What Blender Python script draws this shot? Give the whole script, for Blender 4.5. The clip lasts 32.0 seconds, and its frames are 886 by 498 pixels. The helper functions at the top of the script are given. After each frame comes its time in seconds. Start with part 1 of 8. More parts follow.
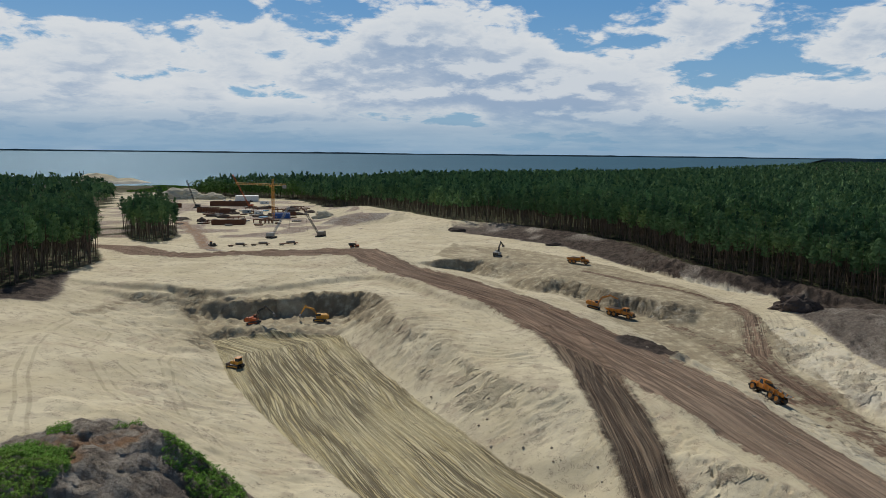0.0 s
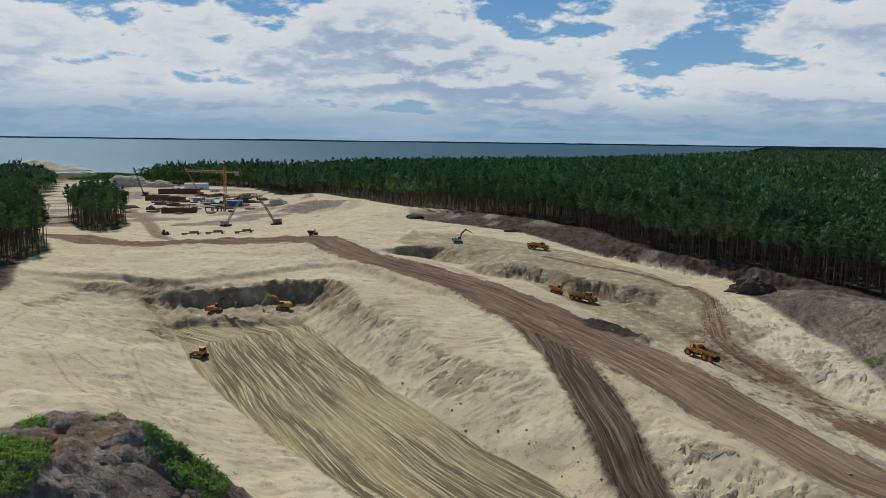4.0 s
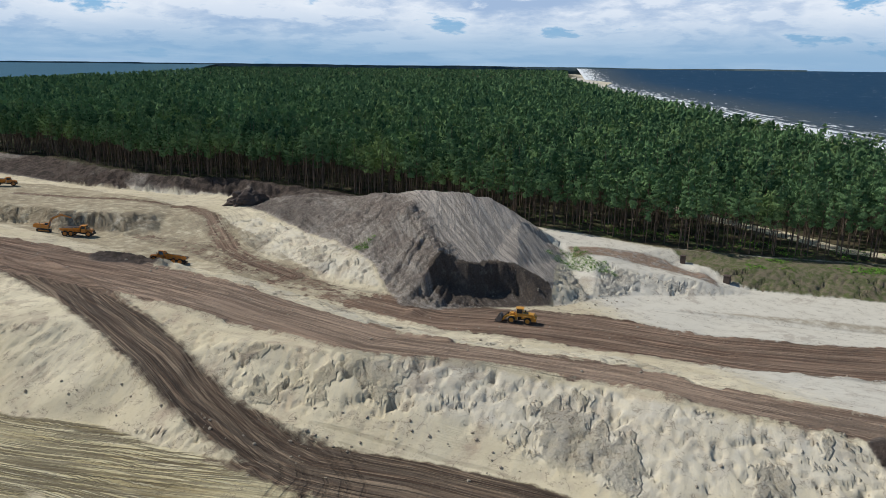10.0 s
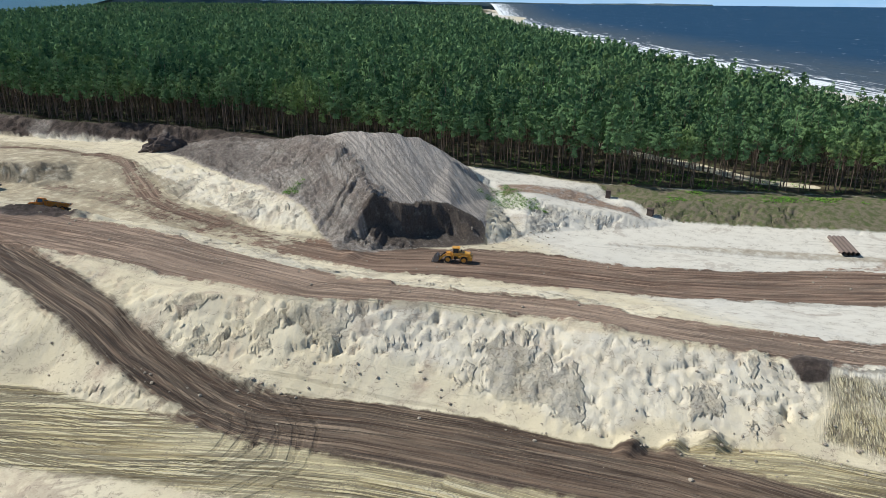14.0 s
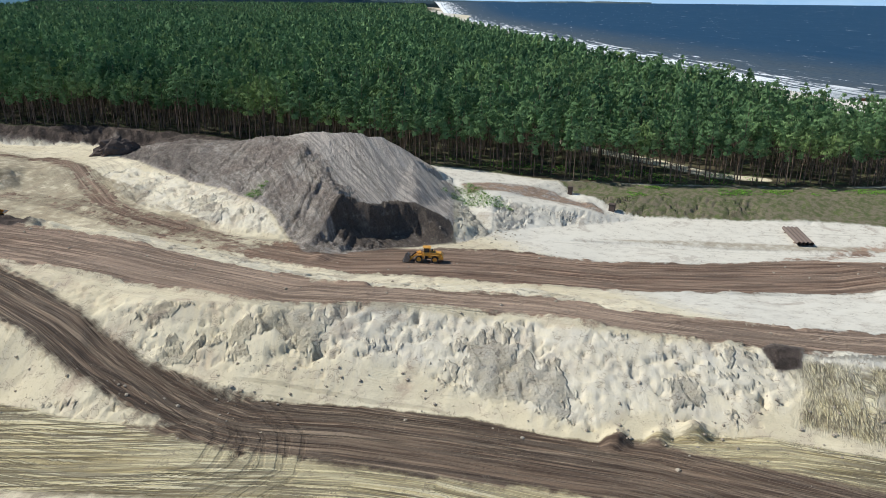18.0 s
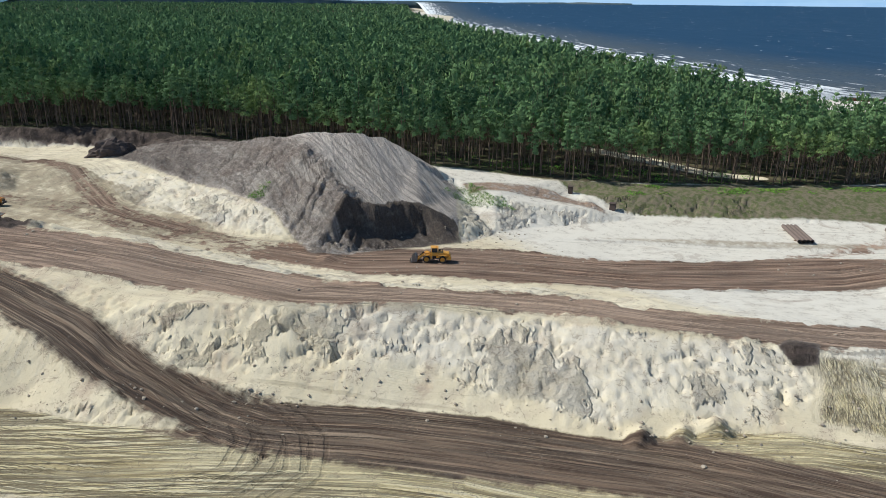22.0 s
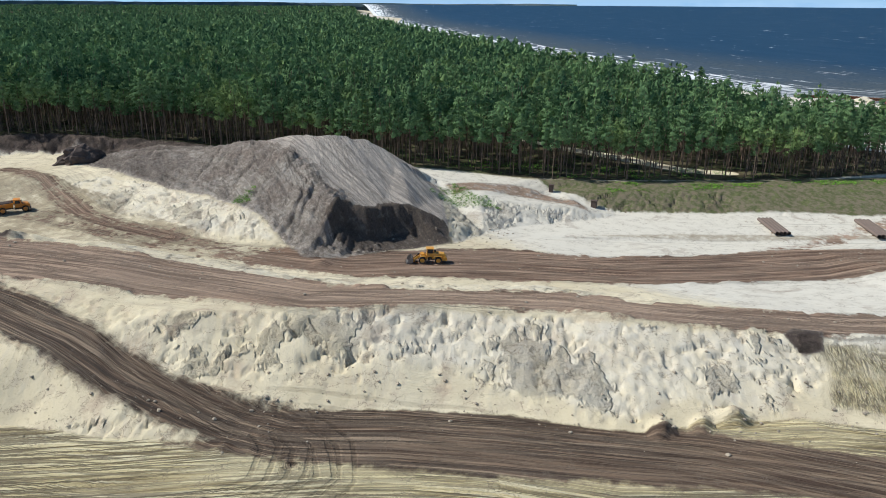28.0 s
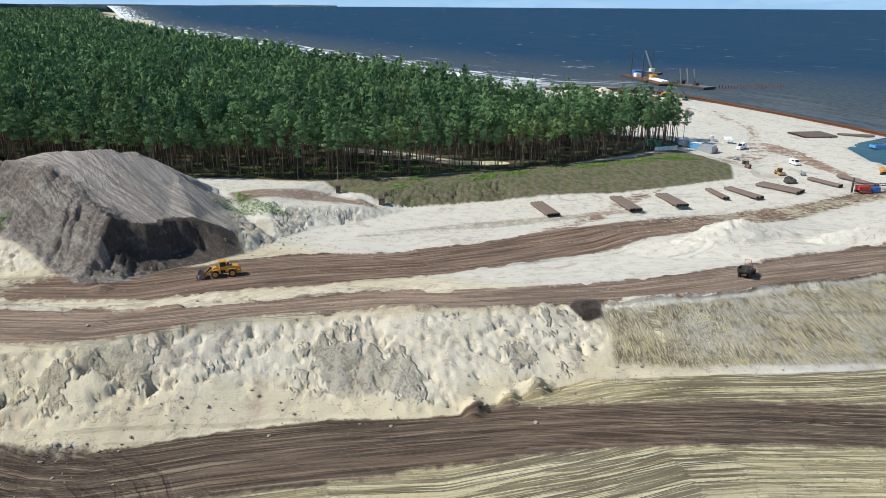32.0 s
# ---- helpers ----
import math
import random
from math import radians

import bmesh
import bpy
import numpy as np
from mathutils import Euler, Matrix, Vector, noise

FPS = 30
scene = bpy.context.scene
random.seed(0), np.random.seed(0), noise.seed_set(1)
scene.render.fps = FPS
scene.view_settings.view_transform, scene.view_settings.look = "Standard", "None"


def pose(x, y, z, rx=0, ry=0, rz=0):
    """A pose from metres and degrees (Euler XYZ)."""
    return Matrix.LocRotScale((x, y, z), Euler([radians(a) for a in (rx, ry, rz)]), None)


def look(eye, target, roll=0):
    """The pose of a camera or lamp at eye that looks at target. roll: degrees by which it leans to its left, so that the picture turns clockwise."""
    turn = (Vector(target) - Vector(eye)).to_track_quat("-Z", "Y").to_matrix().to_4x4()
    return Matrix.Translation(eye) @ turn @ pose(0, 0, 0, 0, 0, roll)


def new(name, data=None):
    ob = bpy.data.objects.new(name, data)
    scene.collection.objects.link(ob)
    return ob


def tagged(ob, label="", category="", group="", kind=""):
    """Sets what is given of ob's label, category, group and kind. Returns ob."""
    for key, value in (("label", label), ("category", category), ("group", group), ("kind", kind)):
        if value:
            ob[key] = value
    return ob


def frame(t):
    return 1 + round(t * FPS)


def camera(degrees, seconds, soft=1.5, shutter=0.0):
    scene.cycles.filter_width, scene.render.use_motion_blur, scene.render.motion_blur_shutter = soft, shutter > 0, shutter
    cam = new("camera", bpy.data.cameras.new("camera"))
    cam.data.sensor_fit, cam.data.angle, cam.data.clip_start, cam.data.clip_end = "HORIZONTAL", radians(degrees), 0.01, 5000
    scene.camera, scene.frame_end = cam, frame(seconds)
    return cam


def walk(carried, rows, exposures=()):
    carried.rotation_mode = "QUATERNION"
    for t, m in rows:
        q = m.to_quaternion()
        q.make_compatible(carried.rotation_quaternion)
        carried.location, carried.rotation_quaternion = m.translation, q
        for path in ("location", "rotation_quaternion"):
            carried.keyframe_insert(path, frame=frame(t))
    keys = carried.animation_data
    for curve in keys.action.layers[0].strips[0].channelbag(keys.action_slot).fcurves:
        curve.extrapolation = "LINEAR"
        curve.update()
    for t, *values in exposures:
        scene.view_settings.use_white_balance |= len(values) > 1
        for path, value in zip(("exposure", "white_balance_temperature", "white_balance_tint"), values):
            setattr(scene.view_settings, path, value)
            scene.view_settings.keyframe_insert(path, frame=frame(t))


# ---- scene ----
# camera ---------------------------------------------------------------
cam = camera(62.45, 32.0, soft=0.8)
ROWS = [
    (0.0, -0.00, 0.00, 66.60, 0.09, -7.58, 0.64),
    (0.5, -0.39, -0.03, 66.39, -0.58, -7.55, 0.65),
    (1.0, -0.84, 0.00, 66.31, -1.23, -7.56, 0.69),
    (1.5, -1.31, 0.03, 66.23, -1.75, -7.58, 0.70),
    (2.0, -1.80, 0.05, 66.21, -2.20, -7.60, 0.73),
    (2.5, -2.40, 0.06, 66.17, -2.62, -7.61, 0.75),
    (4.5, -5.69, 0.18, 66.08, -4.38, -9.02, 0.77),
    (5.0, -6.78, 0.15, 66.05, -5.12, -9.56, 0.78),
    (5.5, -7.94, 0.16, 66.04, -6.44, -10.05, 0.74),
    (6.0, -9.04, 0.28, 66.01, -9.69, -10.41, 0.75),
    (6.5, -10.10, 0.42, 65.94, -14.67, -10.72, 0.80),
    (7.0, -11.05, 0.52, 65.96, -19.51, -11.04, 0.79),
    (7.5, -11.87, 0.61, 66.00, -25.40, -11.43, 0.70),
    (8.0, -12.64, 0.68, 65.99, -31.01, -11.76, 0.76),
    (8.5, -13.30, 0.77, 65.96, -36.67, -12.14, 0.78),
    (9.0, -13.89, 1.00, 66.01, -40.20, -12.56, 0.72),
    (9.5, -14.47, 1.18, 65.95, -42.75, -12.95, 0.74),
    (10.0, -14.96, 1.38, 65.85, -44.42, -14.22, 0.69),
    (10.5, -15.34, 1.63, 65.81, -46.06, -16.50, 0.64),
    (11.0, -15.62, 1.93, 65.87, -47.93, -18.49, 0.67),
    (11.5, -15.89, 2.34, 65.98, -49.96, -18.73, 0.65),
    (12.0, -16.18, 2.71, 65.98, -50.24, -18.76, 0.65),
    (12.5, -16.46, 3.05, 65.99, -50.35, -18.79, 0.62),
    (13.0, -16.80, 3.44, 65.97, -50.55, -18.80, 0.65),
    (13.5, -17.08, 3.87, 66.02, -50.67, -18.82, 0.60),
    (14.0, -17.31, 4.20, 66.05, -51.02, -18.84, 0.61),
    (14.5, -17.54, 4.50, 66.04, -51.98, -18.84, 0.62),
    (15.0, -17.84, 4.96, 66.04, -53.20, -18.86, 0.63),
    (15.5, -18.22, 5.57, 66.06, -53.70, -18.89, 0.64),
    (17.5, -19.63, 7.85, 66.14, -54.89, -18.93, 0.63),
    (18.0, -20.00, 8.50, 66.18, -55.23, -18.94, 0.58),
    (18.5, -20.37, 9.14, 66.17, -55.54, -18.93, 0.60),
    (19.0, -20.72, 9.80, 66.08, -55.87, -18.90, 0.63),
    (19.5, -21.10, 10.42, 66.03, -56.13, -18.90, 0.63),
    (20.0, -21.46, 10.96, 65.98, -56.26, -18.89, 0.65),
    (20.5, -21.83, 11.49, 65.92, -56.41, -18.87, 0.65),
    (21.0, -22.23, 12.10, 65.82, -56.55, -18.83, 0.62),
    (21.5, -22.63, 12.79, 65.82, -56.62, -18.85, 0.62),
    (22.0, -23.05, 13.43, 65.81, -56.65, -18.86, 0.64),
    (22.5, -23.49, 14.07, 65.79, -56.62, -18.85, 0.63),
    (23.0, -23.90, 14.67, 65.77, -56.57, -18.84, 0.61),
    (23.5, -24.31, 15.35, 65.72, -56.54, -18.84, 0.58),
    (24.0, -24.78, 16.12, 65.70, -56.53, -18.84, 0.57),
    (24.5, -25.31, 16.99, 65.68, -56.48, -18.84, 0.55),
    (25.0, -25.84, 17.87, 65.64, -56.47, -18.84, 0.56),
    (25.5, -26.33, 18.77, 65.60, -56.43, -18.81, 0.50),
    (27.5, -28.04, 21.48, 65.54, -59.28, -18.72, 0.44),
    (28.0, -28.37, 22.12, 65.50, -60.64, -18.70, 0.44),
    (28.5, -28.67, 22.77, 65.53, -62.29, -18.71, 0.49),
    (29.0, -29.04, 23.43, 65.56, -63.14, -18.70, 0.49),
    (29.5, -29.34, 23.88, 65.58, -64.49, -18.68, 0.45),
    (30.0, -29.54, 24.20, 65.63, -67.26, -18.65, 0.46),
    (30.5, -29.65, 24.43, 65.68, -70.60, -18.60, 0.42),
    (31.0, -29.76, 24.53, 65.73, -72.96, -18.58, 0.39),
    (31.5, -29.80, 24.55, 65.71, -75.74, -18.56, 0.43),
    (32.0, -29.76, 24.57, 65.69, -78.34, -18.52, 0.35),
]
walk(cam, [(t, pose(x, y, z, 90 + pitch, 0, yaw) @ pose(0, 0, 0, 0, 0, roll)) for t, x, y, z, yaw, pitch, roll in ROWS],
     exposures=[(0.0, -0.78, 6400, 9), (5.5, -0.78, 6400, 9), (7.5, -0.76, 6300, 9), (9.0, -0.48, 6200, 10), (10.0, -0.46, 6080, 10), (11.5, -0.05, 5930, 9), (32.0, -0.05, 5930, 9)])

# light: sun from ahead and a little left of the first view ---------------
SUN_FROM = Vector((-0.41, 0.91, 1.0)).normalized()
SUN_UP = math.asin(SUN_FROM.z)
sun = new("sun", bpy.data.lights.new("sun", "SUN"))
sun.data.energy, sun.data.angle, sun.data.color = 5.6, radians(0.55), (1.0, 0.93, 0.81)
sun.matrix_world = look((0, 0, 300), Vector((0, 0, 300)) - SUN_FROM * 50)


class Nodes:
    """Short hand for node trees: each call adds one node and returns its first output."""

    def __init__(self, tree):
        self.t = tree
        tree.nodes.clear()

    def put(self, socket, value):
        if value is None:
            return
        if isinstance(value, bpy.types.NodeSocket):
            self.t.links.new(value, socket)
        elif isinstance(value, (tuple, list)) and socket.type == "RGBA" and len(value) == 3:
            socket.default_value = (*value, 1)
        else:
            socket.default_value = value

    def node(self, kind, ins=None):
        n = self.t.nodes.new(kind)
        for k, v in (ins or {}).items():
            self.put(n.inputs[k], v)
        return n

    def math(self, op, a, b=None, c=None, clamp=False):
        n = self.node("ShaderNodeMath")
        n.operation, n.use_clamp = op, clamp
        for i, v in enumerate((a, b, c)):
            self.put(n.inputs[i], v)
        return n.outputs[0]

    def vmath(self, op, a, b=None):
        n = self.node("ShaderNodeVectorMath")
        n.operation = op
        self.put(n.inputs[0], a), self.put(n.inputs[1], b)
        return n.outputs[0]

    def noise(self, vec, scale, detail=4.0, rough=0.55, dist=0.0, out=0):
        n = self.node("ShaderNodeTexNoise", {"Vector": vec, "Scale": scale, "Detail": detail, "Roughness": rough, "Distortion": dist})
        return n.outputs[out]

    def ramp(self, v, lo, hi, a=0.0, b=1.0):
        n = self.node("ShaderNodeMapRange", {0: v, 1: lo, 2: hi, 3: a, 4: b})
        n.interpolation_type = "SMOOTHSTEP"
        return n.outputs[0]

    def mix(self, f, a, b, blend="MIX"):
        n = self.node("ShaderNodeMix")
        n.data_type, n.blend_type, n.clamp_factor = "RGBA", blend, True
        self.put(n.inputs[0], f), self.put(n.inputs[6], a), self.put(n.inputs[7], b)
        return n.outputs[2]

    def attr(self, name, out="Fac"):
        n = self.node("ShaderNodeAttribute")
        n.attribute_name = name
        return n.outputs[out]

    def split(self, v):
        return self.node("ShaderNodeSeparateXYZ", {0: v}).outputs

    def join(self, x, y, z):
        return self.node("ShaderNodeCombineXYZ", {0: x, 1: y, 2: z}).outputs[0]


def world_sky():
    w = bpy.data.worlds.new("sky")
    scene.world = w
    w.use_nodes = True
    g = Nodes(w.node_tree)
    n = g.node("ShaderNodeTexSky")
    n.sky_type, n.sun_disc, n.sun_elevation, n.sun_rotation = "NISHITA", False, SUN_UP, math.atan2(SUN_FROM.x, SUN_FROM.y)
    n.altitude, n.air_density, n.dust_density, n.ozone_density = 60, 1.0, 0.6, 1.6
    sky = n.outputs[0]
    d = g.node("ShaderNodeTexCoord").outputs["Generated"]
    x, y, z = g.split(d)[:3]
    up = g.math("MAXIMUM", z, 0.0)
    # cumulus banks: cells shrink towards the horizon, each with a bright top and a grey base
    def bank(dz):
        e = g.math("ADD", up, dz)
        k = g.math("DIVIDE", 1.5, g.math("ADD", e, 0.33))
        p = g.join(g.math("MULTIPLY", x, k), g.math("MULTIPLY", y, k), g.math("MULTIPLY", g.math("LOGARITHM", g.math("ADD", e, 0.05), 2.718), 0.85))
        big = g.noise(g.vmath("ADD", p, (3.1, 0.4, 0.0)), 1.05, 3.0, 0.5)
        fine = g.noise(p, 5.5, 9.0, 0.64, 0.25)
        v = g.node("ShaderNodeTexVoronoi", {"Vector": g.vmath("ADD", p, g.vmath("MULTIPLY", g.node("ShaderNodeTexNoise", {"Vector": p, "Scale": 4.0, "Detail": 4.0}).outputs[1], (0.22, 0.22, 0.22))), "Scale": 4.4, "Detail": 4.0, "Roughness": 0.6})
        v.normalize = True
        puff = g.math("SUBTRACT", 0.40, v.outputs[0])
        return g.math("ADD", g.math("ADD", big, g.math("MULTIPLY", puff, 0.36)), g.math("MULTIPLY", g.math("SUBTRACT", fine, 0.5), 0.25)), fine
    dens, fine = bank(0.0)
    top, _ = bank(0.013)
    cover = g.math("ADD", g.ramp(up, 0.10, 0.20, 0.37, 0.525), g.ramp(up, 0.22, 0.42, 0.0, 0.5))
    over = g.math("SUBTRACT", dens, cover)
    mask = g.ramp(over, 0.0, 0.06)
    lit = g.ramp(g.math("SUBTRACT", dens, top), -0.05, 0.06)
    deep = g.ramp(over, 0.03, 0.24)
    cloud = g.mix(g.math("MULTIPLY", deep, 0.62), (11.3, 11.7, 12.1), (5.2, 7.0, 9.4))
    cloud = g.mix(g.math("MULTIPLY", lit, 0.62), cloud, (11.6, 11.9, 12.2))
    cloud = g.mix(g.math("MULTIPLY", g.math("MULTIPLY", g.math("SUBTRACT", 1.0, lit), deep), 0.62), cloud, (3.8, 5.5, 8.2))
    haze = g.mix(g.ramp(g.noise(g.join(g.math("MULTIPLY", x, 6.0), g.math("MULTIPLY", y, 6.0), g.math("MULTIPLY", up, 60.0)), 0.8, 5, 0.6), 0.4, 0.65), (3.5, 5.8, 8.2), (4.7, 6.8, 8.9))
    blue = g.mix(g.ramp(up, 0.02, 0.24), (3.5, 6.8, 10.2), (1.3, 4.4, 9.2))
    blue = g.mix(g.ramp(up, 0.24, 0.5), blue, (0.55, 1.15, 2.1))
    col = g.mix(mask, g.mix(0.8, sky, blue), cloud)
    col = g.mix(g.ramp(up, 0.008, 0.075, 0.9, 0.0), col, haze)
    bg = g.node("ShaderNodeBackground", {"Color": col, "Strength": 0.1})
    g.t.links.new(bg.outputs[0], g.node("ShaderNodeOutputWorld").inputs[0])


world_sky()


# materials -------------------------------------------------------------
def material(name):
    m = bpy.data.materials.new(name)
    m.use_nodes = True
    return m, Nodes(m.node_tree)


def finish(g, color, rough=0.9, bump=None, height=0.05, metal=0.0, spec=0.3, strength=1.0, tint=(1, 1, 1)):
    ins = {"Base Color": color, "Roughness": rough, "Metallic": metal, "Specular IOR Level": spec, "Specular Tint": (*tint, 1)}
    b = g.node("ShaderNodeBsdfPrincipled", ins)
    if bump is not None:
        n = g.node("ShaderNodeBump", {"Strength": strength, "Distance": height, "Height": bump})
        g.t.links.new(n.outputs[0], b.inputs["Normal"])
    g.t.links.new(b.outputs[0], g.node("ShaderNodeOutputMaterial").inputs[0])


def terrain_material():
    m, g = material("earth_and_sand")
    pos = g.node("ShaderNodeNewGeometry").outputs["Position"]
    trk = g.attr("track", "Vector")
    a = g.split(g.attr("kind_a", "Vector"))
    b = g.split(g.attr("kind_b", "Vector"))
    rag = g.math("SUBTRACT", g.noise(pos, 0.55, 5, 0.65), 0.5)
    rag = g.math("ADD", g.math("MULTIPLY", rag, 0.9), g.math("MULTIPLY", g.math("SUBTRACT", g.noise(pos, 0.13, 3, 0.6), 0.5), 0.8))
    rag = g.math("ADD", rag, g.math("MULTIPLY", g.math("SUBTRACT", g.noise(trk, 0.5, 4, 0.6), 0.5), g.math("MULTIPLY", g.attr("laned"), 0.6)))

    def crisp(w, soft=0.16, amount=1.0):
        return g.ramp(g.math("ADD", w, g.math("MULTIPLY", rag, amount)), 0.5 - soft, 0.5 + soft)

    laned = g.attr("laned")

    def groove(x, y, across, run, width):
        """Thin wandering lines, such as tyres press."""
        n = g.noise(g.join(g.math("MULTIPLY", x, across), g.math("MULTIPLY", y, run), 0.0), 1.0, 3, 0.55)
        return g.ramp(g.math("ABSOLUTE", g.math("SUBTRACT", n, 0.5)), width * 0.25, width, 1.0, 0.0)

    def wheels(vec):
        """Broad lanes, narrow lanes and ruts along one run of wheels."""
        tu, tv, tw = g.split(vec)[:3]
        broad = g.noise(g.vmath("MULTIPLY", vec, (1.0, 0.035, 0.0)), 1.0, 6, 0.62)
        narrow = g.noise(g.vmath("MULTIPLY", vec, (2.6, 0.05, 0.0)), 1.0, 5, 0.7, 0.3)
        worn = g.ramp(g.noise(g.vmath("MULTIPLY", vec, (0.12, 0.02, 0.0)), 1.0, 4, 0.6), 0.36, 0.56, 0.35, 1.0)
        both = g.math("MAXIMUM", groove(tu, tv, 0.8, 0.014, 0.06), g.math("MULTIPLY", groove(tw, tv, 1.0, 0.018, 0.045), 0.85))
        pale = groove(g.math("ADD", tw, 31.3), tv, 0.9, 0.015, 0.06)
        return broad, narrow, g.math("MULTIPLY", both, worn), g.math("MULTIPLY", pale, worn)
    lane, lane2, ruts, _ = wheels(trk)
    ruts = g.math("MULTIPLY", ruts, laned)
    slip = g.attr("slip", "Vector")
    lane_f, lane2_f, ruts_f, pale_f = wheels(slip)
    lane_m, lane2_m, ruts_m, pale_m = wheels(g.attr("wheel", "Vector"))
    grain = g.noise(pos, 2.2, 8, 0.66)
    patch = g.noise(pos, 0.06, 5, 0.55)
    mid = g.noise(pos, 0.33, 6, 0.62)
    # slipped clods in clusters, and the runs of sand between them
    slope = g.attr("rough")
    cell = g.node("ShaderNodeTexVoronoi", {"Vector": g.vmath("ADD", pos, g.node("ShaderNodeTexNoise", {"Vector": pos, "Scale": 1.3, "Detail": 3.0}).outputs[1]), "Scale": 0.9, "Detail": 4.0, "Roughness": 0.8, "Randomness": 1.0}).outputs[0]
    clod = g.ramp(g.math("ADD", slope, g.math("MULTIPLY", g.math("SUBTRACT", mid, 0.5), 0.5)), 0.45, 1.0)
    streak = g.noise(g.vmath("MULTIPLY", slip, (0.10, 0.9, 0.0)), 1.0, 6, 0.65)
    flow = g.math("MULTIPLY", g.ramp(slope, 0.05, 0.25), g.math("SUBTRACT", 1.0, clod))
    # sand
    sand = g.mix(g.ramp(patch, 0.35, 0.65), (0.565, 0.495, 0.345), (0.655, 0.585, 0.425))
    sand = g.mix(g.math("MULTIPLY", g.ramp(mid, 0.48, 0.70), 0.55), sand, (0.43, 0.36, 0.275))
    sand = g.mix(g.math("MULTIPLY", g.math("MULTIPLY", g.ramp(lane, 0.50, 0.62), laned), 0.6), sand, (0.42, 0.36, 0.27))
    smudge = g.math("MULTIPLY", g.ramp(g.noise(pos, 0.045, 8, 0.70, 1.2), 0.50, 0.64), g.ramp(g.noise(pos, 0.24, 6, 0.7), 0.38, 0.60))
    sand = g.mix(g.math("MULTIPLY", smudge, 0.7), sand, (0.40, 0.315, 0.235))
    white = g.mix(g.ramp(mid, 0.4, 0.7), (0.61, 0.575, 0.495), (0.55, 0.515, 0.44))
    col = g.mix(crisp(b[2], 0.3, 0.6), sand, white)
    col = g.mix(g.math("MULTIPLY", flow, g.ramp(streak, 0.45, 0.62, 0.0, 0.4)), col, (0.50, 0.455, 0.36))
    col = g.mix(g.math("MULTIPLY", clod, g.ramp(cell, 0.2, 0.7, 0.0, 0.2)), col, (0.48, 0.43, 0.355))
    # brown crumbs and scrapes of old soil lying on the sand
    scrape = g.math("MULTIPLY", g.ramp(g.noise(pos, 0.11, 7, 0.68, 0.8), 0.545, 0.60), g.ramp(patch, 0.42, 0.60))
    col = g.mix(g.math("MULTIPLY", scrape, 0.42), col, (0.27, 0.215, 0.17))
    # damp seep and olive sand, with shade on slopes and cuts put into colour
    moist_shade = g.math("MULTIPLY", g.attr("moist_shade"), g.ramp(mid, 0.25, 0.55))
    col = g.mix(g.math("MULTIPLY", moist_shade, 0.85), col, (0.24, 0.195, 0.128))
    # damp pit floor with wheel lanes
    fl = g.mix(g.ramp(lane_f, 0.36, 0.58), (0.465, 0.378, 0.20), (0.68, 0.59, 0.355))
    fl = g.mix(g.math("MULTIPLY", g.ramp(lane2_f, 0.52, 0.62), 0.36), fl, (0.21, 0.175, 0.12))
    fl = g.mix(g.math("MULTIPLY", g.ramp(patch, 0.40, 0.62), 0.3), fl, (0.54, 0.50, 0.36))
    fl = g.mix(g.math("MULTIPLY", pale_f, 0.6), fl, (0.72, 0.655, 0.47))
    fl = g.mix(g.math("MULTIPLY", ruts_f, 0.85), fl, (0.12, 0.098, 0.065))
    floor = crisp(a[1], 0.2, 0.7)
    col = g.mix(floor, col, fl)
    # tracked mud on the floor and the ramp
    mud = g.mix(g.ramp(lane_m, 0.40, 0.60), (0.085, 0.058, 0.043), (0.235, 0.168, 0.118))
    mud = g.mix(g.math("MULTIPLY", g.ramp(lane2_m, 0.50, 0.62), 0.65), mud, (0.125, 0.095, 0.075))
    mud = g.mix(g.math("MULTIPLY", pale_m, 0.5), mud, (0.46, 0.36, 0.255))
    mud = g.mix(g.math("MULTIPLY", ruts_m, 0.75), mud, (0.075, 0.06, 0.05))
    muddy = crisp(b[1], 0.22, 0.9)
    col = g.mix(muddy, col, mud)
    # haul roads, trodden red-brown
    rd = g.mix(g.ramp(lane, 0.40, 0.60), (0.155, 0.100, 0.072), (0.365, 0.25, 0.178))
    rd = g.mix(g.math("MULTIPLY", g.ramp(lane2, 0.53, 0.63), 0.6), rd, (0.115, 0.086, 0.068))
    rd = g.mix(g.math("MULTIPLY", g.ramp(mid, 0.5, 0.75), 0.25), rd, (0.33, 0.26, 0.20))
    rd = g.mix(g.math("MULTIPLY", g.ramp(g.noise(g.vmath("MULTIPLY", trk, (0.22, 0.012, 0.0)), 1.0, 4, 0.6), 0.42, 0.6), 0.4), rd, (0.44, 0.325, 0.24))
    rd = g.mix(g.math("MULTIPLY", g.attr("dry"), g.ramp(lane, 0.35, 0.6, 0.35, 0.8)), rd, (0.46, 0.345, 0.255))
    rd = g.mix(g.math("MULTIPLY", ruts, 0.5), rd, (0.075, 0.058, 0.048))
    col = g.mix(crisp(a[0], 0.12, 1.0), col, rd)
    # spoil of topsoil
    sp = g.mix(g.ramp(g.noise(pos, 0.8, 7, 0.7), 0.38, 0.66), (0.30, 0.257, 0.22), (0.62, 0.55, 0.475))
    sp = g.mix(g.math("MULTIPLY", g.ramp(lane, 0.46, 0.60), 0.42), sp, (0.66, 0.60, 0.53))
    sp = g.mix(g.math("MULTIPLY", g.ramp(patch, 0.5, 0.62), 0.35), sp, (0.22, 0.155, 0.125))
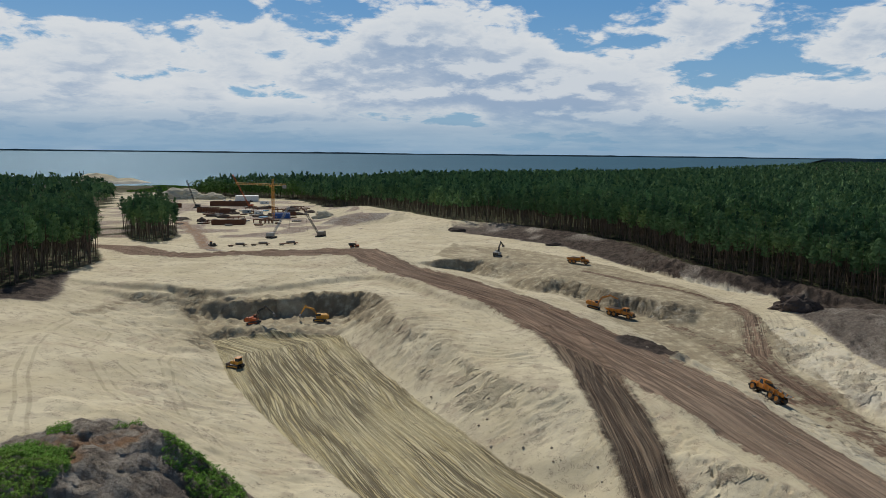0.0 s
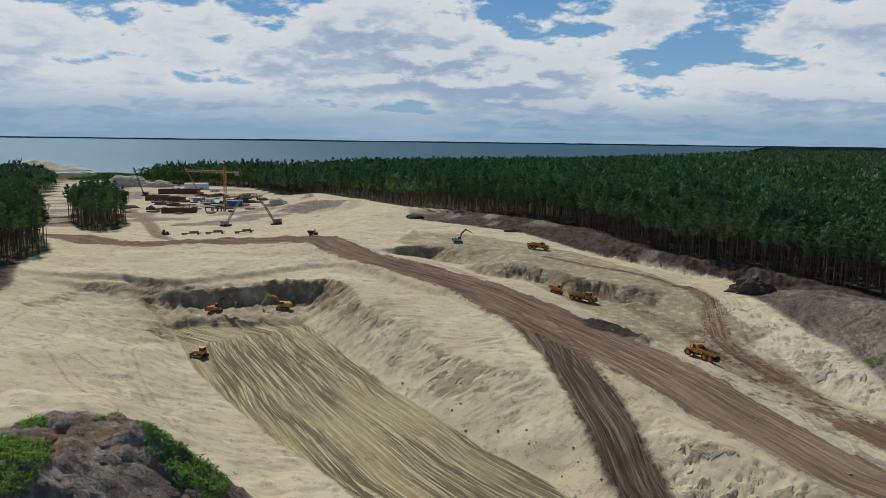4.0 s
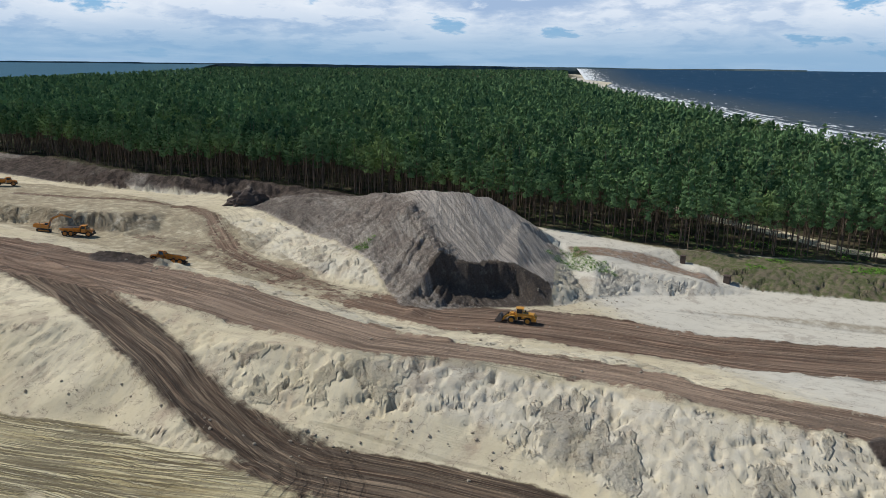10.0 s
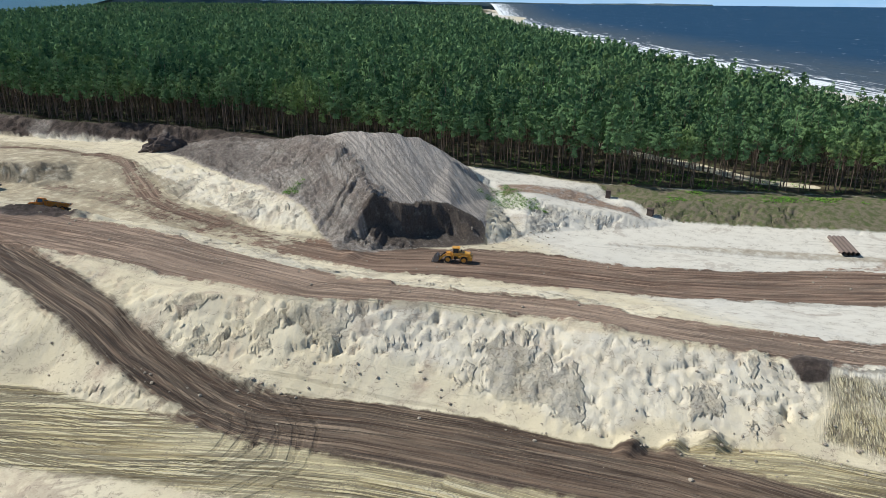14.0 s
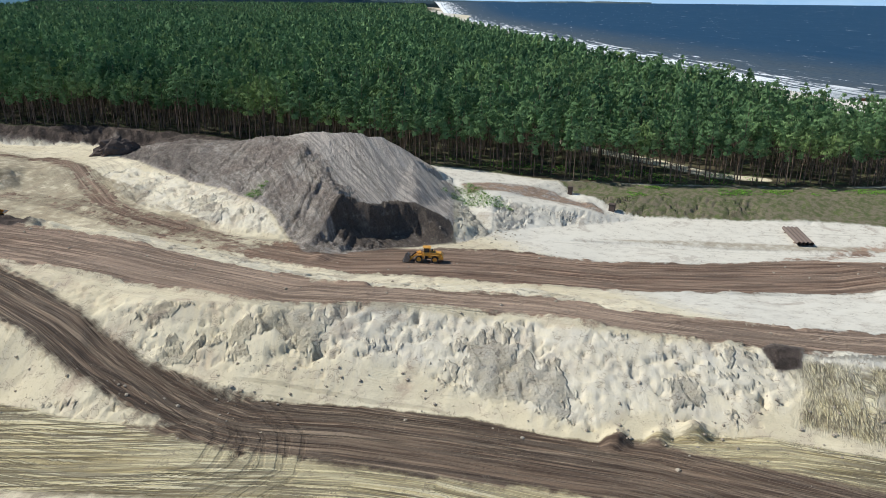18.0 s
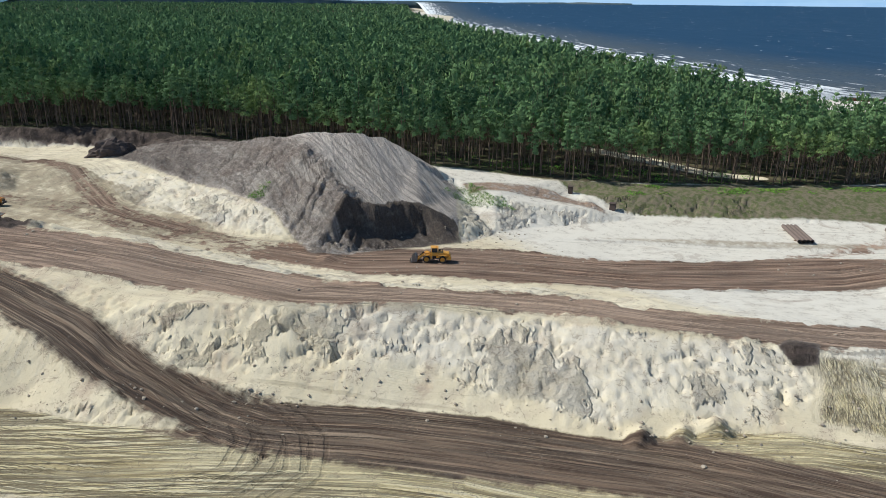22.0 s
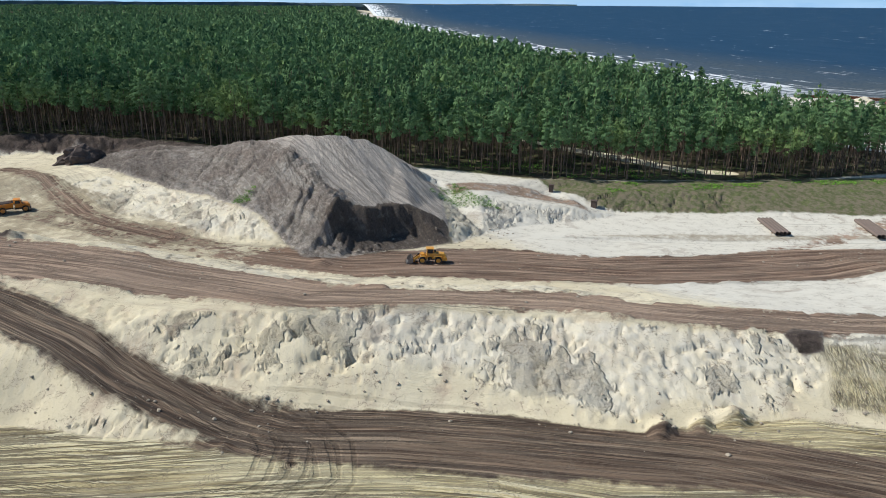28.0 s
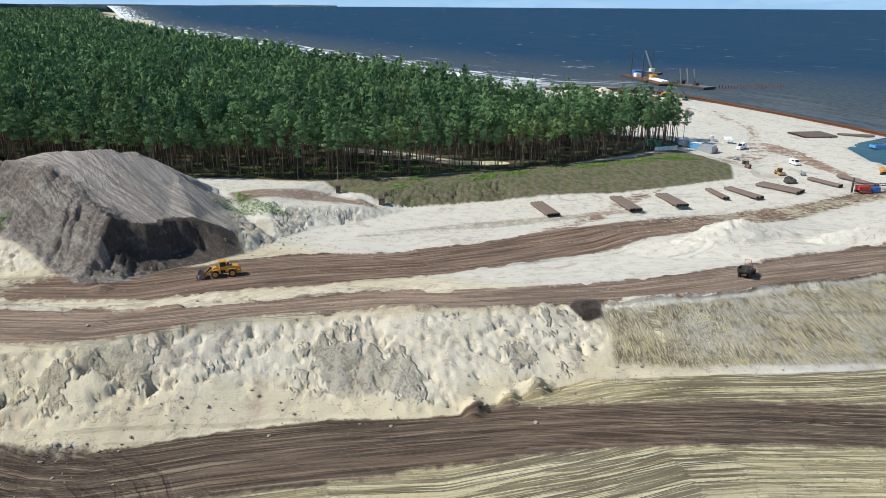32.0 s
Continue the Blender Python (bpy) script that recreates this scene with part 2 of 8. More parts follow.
    # sunlight on the mound's crown, put in as a paler earth colour
    sp = g.mix(g.math("MULTIPLY", g.attr("crown_light"), g.ramp(lane, 0.35, 0.6, 0.75, 0.95)), sp, (0.74, 0.66, 0.575))
    # the mound's cut face, its fresh soil darkened further for the shade on it
    sp = g.mix(g.math("MULTIPLY", g.attr("moist_shade"), g.ramp(mid, 0.3, 0.5, 0.6, 1.0)), sp, g.mix(g.ramp(grain, 0.4, 0.65), (0.060, 0.047, 0.040), (0.15, 0.115, 0.09)))
    sp = g.mix(g.ramp(g.attr("red"), 0.0, -1.0, 0.0, 0.95), sp, g.mix(g.ramp(mid, 0.4, 0.6), (0.052, 0.040, 0.035), (0.135, 0.102, 0.086)))
    sp = g.mix(g.math("MULTIPLY", g.attr("red"), g.ramp(mid, 0.35, 0.55)), sp, (0.44, 0.27, 0.165))
    sp = g.mix(g.math("MULTIPLY", ruts, 0.45), sp, (0.12, 0.10, 0.09))
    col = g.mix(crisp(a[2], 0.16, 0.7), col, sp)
    # grass and forest litter
    gr = g.mix(g.ramp(g.noise(pos, 0.5, 7, 0.7), 0.40, 0.62), (0.17, 0.145, 0.10), (0.085, 0.10, 0.042))
    gr = g.mix(g.math("MULTIPLY", g.ramp(mid, 0.54, 0.66), 0.6), gr, (0.10, 0.135, 0.035))
    col = g.mix(crisp(b[0], 0.25, 0.7), col, gr)
    litter = g.mix(g.ramp(mid, 0.42, 0.66), (0.050, 0.040, 0.026), (0.075, 0.10, 0.035))
    litter = g.mix(g.math("MULTIPLY", g.ramp(patch, 0.5, 0.62), 0.5), litter, (0.15, 0.12, 0.075))
    col = g.mix(crisp(g.attr("litter"), 0.2, 0.7), col, litter)
    col = g.mix(g.math("MULTIPLY", g.ramp(grain, 0.5, 0.8), 0.22), col, (0.16, 0.135, 0.11))
    aside = g.math("ABSOLUTE", g.math("SUBTRACT", g.math("ABSOLUTE", g.attr("trail")), 1.15))
    wheelmark = g.math("MULTIPLY", g.ramp(g.math("ADD", aside, g.math("MULTIPLY", g.math("SUBTRACT", mid, 0.5), 0.5)), 0.2, 0.5, 1.0, 0.0), g.ramp(g.noise(pos, 0.09, 4, 0.6), 0.40, 0.52))
    wheelmark = g.math("MULTIPLY", wheelmark, g.ramp(g.math("ADD", g.attr("litter"), b[0]), 0.2, 0.5, 1.0, 0.0))
    col = g.mix(g.math("MULTIPLY", wheelmark, 0.38), col, g.mix(0.55, col, (0.11, 0.085, 0.06), "MULTIPLY"))
    crag = g.math("ABSOLUTE", g.math("SUBTRACT", g.noise(pos, 1.1, 7, 0.62, 0.4), 0.5))
    stony = g.math("MAXIMUM", a[2], g.math("MULTIPLY", clod, 0.25))
    # shade in the crevices between clods, darkened in the colour
    crevice_shade = g.math("MULTIPLY", g.ramp(crag, 0.0, 0.03, 1.0, 0.0), g.math("MAXIMUM", g.math("MULTIPLY", clod, 0.2), g.math("MULTIPLY", a[2], 0.3)))
    col = g.mix(crevice_shade, col, (0.13, 0.112, 0.095))
    # thin dark lines painted for cracks and the small shadows along them
    vein = g.math("ABSOLUTE", g.math("SUBTRACT", g.noise(pos, 0.42, 7, 0.6, 0.6), 0.5))
    crack_shade = g.math("MULTIPLY", g.ramp(vein, 0.0, 0.022, 1.0, 0.0), g.ramp(mid, 0.46, 0.6))
    col = g.mix(g.math("MULTIPLY", crack_shade, 0.7), col, (0.19, 0.155, 0.12))
    def total(*terms):
        out = None
        for w, v in terms:
            v = g.math("MULTIPLY", v, w)
            out = v if out is None else g.math("ADD", out, v)
        return out
    fold = g.math("ABSOLUTE", g.math("SUBTRACT", g.noise(pos, 0.5, 8, 0.62), 0.5))
    loam = g.math("MULTIPLY", floor, g.math("SUBTRACT", 1.0, muddy))
    rest = g.math("MULTIPLY", g.math("SUBTRACT", 1.0, floor), g.math("SUBTRACT", 1.0, muddy))
    pressed = total((1.0, g.math("MULTIPLY", rest, g.math("SUBTRACT", g.math("MULTIPLY", lane2, laned), g.math("MULTIPLY", ruts, 0.5)))), (1.0, g.math("MULTIPLY", loam, g.math("SUBTRACT", lane2_f, g.math("MULTIPLY", ruts_f, 0.5)))),
                    (1.0, g.math("MULTIPLY", muddy, g.math("SUBTRACT", lane2_m, g.math("MULTIPLY", ruts_m, 0.5)))))
    crumb = g.node("ShaderNodeTexVoronoi", {"Vector": g.vmath("ADD", pos, g.vmath("MULTIPLY", g.node("ShaderNodeTexNoise", {"Vector": pos, "Scale": 2.4, "Detail": 3.0}).outputs[1], (0.5, 0.5, 0.5))), "Scale": 1.9, "Detail": 4.0, "Roughness": 0.8, "Randomness": 1.0}).outputs[0]
    hgt = total((0.42, pressed), (0.15, grain), (0.45, g.math("MULTIPLY", crag, stony)), (0.10, g.noise(pos, 0.7, 9, 0.68)), (0.35, g.math("MULTIPLY", clod, g.math("ADD", g.math("MULTIPLY", cell, 0.4), fold))), (0.22, g.math("MULTIPLY", crumb, stony)),
                (0.10, g.math("MULTIPLY", flow, streak)), (0.4, g.math("MULTIPLY", scrape, fold)), (-0.10, wheelmark))
    firm = g.math("MAXIMUM", g.math("MAXIMUM", a[0], g.math("MAXIMUM", a[1], b[1])), g.math("MAXIMUM", a[2], slope))
    finish(g, col, 0.95, hgt, 1.25, spec=0.08, strength=g.ramp(firm, 0.1, 0.6, 0.42, 1.0))
    return m


# the lie of the land -----------------------------------------------------
LINES = []


def edge(*pts):
    """A line of the plan (crest, toe or verge): x, y, z in metres above the sea."""
    LINES.append(pts)
    return pts


edge((-34.6, 236.7, 5), (-22.3, 209.4, 5), (-6, 174.6, 5), (3.5, 156.4, 5), (13.1, 136.7, 5), (22.4, 125.1, 5), (28.4, 107.7, 5), (34, 95.9, 5))  # floor east
edge((-74.7, 229.8, 5), (-58, 191.8, 5), (-47.4, 172, 5), (-31.1, 146.5, 5), (-20.8, 133.2, 5), (-12.2, 123.8, 5))  # floor west
edge((25.6, 201.2, 16.2), (29.3, 170.2, 15.7), (30.6, 151.8, 15), (31.4, 130.4, 12.5), (32.9, 117.3, 9.5), (34, 95.9, 5))  # ramp left
edge((36, 201.7, 16.2), (40.4, 171.4, 15.5), (40.8, 146.5, 14.5), (41, 127.4, 12.8), (40.9, 120.6, 10), (43, 106.5, 7.2), (44.3, 94.4, 5.2))  # ramp right
edge((44.5, 94.7, 5), (50.5, 84.9, 5), (57.2, 73.7, 5), (63, 61.3, 5), (66.2, 48.2, 5), (69.1, 41.5, 5), (74.6, 34.5, 5.3), (78.9, 27.9, 5.5), (82.1, 21.8, 6), (86.2, 7.9, 6.5), (90.4, -10.8, 7), (95, -27, 7))  # slope toe
edge((44.2, 147.1, 15.5), (47.7, 131.6, 15), (50.1, 118.1, 14.8), (58.4, 102.5, 14.7), (67.5, 90.1, 14.7), (74.9, 79.3, 14.5), (79.9, 68.2, 14.4), (83.9, 59.3, 14.3), (87, 50.4, 14.2), (90.7, 42.2, 14), (94.7, 34.5, 13.6), (99, 27, 13.2), (102.5, 17.3, 13), (110.5, 1, 13), (119.1, -16.3, 13), (130.4, -36.6, 13))  # rim
edge((-39.6, 347.3, 17.5), (-19.2, 286.4, 17.2), (2.9, 248.6, 17), (17.4, 231.8, 16.8), (24.5, 213.7, 16.5), (25.5, 200.8, 16.3))  # road low
edge((-38.6, 363.8, 17.5), (-16.6, 322.3, 17.2), (10.1, 289.5, 17), (26.6, 251, 16.8), (39.4, 221.6, 16.6), (48.7, 194.8, 16.5), (56.1, 169.3, 16.3), (62.3, 150.6, 15.8), (68.4, 134.1, 14.5), (71.1, 118.4, 14.3), (73.4, 103.9, 14.1), (83.4, 83.6, 14.1), (92.9, 64.7, 14), (97.5, 45.1, 13.8), (104.7, 28.6, 13.3), (110, 17.2, 13), (120.5, -0.2, 13), (131.9, -19.2, 13), (144.7, -41.2, 13))  # road up
edge((76.5, 170.7, 11), (80.4, 152, 10), (84, 135.1, 9.3), (86.4, 118.3, 8.8), (90.6, 105.1, 8.4), (101.2, 90, 8), (110.2, 74.4, 7.6), (125.1, 55.8, 7), (136.8, 36.4, 6.5), (149.6, 21.2, 6))  # haul low
edge((91, 212.2, 11.5), (92.8, 197.9, 11), (91.8, 168.6, 10), (94.3, 147.9, 9), (97.5, 130.4, 8.3), (102.1, 123.4, 8), (113.7, 115.2, 7.6), (127, 107.6, 7), (130.5, 103, 6.7), (130.4, 87.9, 6.3), (136.5, 74.4, 6), (153.2, 53.4, 5.5), (176.3, 25.6, 5))  # haul up
edge((26.7, 466.4, 15.5), (66.8, 400.9, 15), (83.3, 339.2, 14.7), (98.4, 303, 14.5), (111.7, 276.4, 14.5), (123.5, 255.5, 15))  # bank toe
edge((5.2, 501.5, 20), (42.1, 478, 20), (71.7, 431.8, 20.5), (94.5, 386.8, 20.5), (102.3, 316.2, 20.5), (113.8, 282.7, 20.5), (128.9, 267.7, 20), (128.8, 256.5, 20), (143.5, 231.4, 19), (141.8, 216.1, 18))  # bank top
edge((107.3, 221.4, 15.5), (109.9, 199.9, 15.5), (108.2, 180.4, 15), (110.1, 167.1, 15.5), (108.9, 151.3, 16))  # ridge
edge((122.2, 211.2, 19), (129.8, 194.1, 22), (131.9, 179.6, 25.5), (133.2, 163.2, 28.5), (141, 152, 28.5), (149.5, 148.3, 26.5), (151.3, 138.6, 21), (156.2, 133.7, 14), (158.5, 125.7, 10))  # mound out
edge((110.1, 130.2, 19), (112.7, 129.6, 18), (115.3, 125.1, 16.2), (118.3, 124, 15.8), (122.7, 124, 15.8), (125.2, 121.2, 15.5), (127.1, 119, 15.2))  # mound edge
edge((121.2, 155.1, 26.5), (118.7, 143.7, 22.5))  # mound mid
edge((167.2, 135.3, 12.5), (161.5, 116.6, 11), (164.9, 107, 9.5), (184.6, 103.4, 7), (177.2, 92.8, 7), (184.1, 83.7, 4.5))  # bankE
edge((131.5, 102.8, 6.5), (140.8, 104.6, 6.3), (155.9, 101.4, 5), (170.5, 91.3, 4), (186, 80.9, 3.6))  # bankE toe
edge((147.1, 96.1, 5), (163.7, 74.7, 4), (173.1, 60, 3.5), (180.7, 47.9, 3.2), (191.1, 27.8, 3), (196.6, 21.3, 3), (212.1, -4, 3))  # ledge
edge((162.8, 74.1, 3.1), (172.2, 59.4, 2.6), (179.8, 47.3, 2.3), (190.2, 27.2, 2.1), (195.7, 20.7, 2.1), (211.2, -4.6, 2.1))  # foot of the ledge
edge((188.5, 83.7, 3.5), (203.6, 57.4, 3.5), (215.2, 32.8, 3.5), (226.1, 13.8, 3.5), (241.1, -6.5, 3.5), (257.4, -28.6, 3.5))  # grass toe
edge((193.7, 105.3, 8), (197.1, 86, 8), (209.7, 68, 8), (221.1, 53, 8), (237.8, 34.1, 8), (250.8, 13.6, 8), (268.1, -8.5, 8), (273.6, -20, 7))  # grass top
edge((176.5, 153.9, 13), (183.4, 140, 12), (192.3, 112.8, 10), (204.1, 89.1, 9), (229.4, 60.2, 8.5), (245.6, 34.5, 8.5), (292.4, -1.6, 7), (321.4, -17.4, 6))  # forest edge
edge((-13.9, 221.4, 16), (-3.9, 201.3, 15.5), (3.9, 191.3, 15), (6.6, 179.9, 14), (12.9, 168.1, 14.5), (21, 157.2, 15), (29.7, 149.9, 15))  # pitE crest
edge((-75.1, 231.2, 5), (-71.0, 232.8, 5), (-62.1, 233.9, 5), (-49.6, 236.7, 5), (-34.7, 237.4, 5))  # pitN foot
edge((8.9, 332.7, 18.0), (19.9, 330.0, 18.0), (40.1, 319.7, 18.0), (49.0, 297.3, 18.0))  # cut A, crest
edge((10.4, 330.7, 12.3), (20.4, 307.7, 12.3), (32.3, 283.0, 12.3))  # cut A, foot
edge((40.9, 288.1, 17.6), (49.2, 284.1, 17.5), (56.5, 270.3, 17.4), (60.6, 258.3, 17.2), (68.7, 249.5, 17.0), (78.4, 244.7, 16.7), (82.4, 242.7, 16.0), (89.5, 243.2, 15.0))  # cut B, crest
edge((43.7, 278.2, 12.7), (53.6, 266.6, 12.5), (56.5, 249.3, 12.1), (65.5, 250.6, 11.9), (72.1, 238.0, 11.7), (79.9, 229.8, 11.5), (83.6, 222.0, 11.3))  # cut B, foot
edge((59.7, 225, 11.5), (66.7, 201.7, 10.8), (72.4, 175.7, 11.4))  # lower track
edge((-91.6, 255.2, 11.5), (-77.7, 256.1, 12.5), (-65.4, 255.4, 13), (-57.7, 256.9, 13.2), (-52.1, 259.4, 14), (-46.6, 263.1, 15), (-29.7, 260.5, 15.5), (-18.2, 242.6, 16), (-13.9, 221.4, 16))  # pit wall, crest
edge((-77.5, 254.8, 9.3), (-65.2, 254.1, 9.3), (-57.6, 255.6, 9.3), (-52.0, 258.1, 9.8), (-46.5, 261.8, 10.8), (-29.6, 259.2, 11.3))  # foot of the sheer part
edge((-84.3, 249.5, 7.6), (-77, 252, 7.6), (-65.6, 253.4, 7.6), (-53.6, 255.2, 7.6), (-46.2, 259.3, 7.6), (-34.2, 255.4, 7.6))  # pit wall, foot
edge((-80.2, 234.0, 7.8), (-77.4, 235.7, 7.8), (-72.1, 236.8, 7.8), (-66.0, 238.6, 7.8), (-59.1, 237.4, 7.6), (-51.5, 237.1, 7.2), (-42.4, 238.3, 6.8), (-36.4, 242.6, 6.6))  # pit bench, edge
edge((-80.1, 264.5, 15.4), (-68.7, 268.6, 15.4), (-57.6, 276.3, 15.4), (-46.7, 289.6, 15.4), (-33.9, 297.2, 15.4))  # terrace behind the pit
edge((-79.6, 262.5, 13.9), (-68.2, 266.4, 13.9), (-57.1, 273.8, 13.9), (-46.2, 286.5, 13.9), (-33.5, 293.7, 13.9))  # foot of the terrace
edge((-26, 289, 15.3), (-16, 276, 15.2), (-1.2, 248.2, 15.2), (9.3, 234.6, 15.1), (19.2, 213.5, 15.0), (21.6, 197, 14.8))  # foot of the bank below the road
edge((-115.5, 265.0, 17), (-108.7, 264.4, 17.2), (-101.0, 263.6, 17))  # terrace step
edge((-115.3, 263.4, 15.2), (-108.6, 263.8, 15.2), (-100.5, 263.2, 15.2))  # foot of the step
edge((-115.9, 255.8, 15.6), (-105.6, 256.5, 15.8), (-98.0, 257.0, 15.4))  # low cut
edge((-115.1, 253.1, 13.7), (-104.6, 253.7, 13.7), (-97.2, 254.2, 13.7))  # foot of the low cut
edge((-71.3, 204, 8), (-54.5, 170.7, 7.5), (-42.4, 144.9, 8), (-29.7, 120.9, 8.5))  # west rise
edge((-69.5, 180.2, 13), (-58.4, 148, 13), (-46.5, 126.9, 13), (-35.9, 115.5, 12))  # west mid
edge((-89.2, 173.5, 18), (-107.7, 191.7, 19.5), (-77.4, 133.4, 20), (-64.2, 126, 19))  # plateau
edge((-138.7, 224.3, 22), (-142.9, 261.7, 20), (-142, 289.5, 18), (-148.4, 323.7, 17))  # west edge
edge((-175.2, 382.7, 14), (-132, 348, 15.2), (-91.6, 371.3, 15), (-53.8, 370.5, 17))  # north
edge((-159.6, 448.6, 9), (-115, 425.8, 10), (-90, 433.4, 11), (-57, 439.8, 13), (-31.1, 462.4, 16))  # north2
edge((-212.9, 586.8, 5), (-155.2, 593.3, 5), (-112.2, 637.6, 6), (-66.7, 586.3, 9))  # north3
edge((-305.4, 969.8, 3), (-203.3, 915.2, 4), (-131.8, 749.7, 7), (-90.5, 700.5, 14), (-56.2, 620.7, 14))  # north4
edge((-57.9, 91.2, 27), (-49.6, 88.5, 29), (-47.6, 94.8, 30), (-42.3, 95, 30), (-37.1, 93.2, 28), (-29.1, 93.5, 22))  # hill left
edge((-67.9, 107.1, 21), (-63.7, 115.5, 20), (-59.9, 127.6, 19), (-45.7, 122.1, 15), (-34.5, 117.2, 10))  # hill base
edge((-60, 20, 27), (-45, 60, 29), (-50, 75, 31))  # hill top
edge((-20, 40, 12), (-12, 70, 10), (-14, 100, 8))  # hill foot
edge((-5, 108, 5.2), (9, 80, 5), (10, 40, 5), (-30, -120, 5))  # floor, near side
edge((400, -140, 1.5), (300, -110, 3), (240, -95, 4), (180, -90, 8), (130, -90, 10))  # south works
edge((320, -17, 5), (420, 40, 5), (520, 120, 5), (600, 190, 6), (760, 330, 8))  # dune foot
edge((450, -40, 3), (380, -50, 3.2), (330, -45, 3.5), (270, -45, 3.5), (235, -60, 3.5))  # beach works
edge((520, 0, 2.6), (480, -40, 2.5))  # beach
edge((160, 280, 18), (200, 220, 16), (230, 150, 13), (300, 60, 9), (420, 150, 9), (500, 300, 10))  # wood floor
edge((180, 420, 19), (120, 560, 17), (0, 800, 10), (-200, 1000, 4), (-380, 1180, 1.5))  # wood floor north
edge((-200, 180, 22), (-230, 300, 19), (-300, 420, 10), (-420, 800, 5), (-560, 1150, 2))  # western wood
edge((-150, 60, 26), (-120, 120, 24), (-118, 165, 21))  # western heath
edge((-205, 415, 10), (-180, 470, 8), (-230, 560, 6))  # grove
edge((108.2, 128.2, 12.5), (110.9, 127.6, 10.5), (113.6, 123.2, 9.2), (117.2, 121.5, 9), (121.6, 121.2, 8.8), (123.9, 118.6, 8.6), (125.6, 116.6, 8.4))  # mound, foot of the cut face
edge((-260, -60, 20), (-60, -60, 20))  # heath



def vnoise(x, y, seed=0):
    xi, yi = np.floor(x), np.floor(y)
    fx, fy = x - xi, y - yi
    sx, sy = fx * fx * (3 - 2 * fx), fy * fy * (3 - 2 * fy)

    def h(i, j):
        v = np.sin(i * 127.1 + j * 311.7 + seed * 74.7) * 43758.5453
        return (v - np.floor(v)) * 2 - 1
    return (h(xi, yi) * (1 - sx) + h(xi + 1, yi) * sx) * (1 - sy) + (h(xi, yi + 1) * (1 - sx) + h(xi + 1, yi + 1) * sx) * sy


def fbm(x, y, size, octaves=4, seed=0, gain=0.5):
    out, amp, f = 0.0, 1.0, 1.0 / size
    for k in range(octaves):
        c, s = math.cos(0.7 * k), math.sin(0.7 * k)
        out = out + amp * vnoise((c * x - s * y) * f + 13.7 * k, (s * x + c * y) * f - 7.3 * k, seed + k)
        amp, f = amp * gain, f * 2.03
    return out


def smooth(v, lo, hi):
    t = np.clip((v - lo) / (hi - lo), 0, 1)
    return t * t * (3 - 2 * t)


def along(x, y, pts):
    """Signed distance to a line (left of its way is positive), the length run along it, and its further columns there."""
    best = np.full(x.shape, 1e9)
    side, run = np.zeros(x.shape), np.zeros(x.shape)
    cols = [np.zeros(x.shape) for _ in pts[0][2:]]
    total = 0.0
    for p, q in zip(pts, pts[1:]):
        dx, dy = q[0] - p[0], q[1] - p[1]
        ln = math.hypot(dx, dy) or 1e-6
        t = ((x - p[0]) * dx + (y - p[1]) * dy) / ln ** 2
        tc = np.clip(t, 0, 1)
        d = np.hypot(x - p[0] - tc * dx, y - p[1] - tc * dy)
        near = d < best
        best = np.where(near, d, best)
        side = np.where(near, np.sign(dx * (y - p[1]) - dy * (x - p[0])) * d, side)
        run = np.where(near, total + tc * ln, run)
        for i in range(len(cols)):
            cols[i] = np.where(near, p[2 + i] + tc * (q[2 + i] - p[2 + i]), cols[i])
        total += ln
    return side, run, cols


def inside(x, y, poly):
    hit = np.zeros(x.shape, bool)
    for (x0, y0), (x1, y1) in zip(poly, poly[1:] + poly[:1]):
        if y0 != y1:
            hit ^= ((y0 > y) != (y1 > y)) & (x < (x1 - x0) * (y - y0) / (y1 - y0) + x0)
    return hit


COAST = [(240, -215), (330, -168), (401, -126), (469, -96), (520, -60), (562, -25), (585, 35), (577, 78), (650, 157), (765, 275), (967, 463),
         (1400, 838), (2049, 1390), (2784, 1946), (5200, 3800)]
LAGOON = [(-5200, 700), (-1500, 1050), (-758, 1200), (-560, 1215), (-487, 1262), (-395, 1214), (-300, 1290), (-190, 1350), (-100, 1560), (140, 1800), (480, 2010), (1000, 2650), (1560, 3350), (2400, 4600), (2900, 5300)]


def steps(*spans):
    out = []
    for lo, hi, st in spans:
        n = max(1, round((hi - lo) / st))
        out += [lo + (hi - lo) * i / n for i in range(n)]
    return np.array(out + [spans[-1][1]])


def bowl(x, y, rise=46.0, start=3000):
    """The far rim is lifted so that the horizon stands where the real one does beyond five kilometres."""
    return rise * smooth(np.hypot(x, y), start, 4800)


def blocks(x, y, size, seed):
    """Sharp-edged clods: each cell of a loose mosaic has a height of its own, 0 to 1, and its distance to the next."""
    x, y = x / size, y / size
    xi, yi = np.floor(x), np.floor(y)
    best, second, val = np.full(x.shape, 9.0), np.full(x.shape, 9.0), np.zeros(x.shape)
    for i in (-1, 0, 1):
        for j in (-1, 0, 1):
            cx, cy = xi + i, yi + j
            px, py = cx + 0.5 + 0.48 * vnoise(cx, cy, seed), cy + 0.5 + 0.48 * vnoise(cx, cy, seed + 1)
            d = np.hypot(x - px, y - py)
            near = d < best
            second = np.where(near, best, np.minimum(second, d))
            val = np.where(near, vnoise(cx, cy, seed + 2) * 0.5 + 0.5, val)
            best = np.where(near, d, best)
    return val, second - best


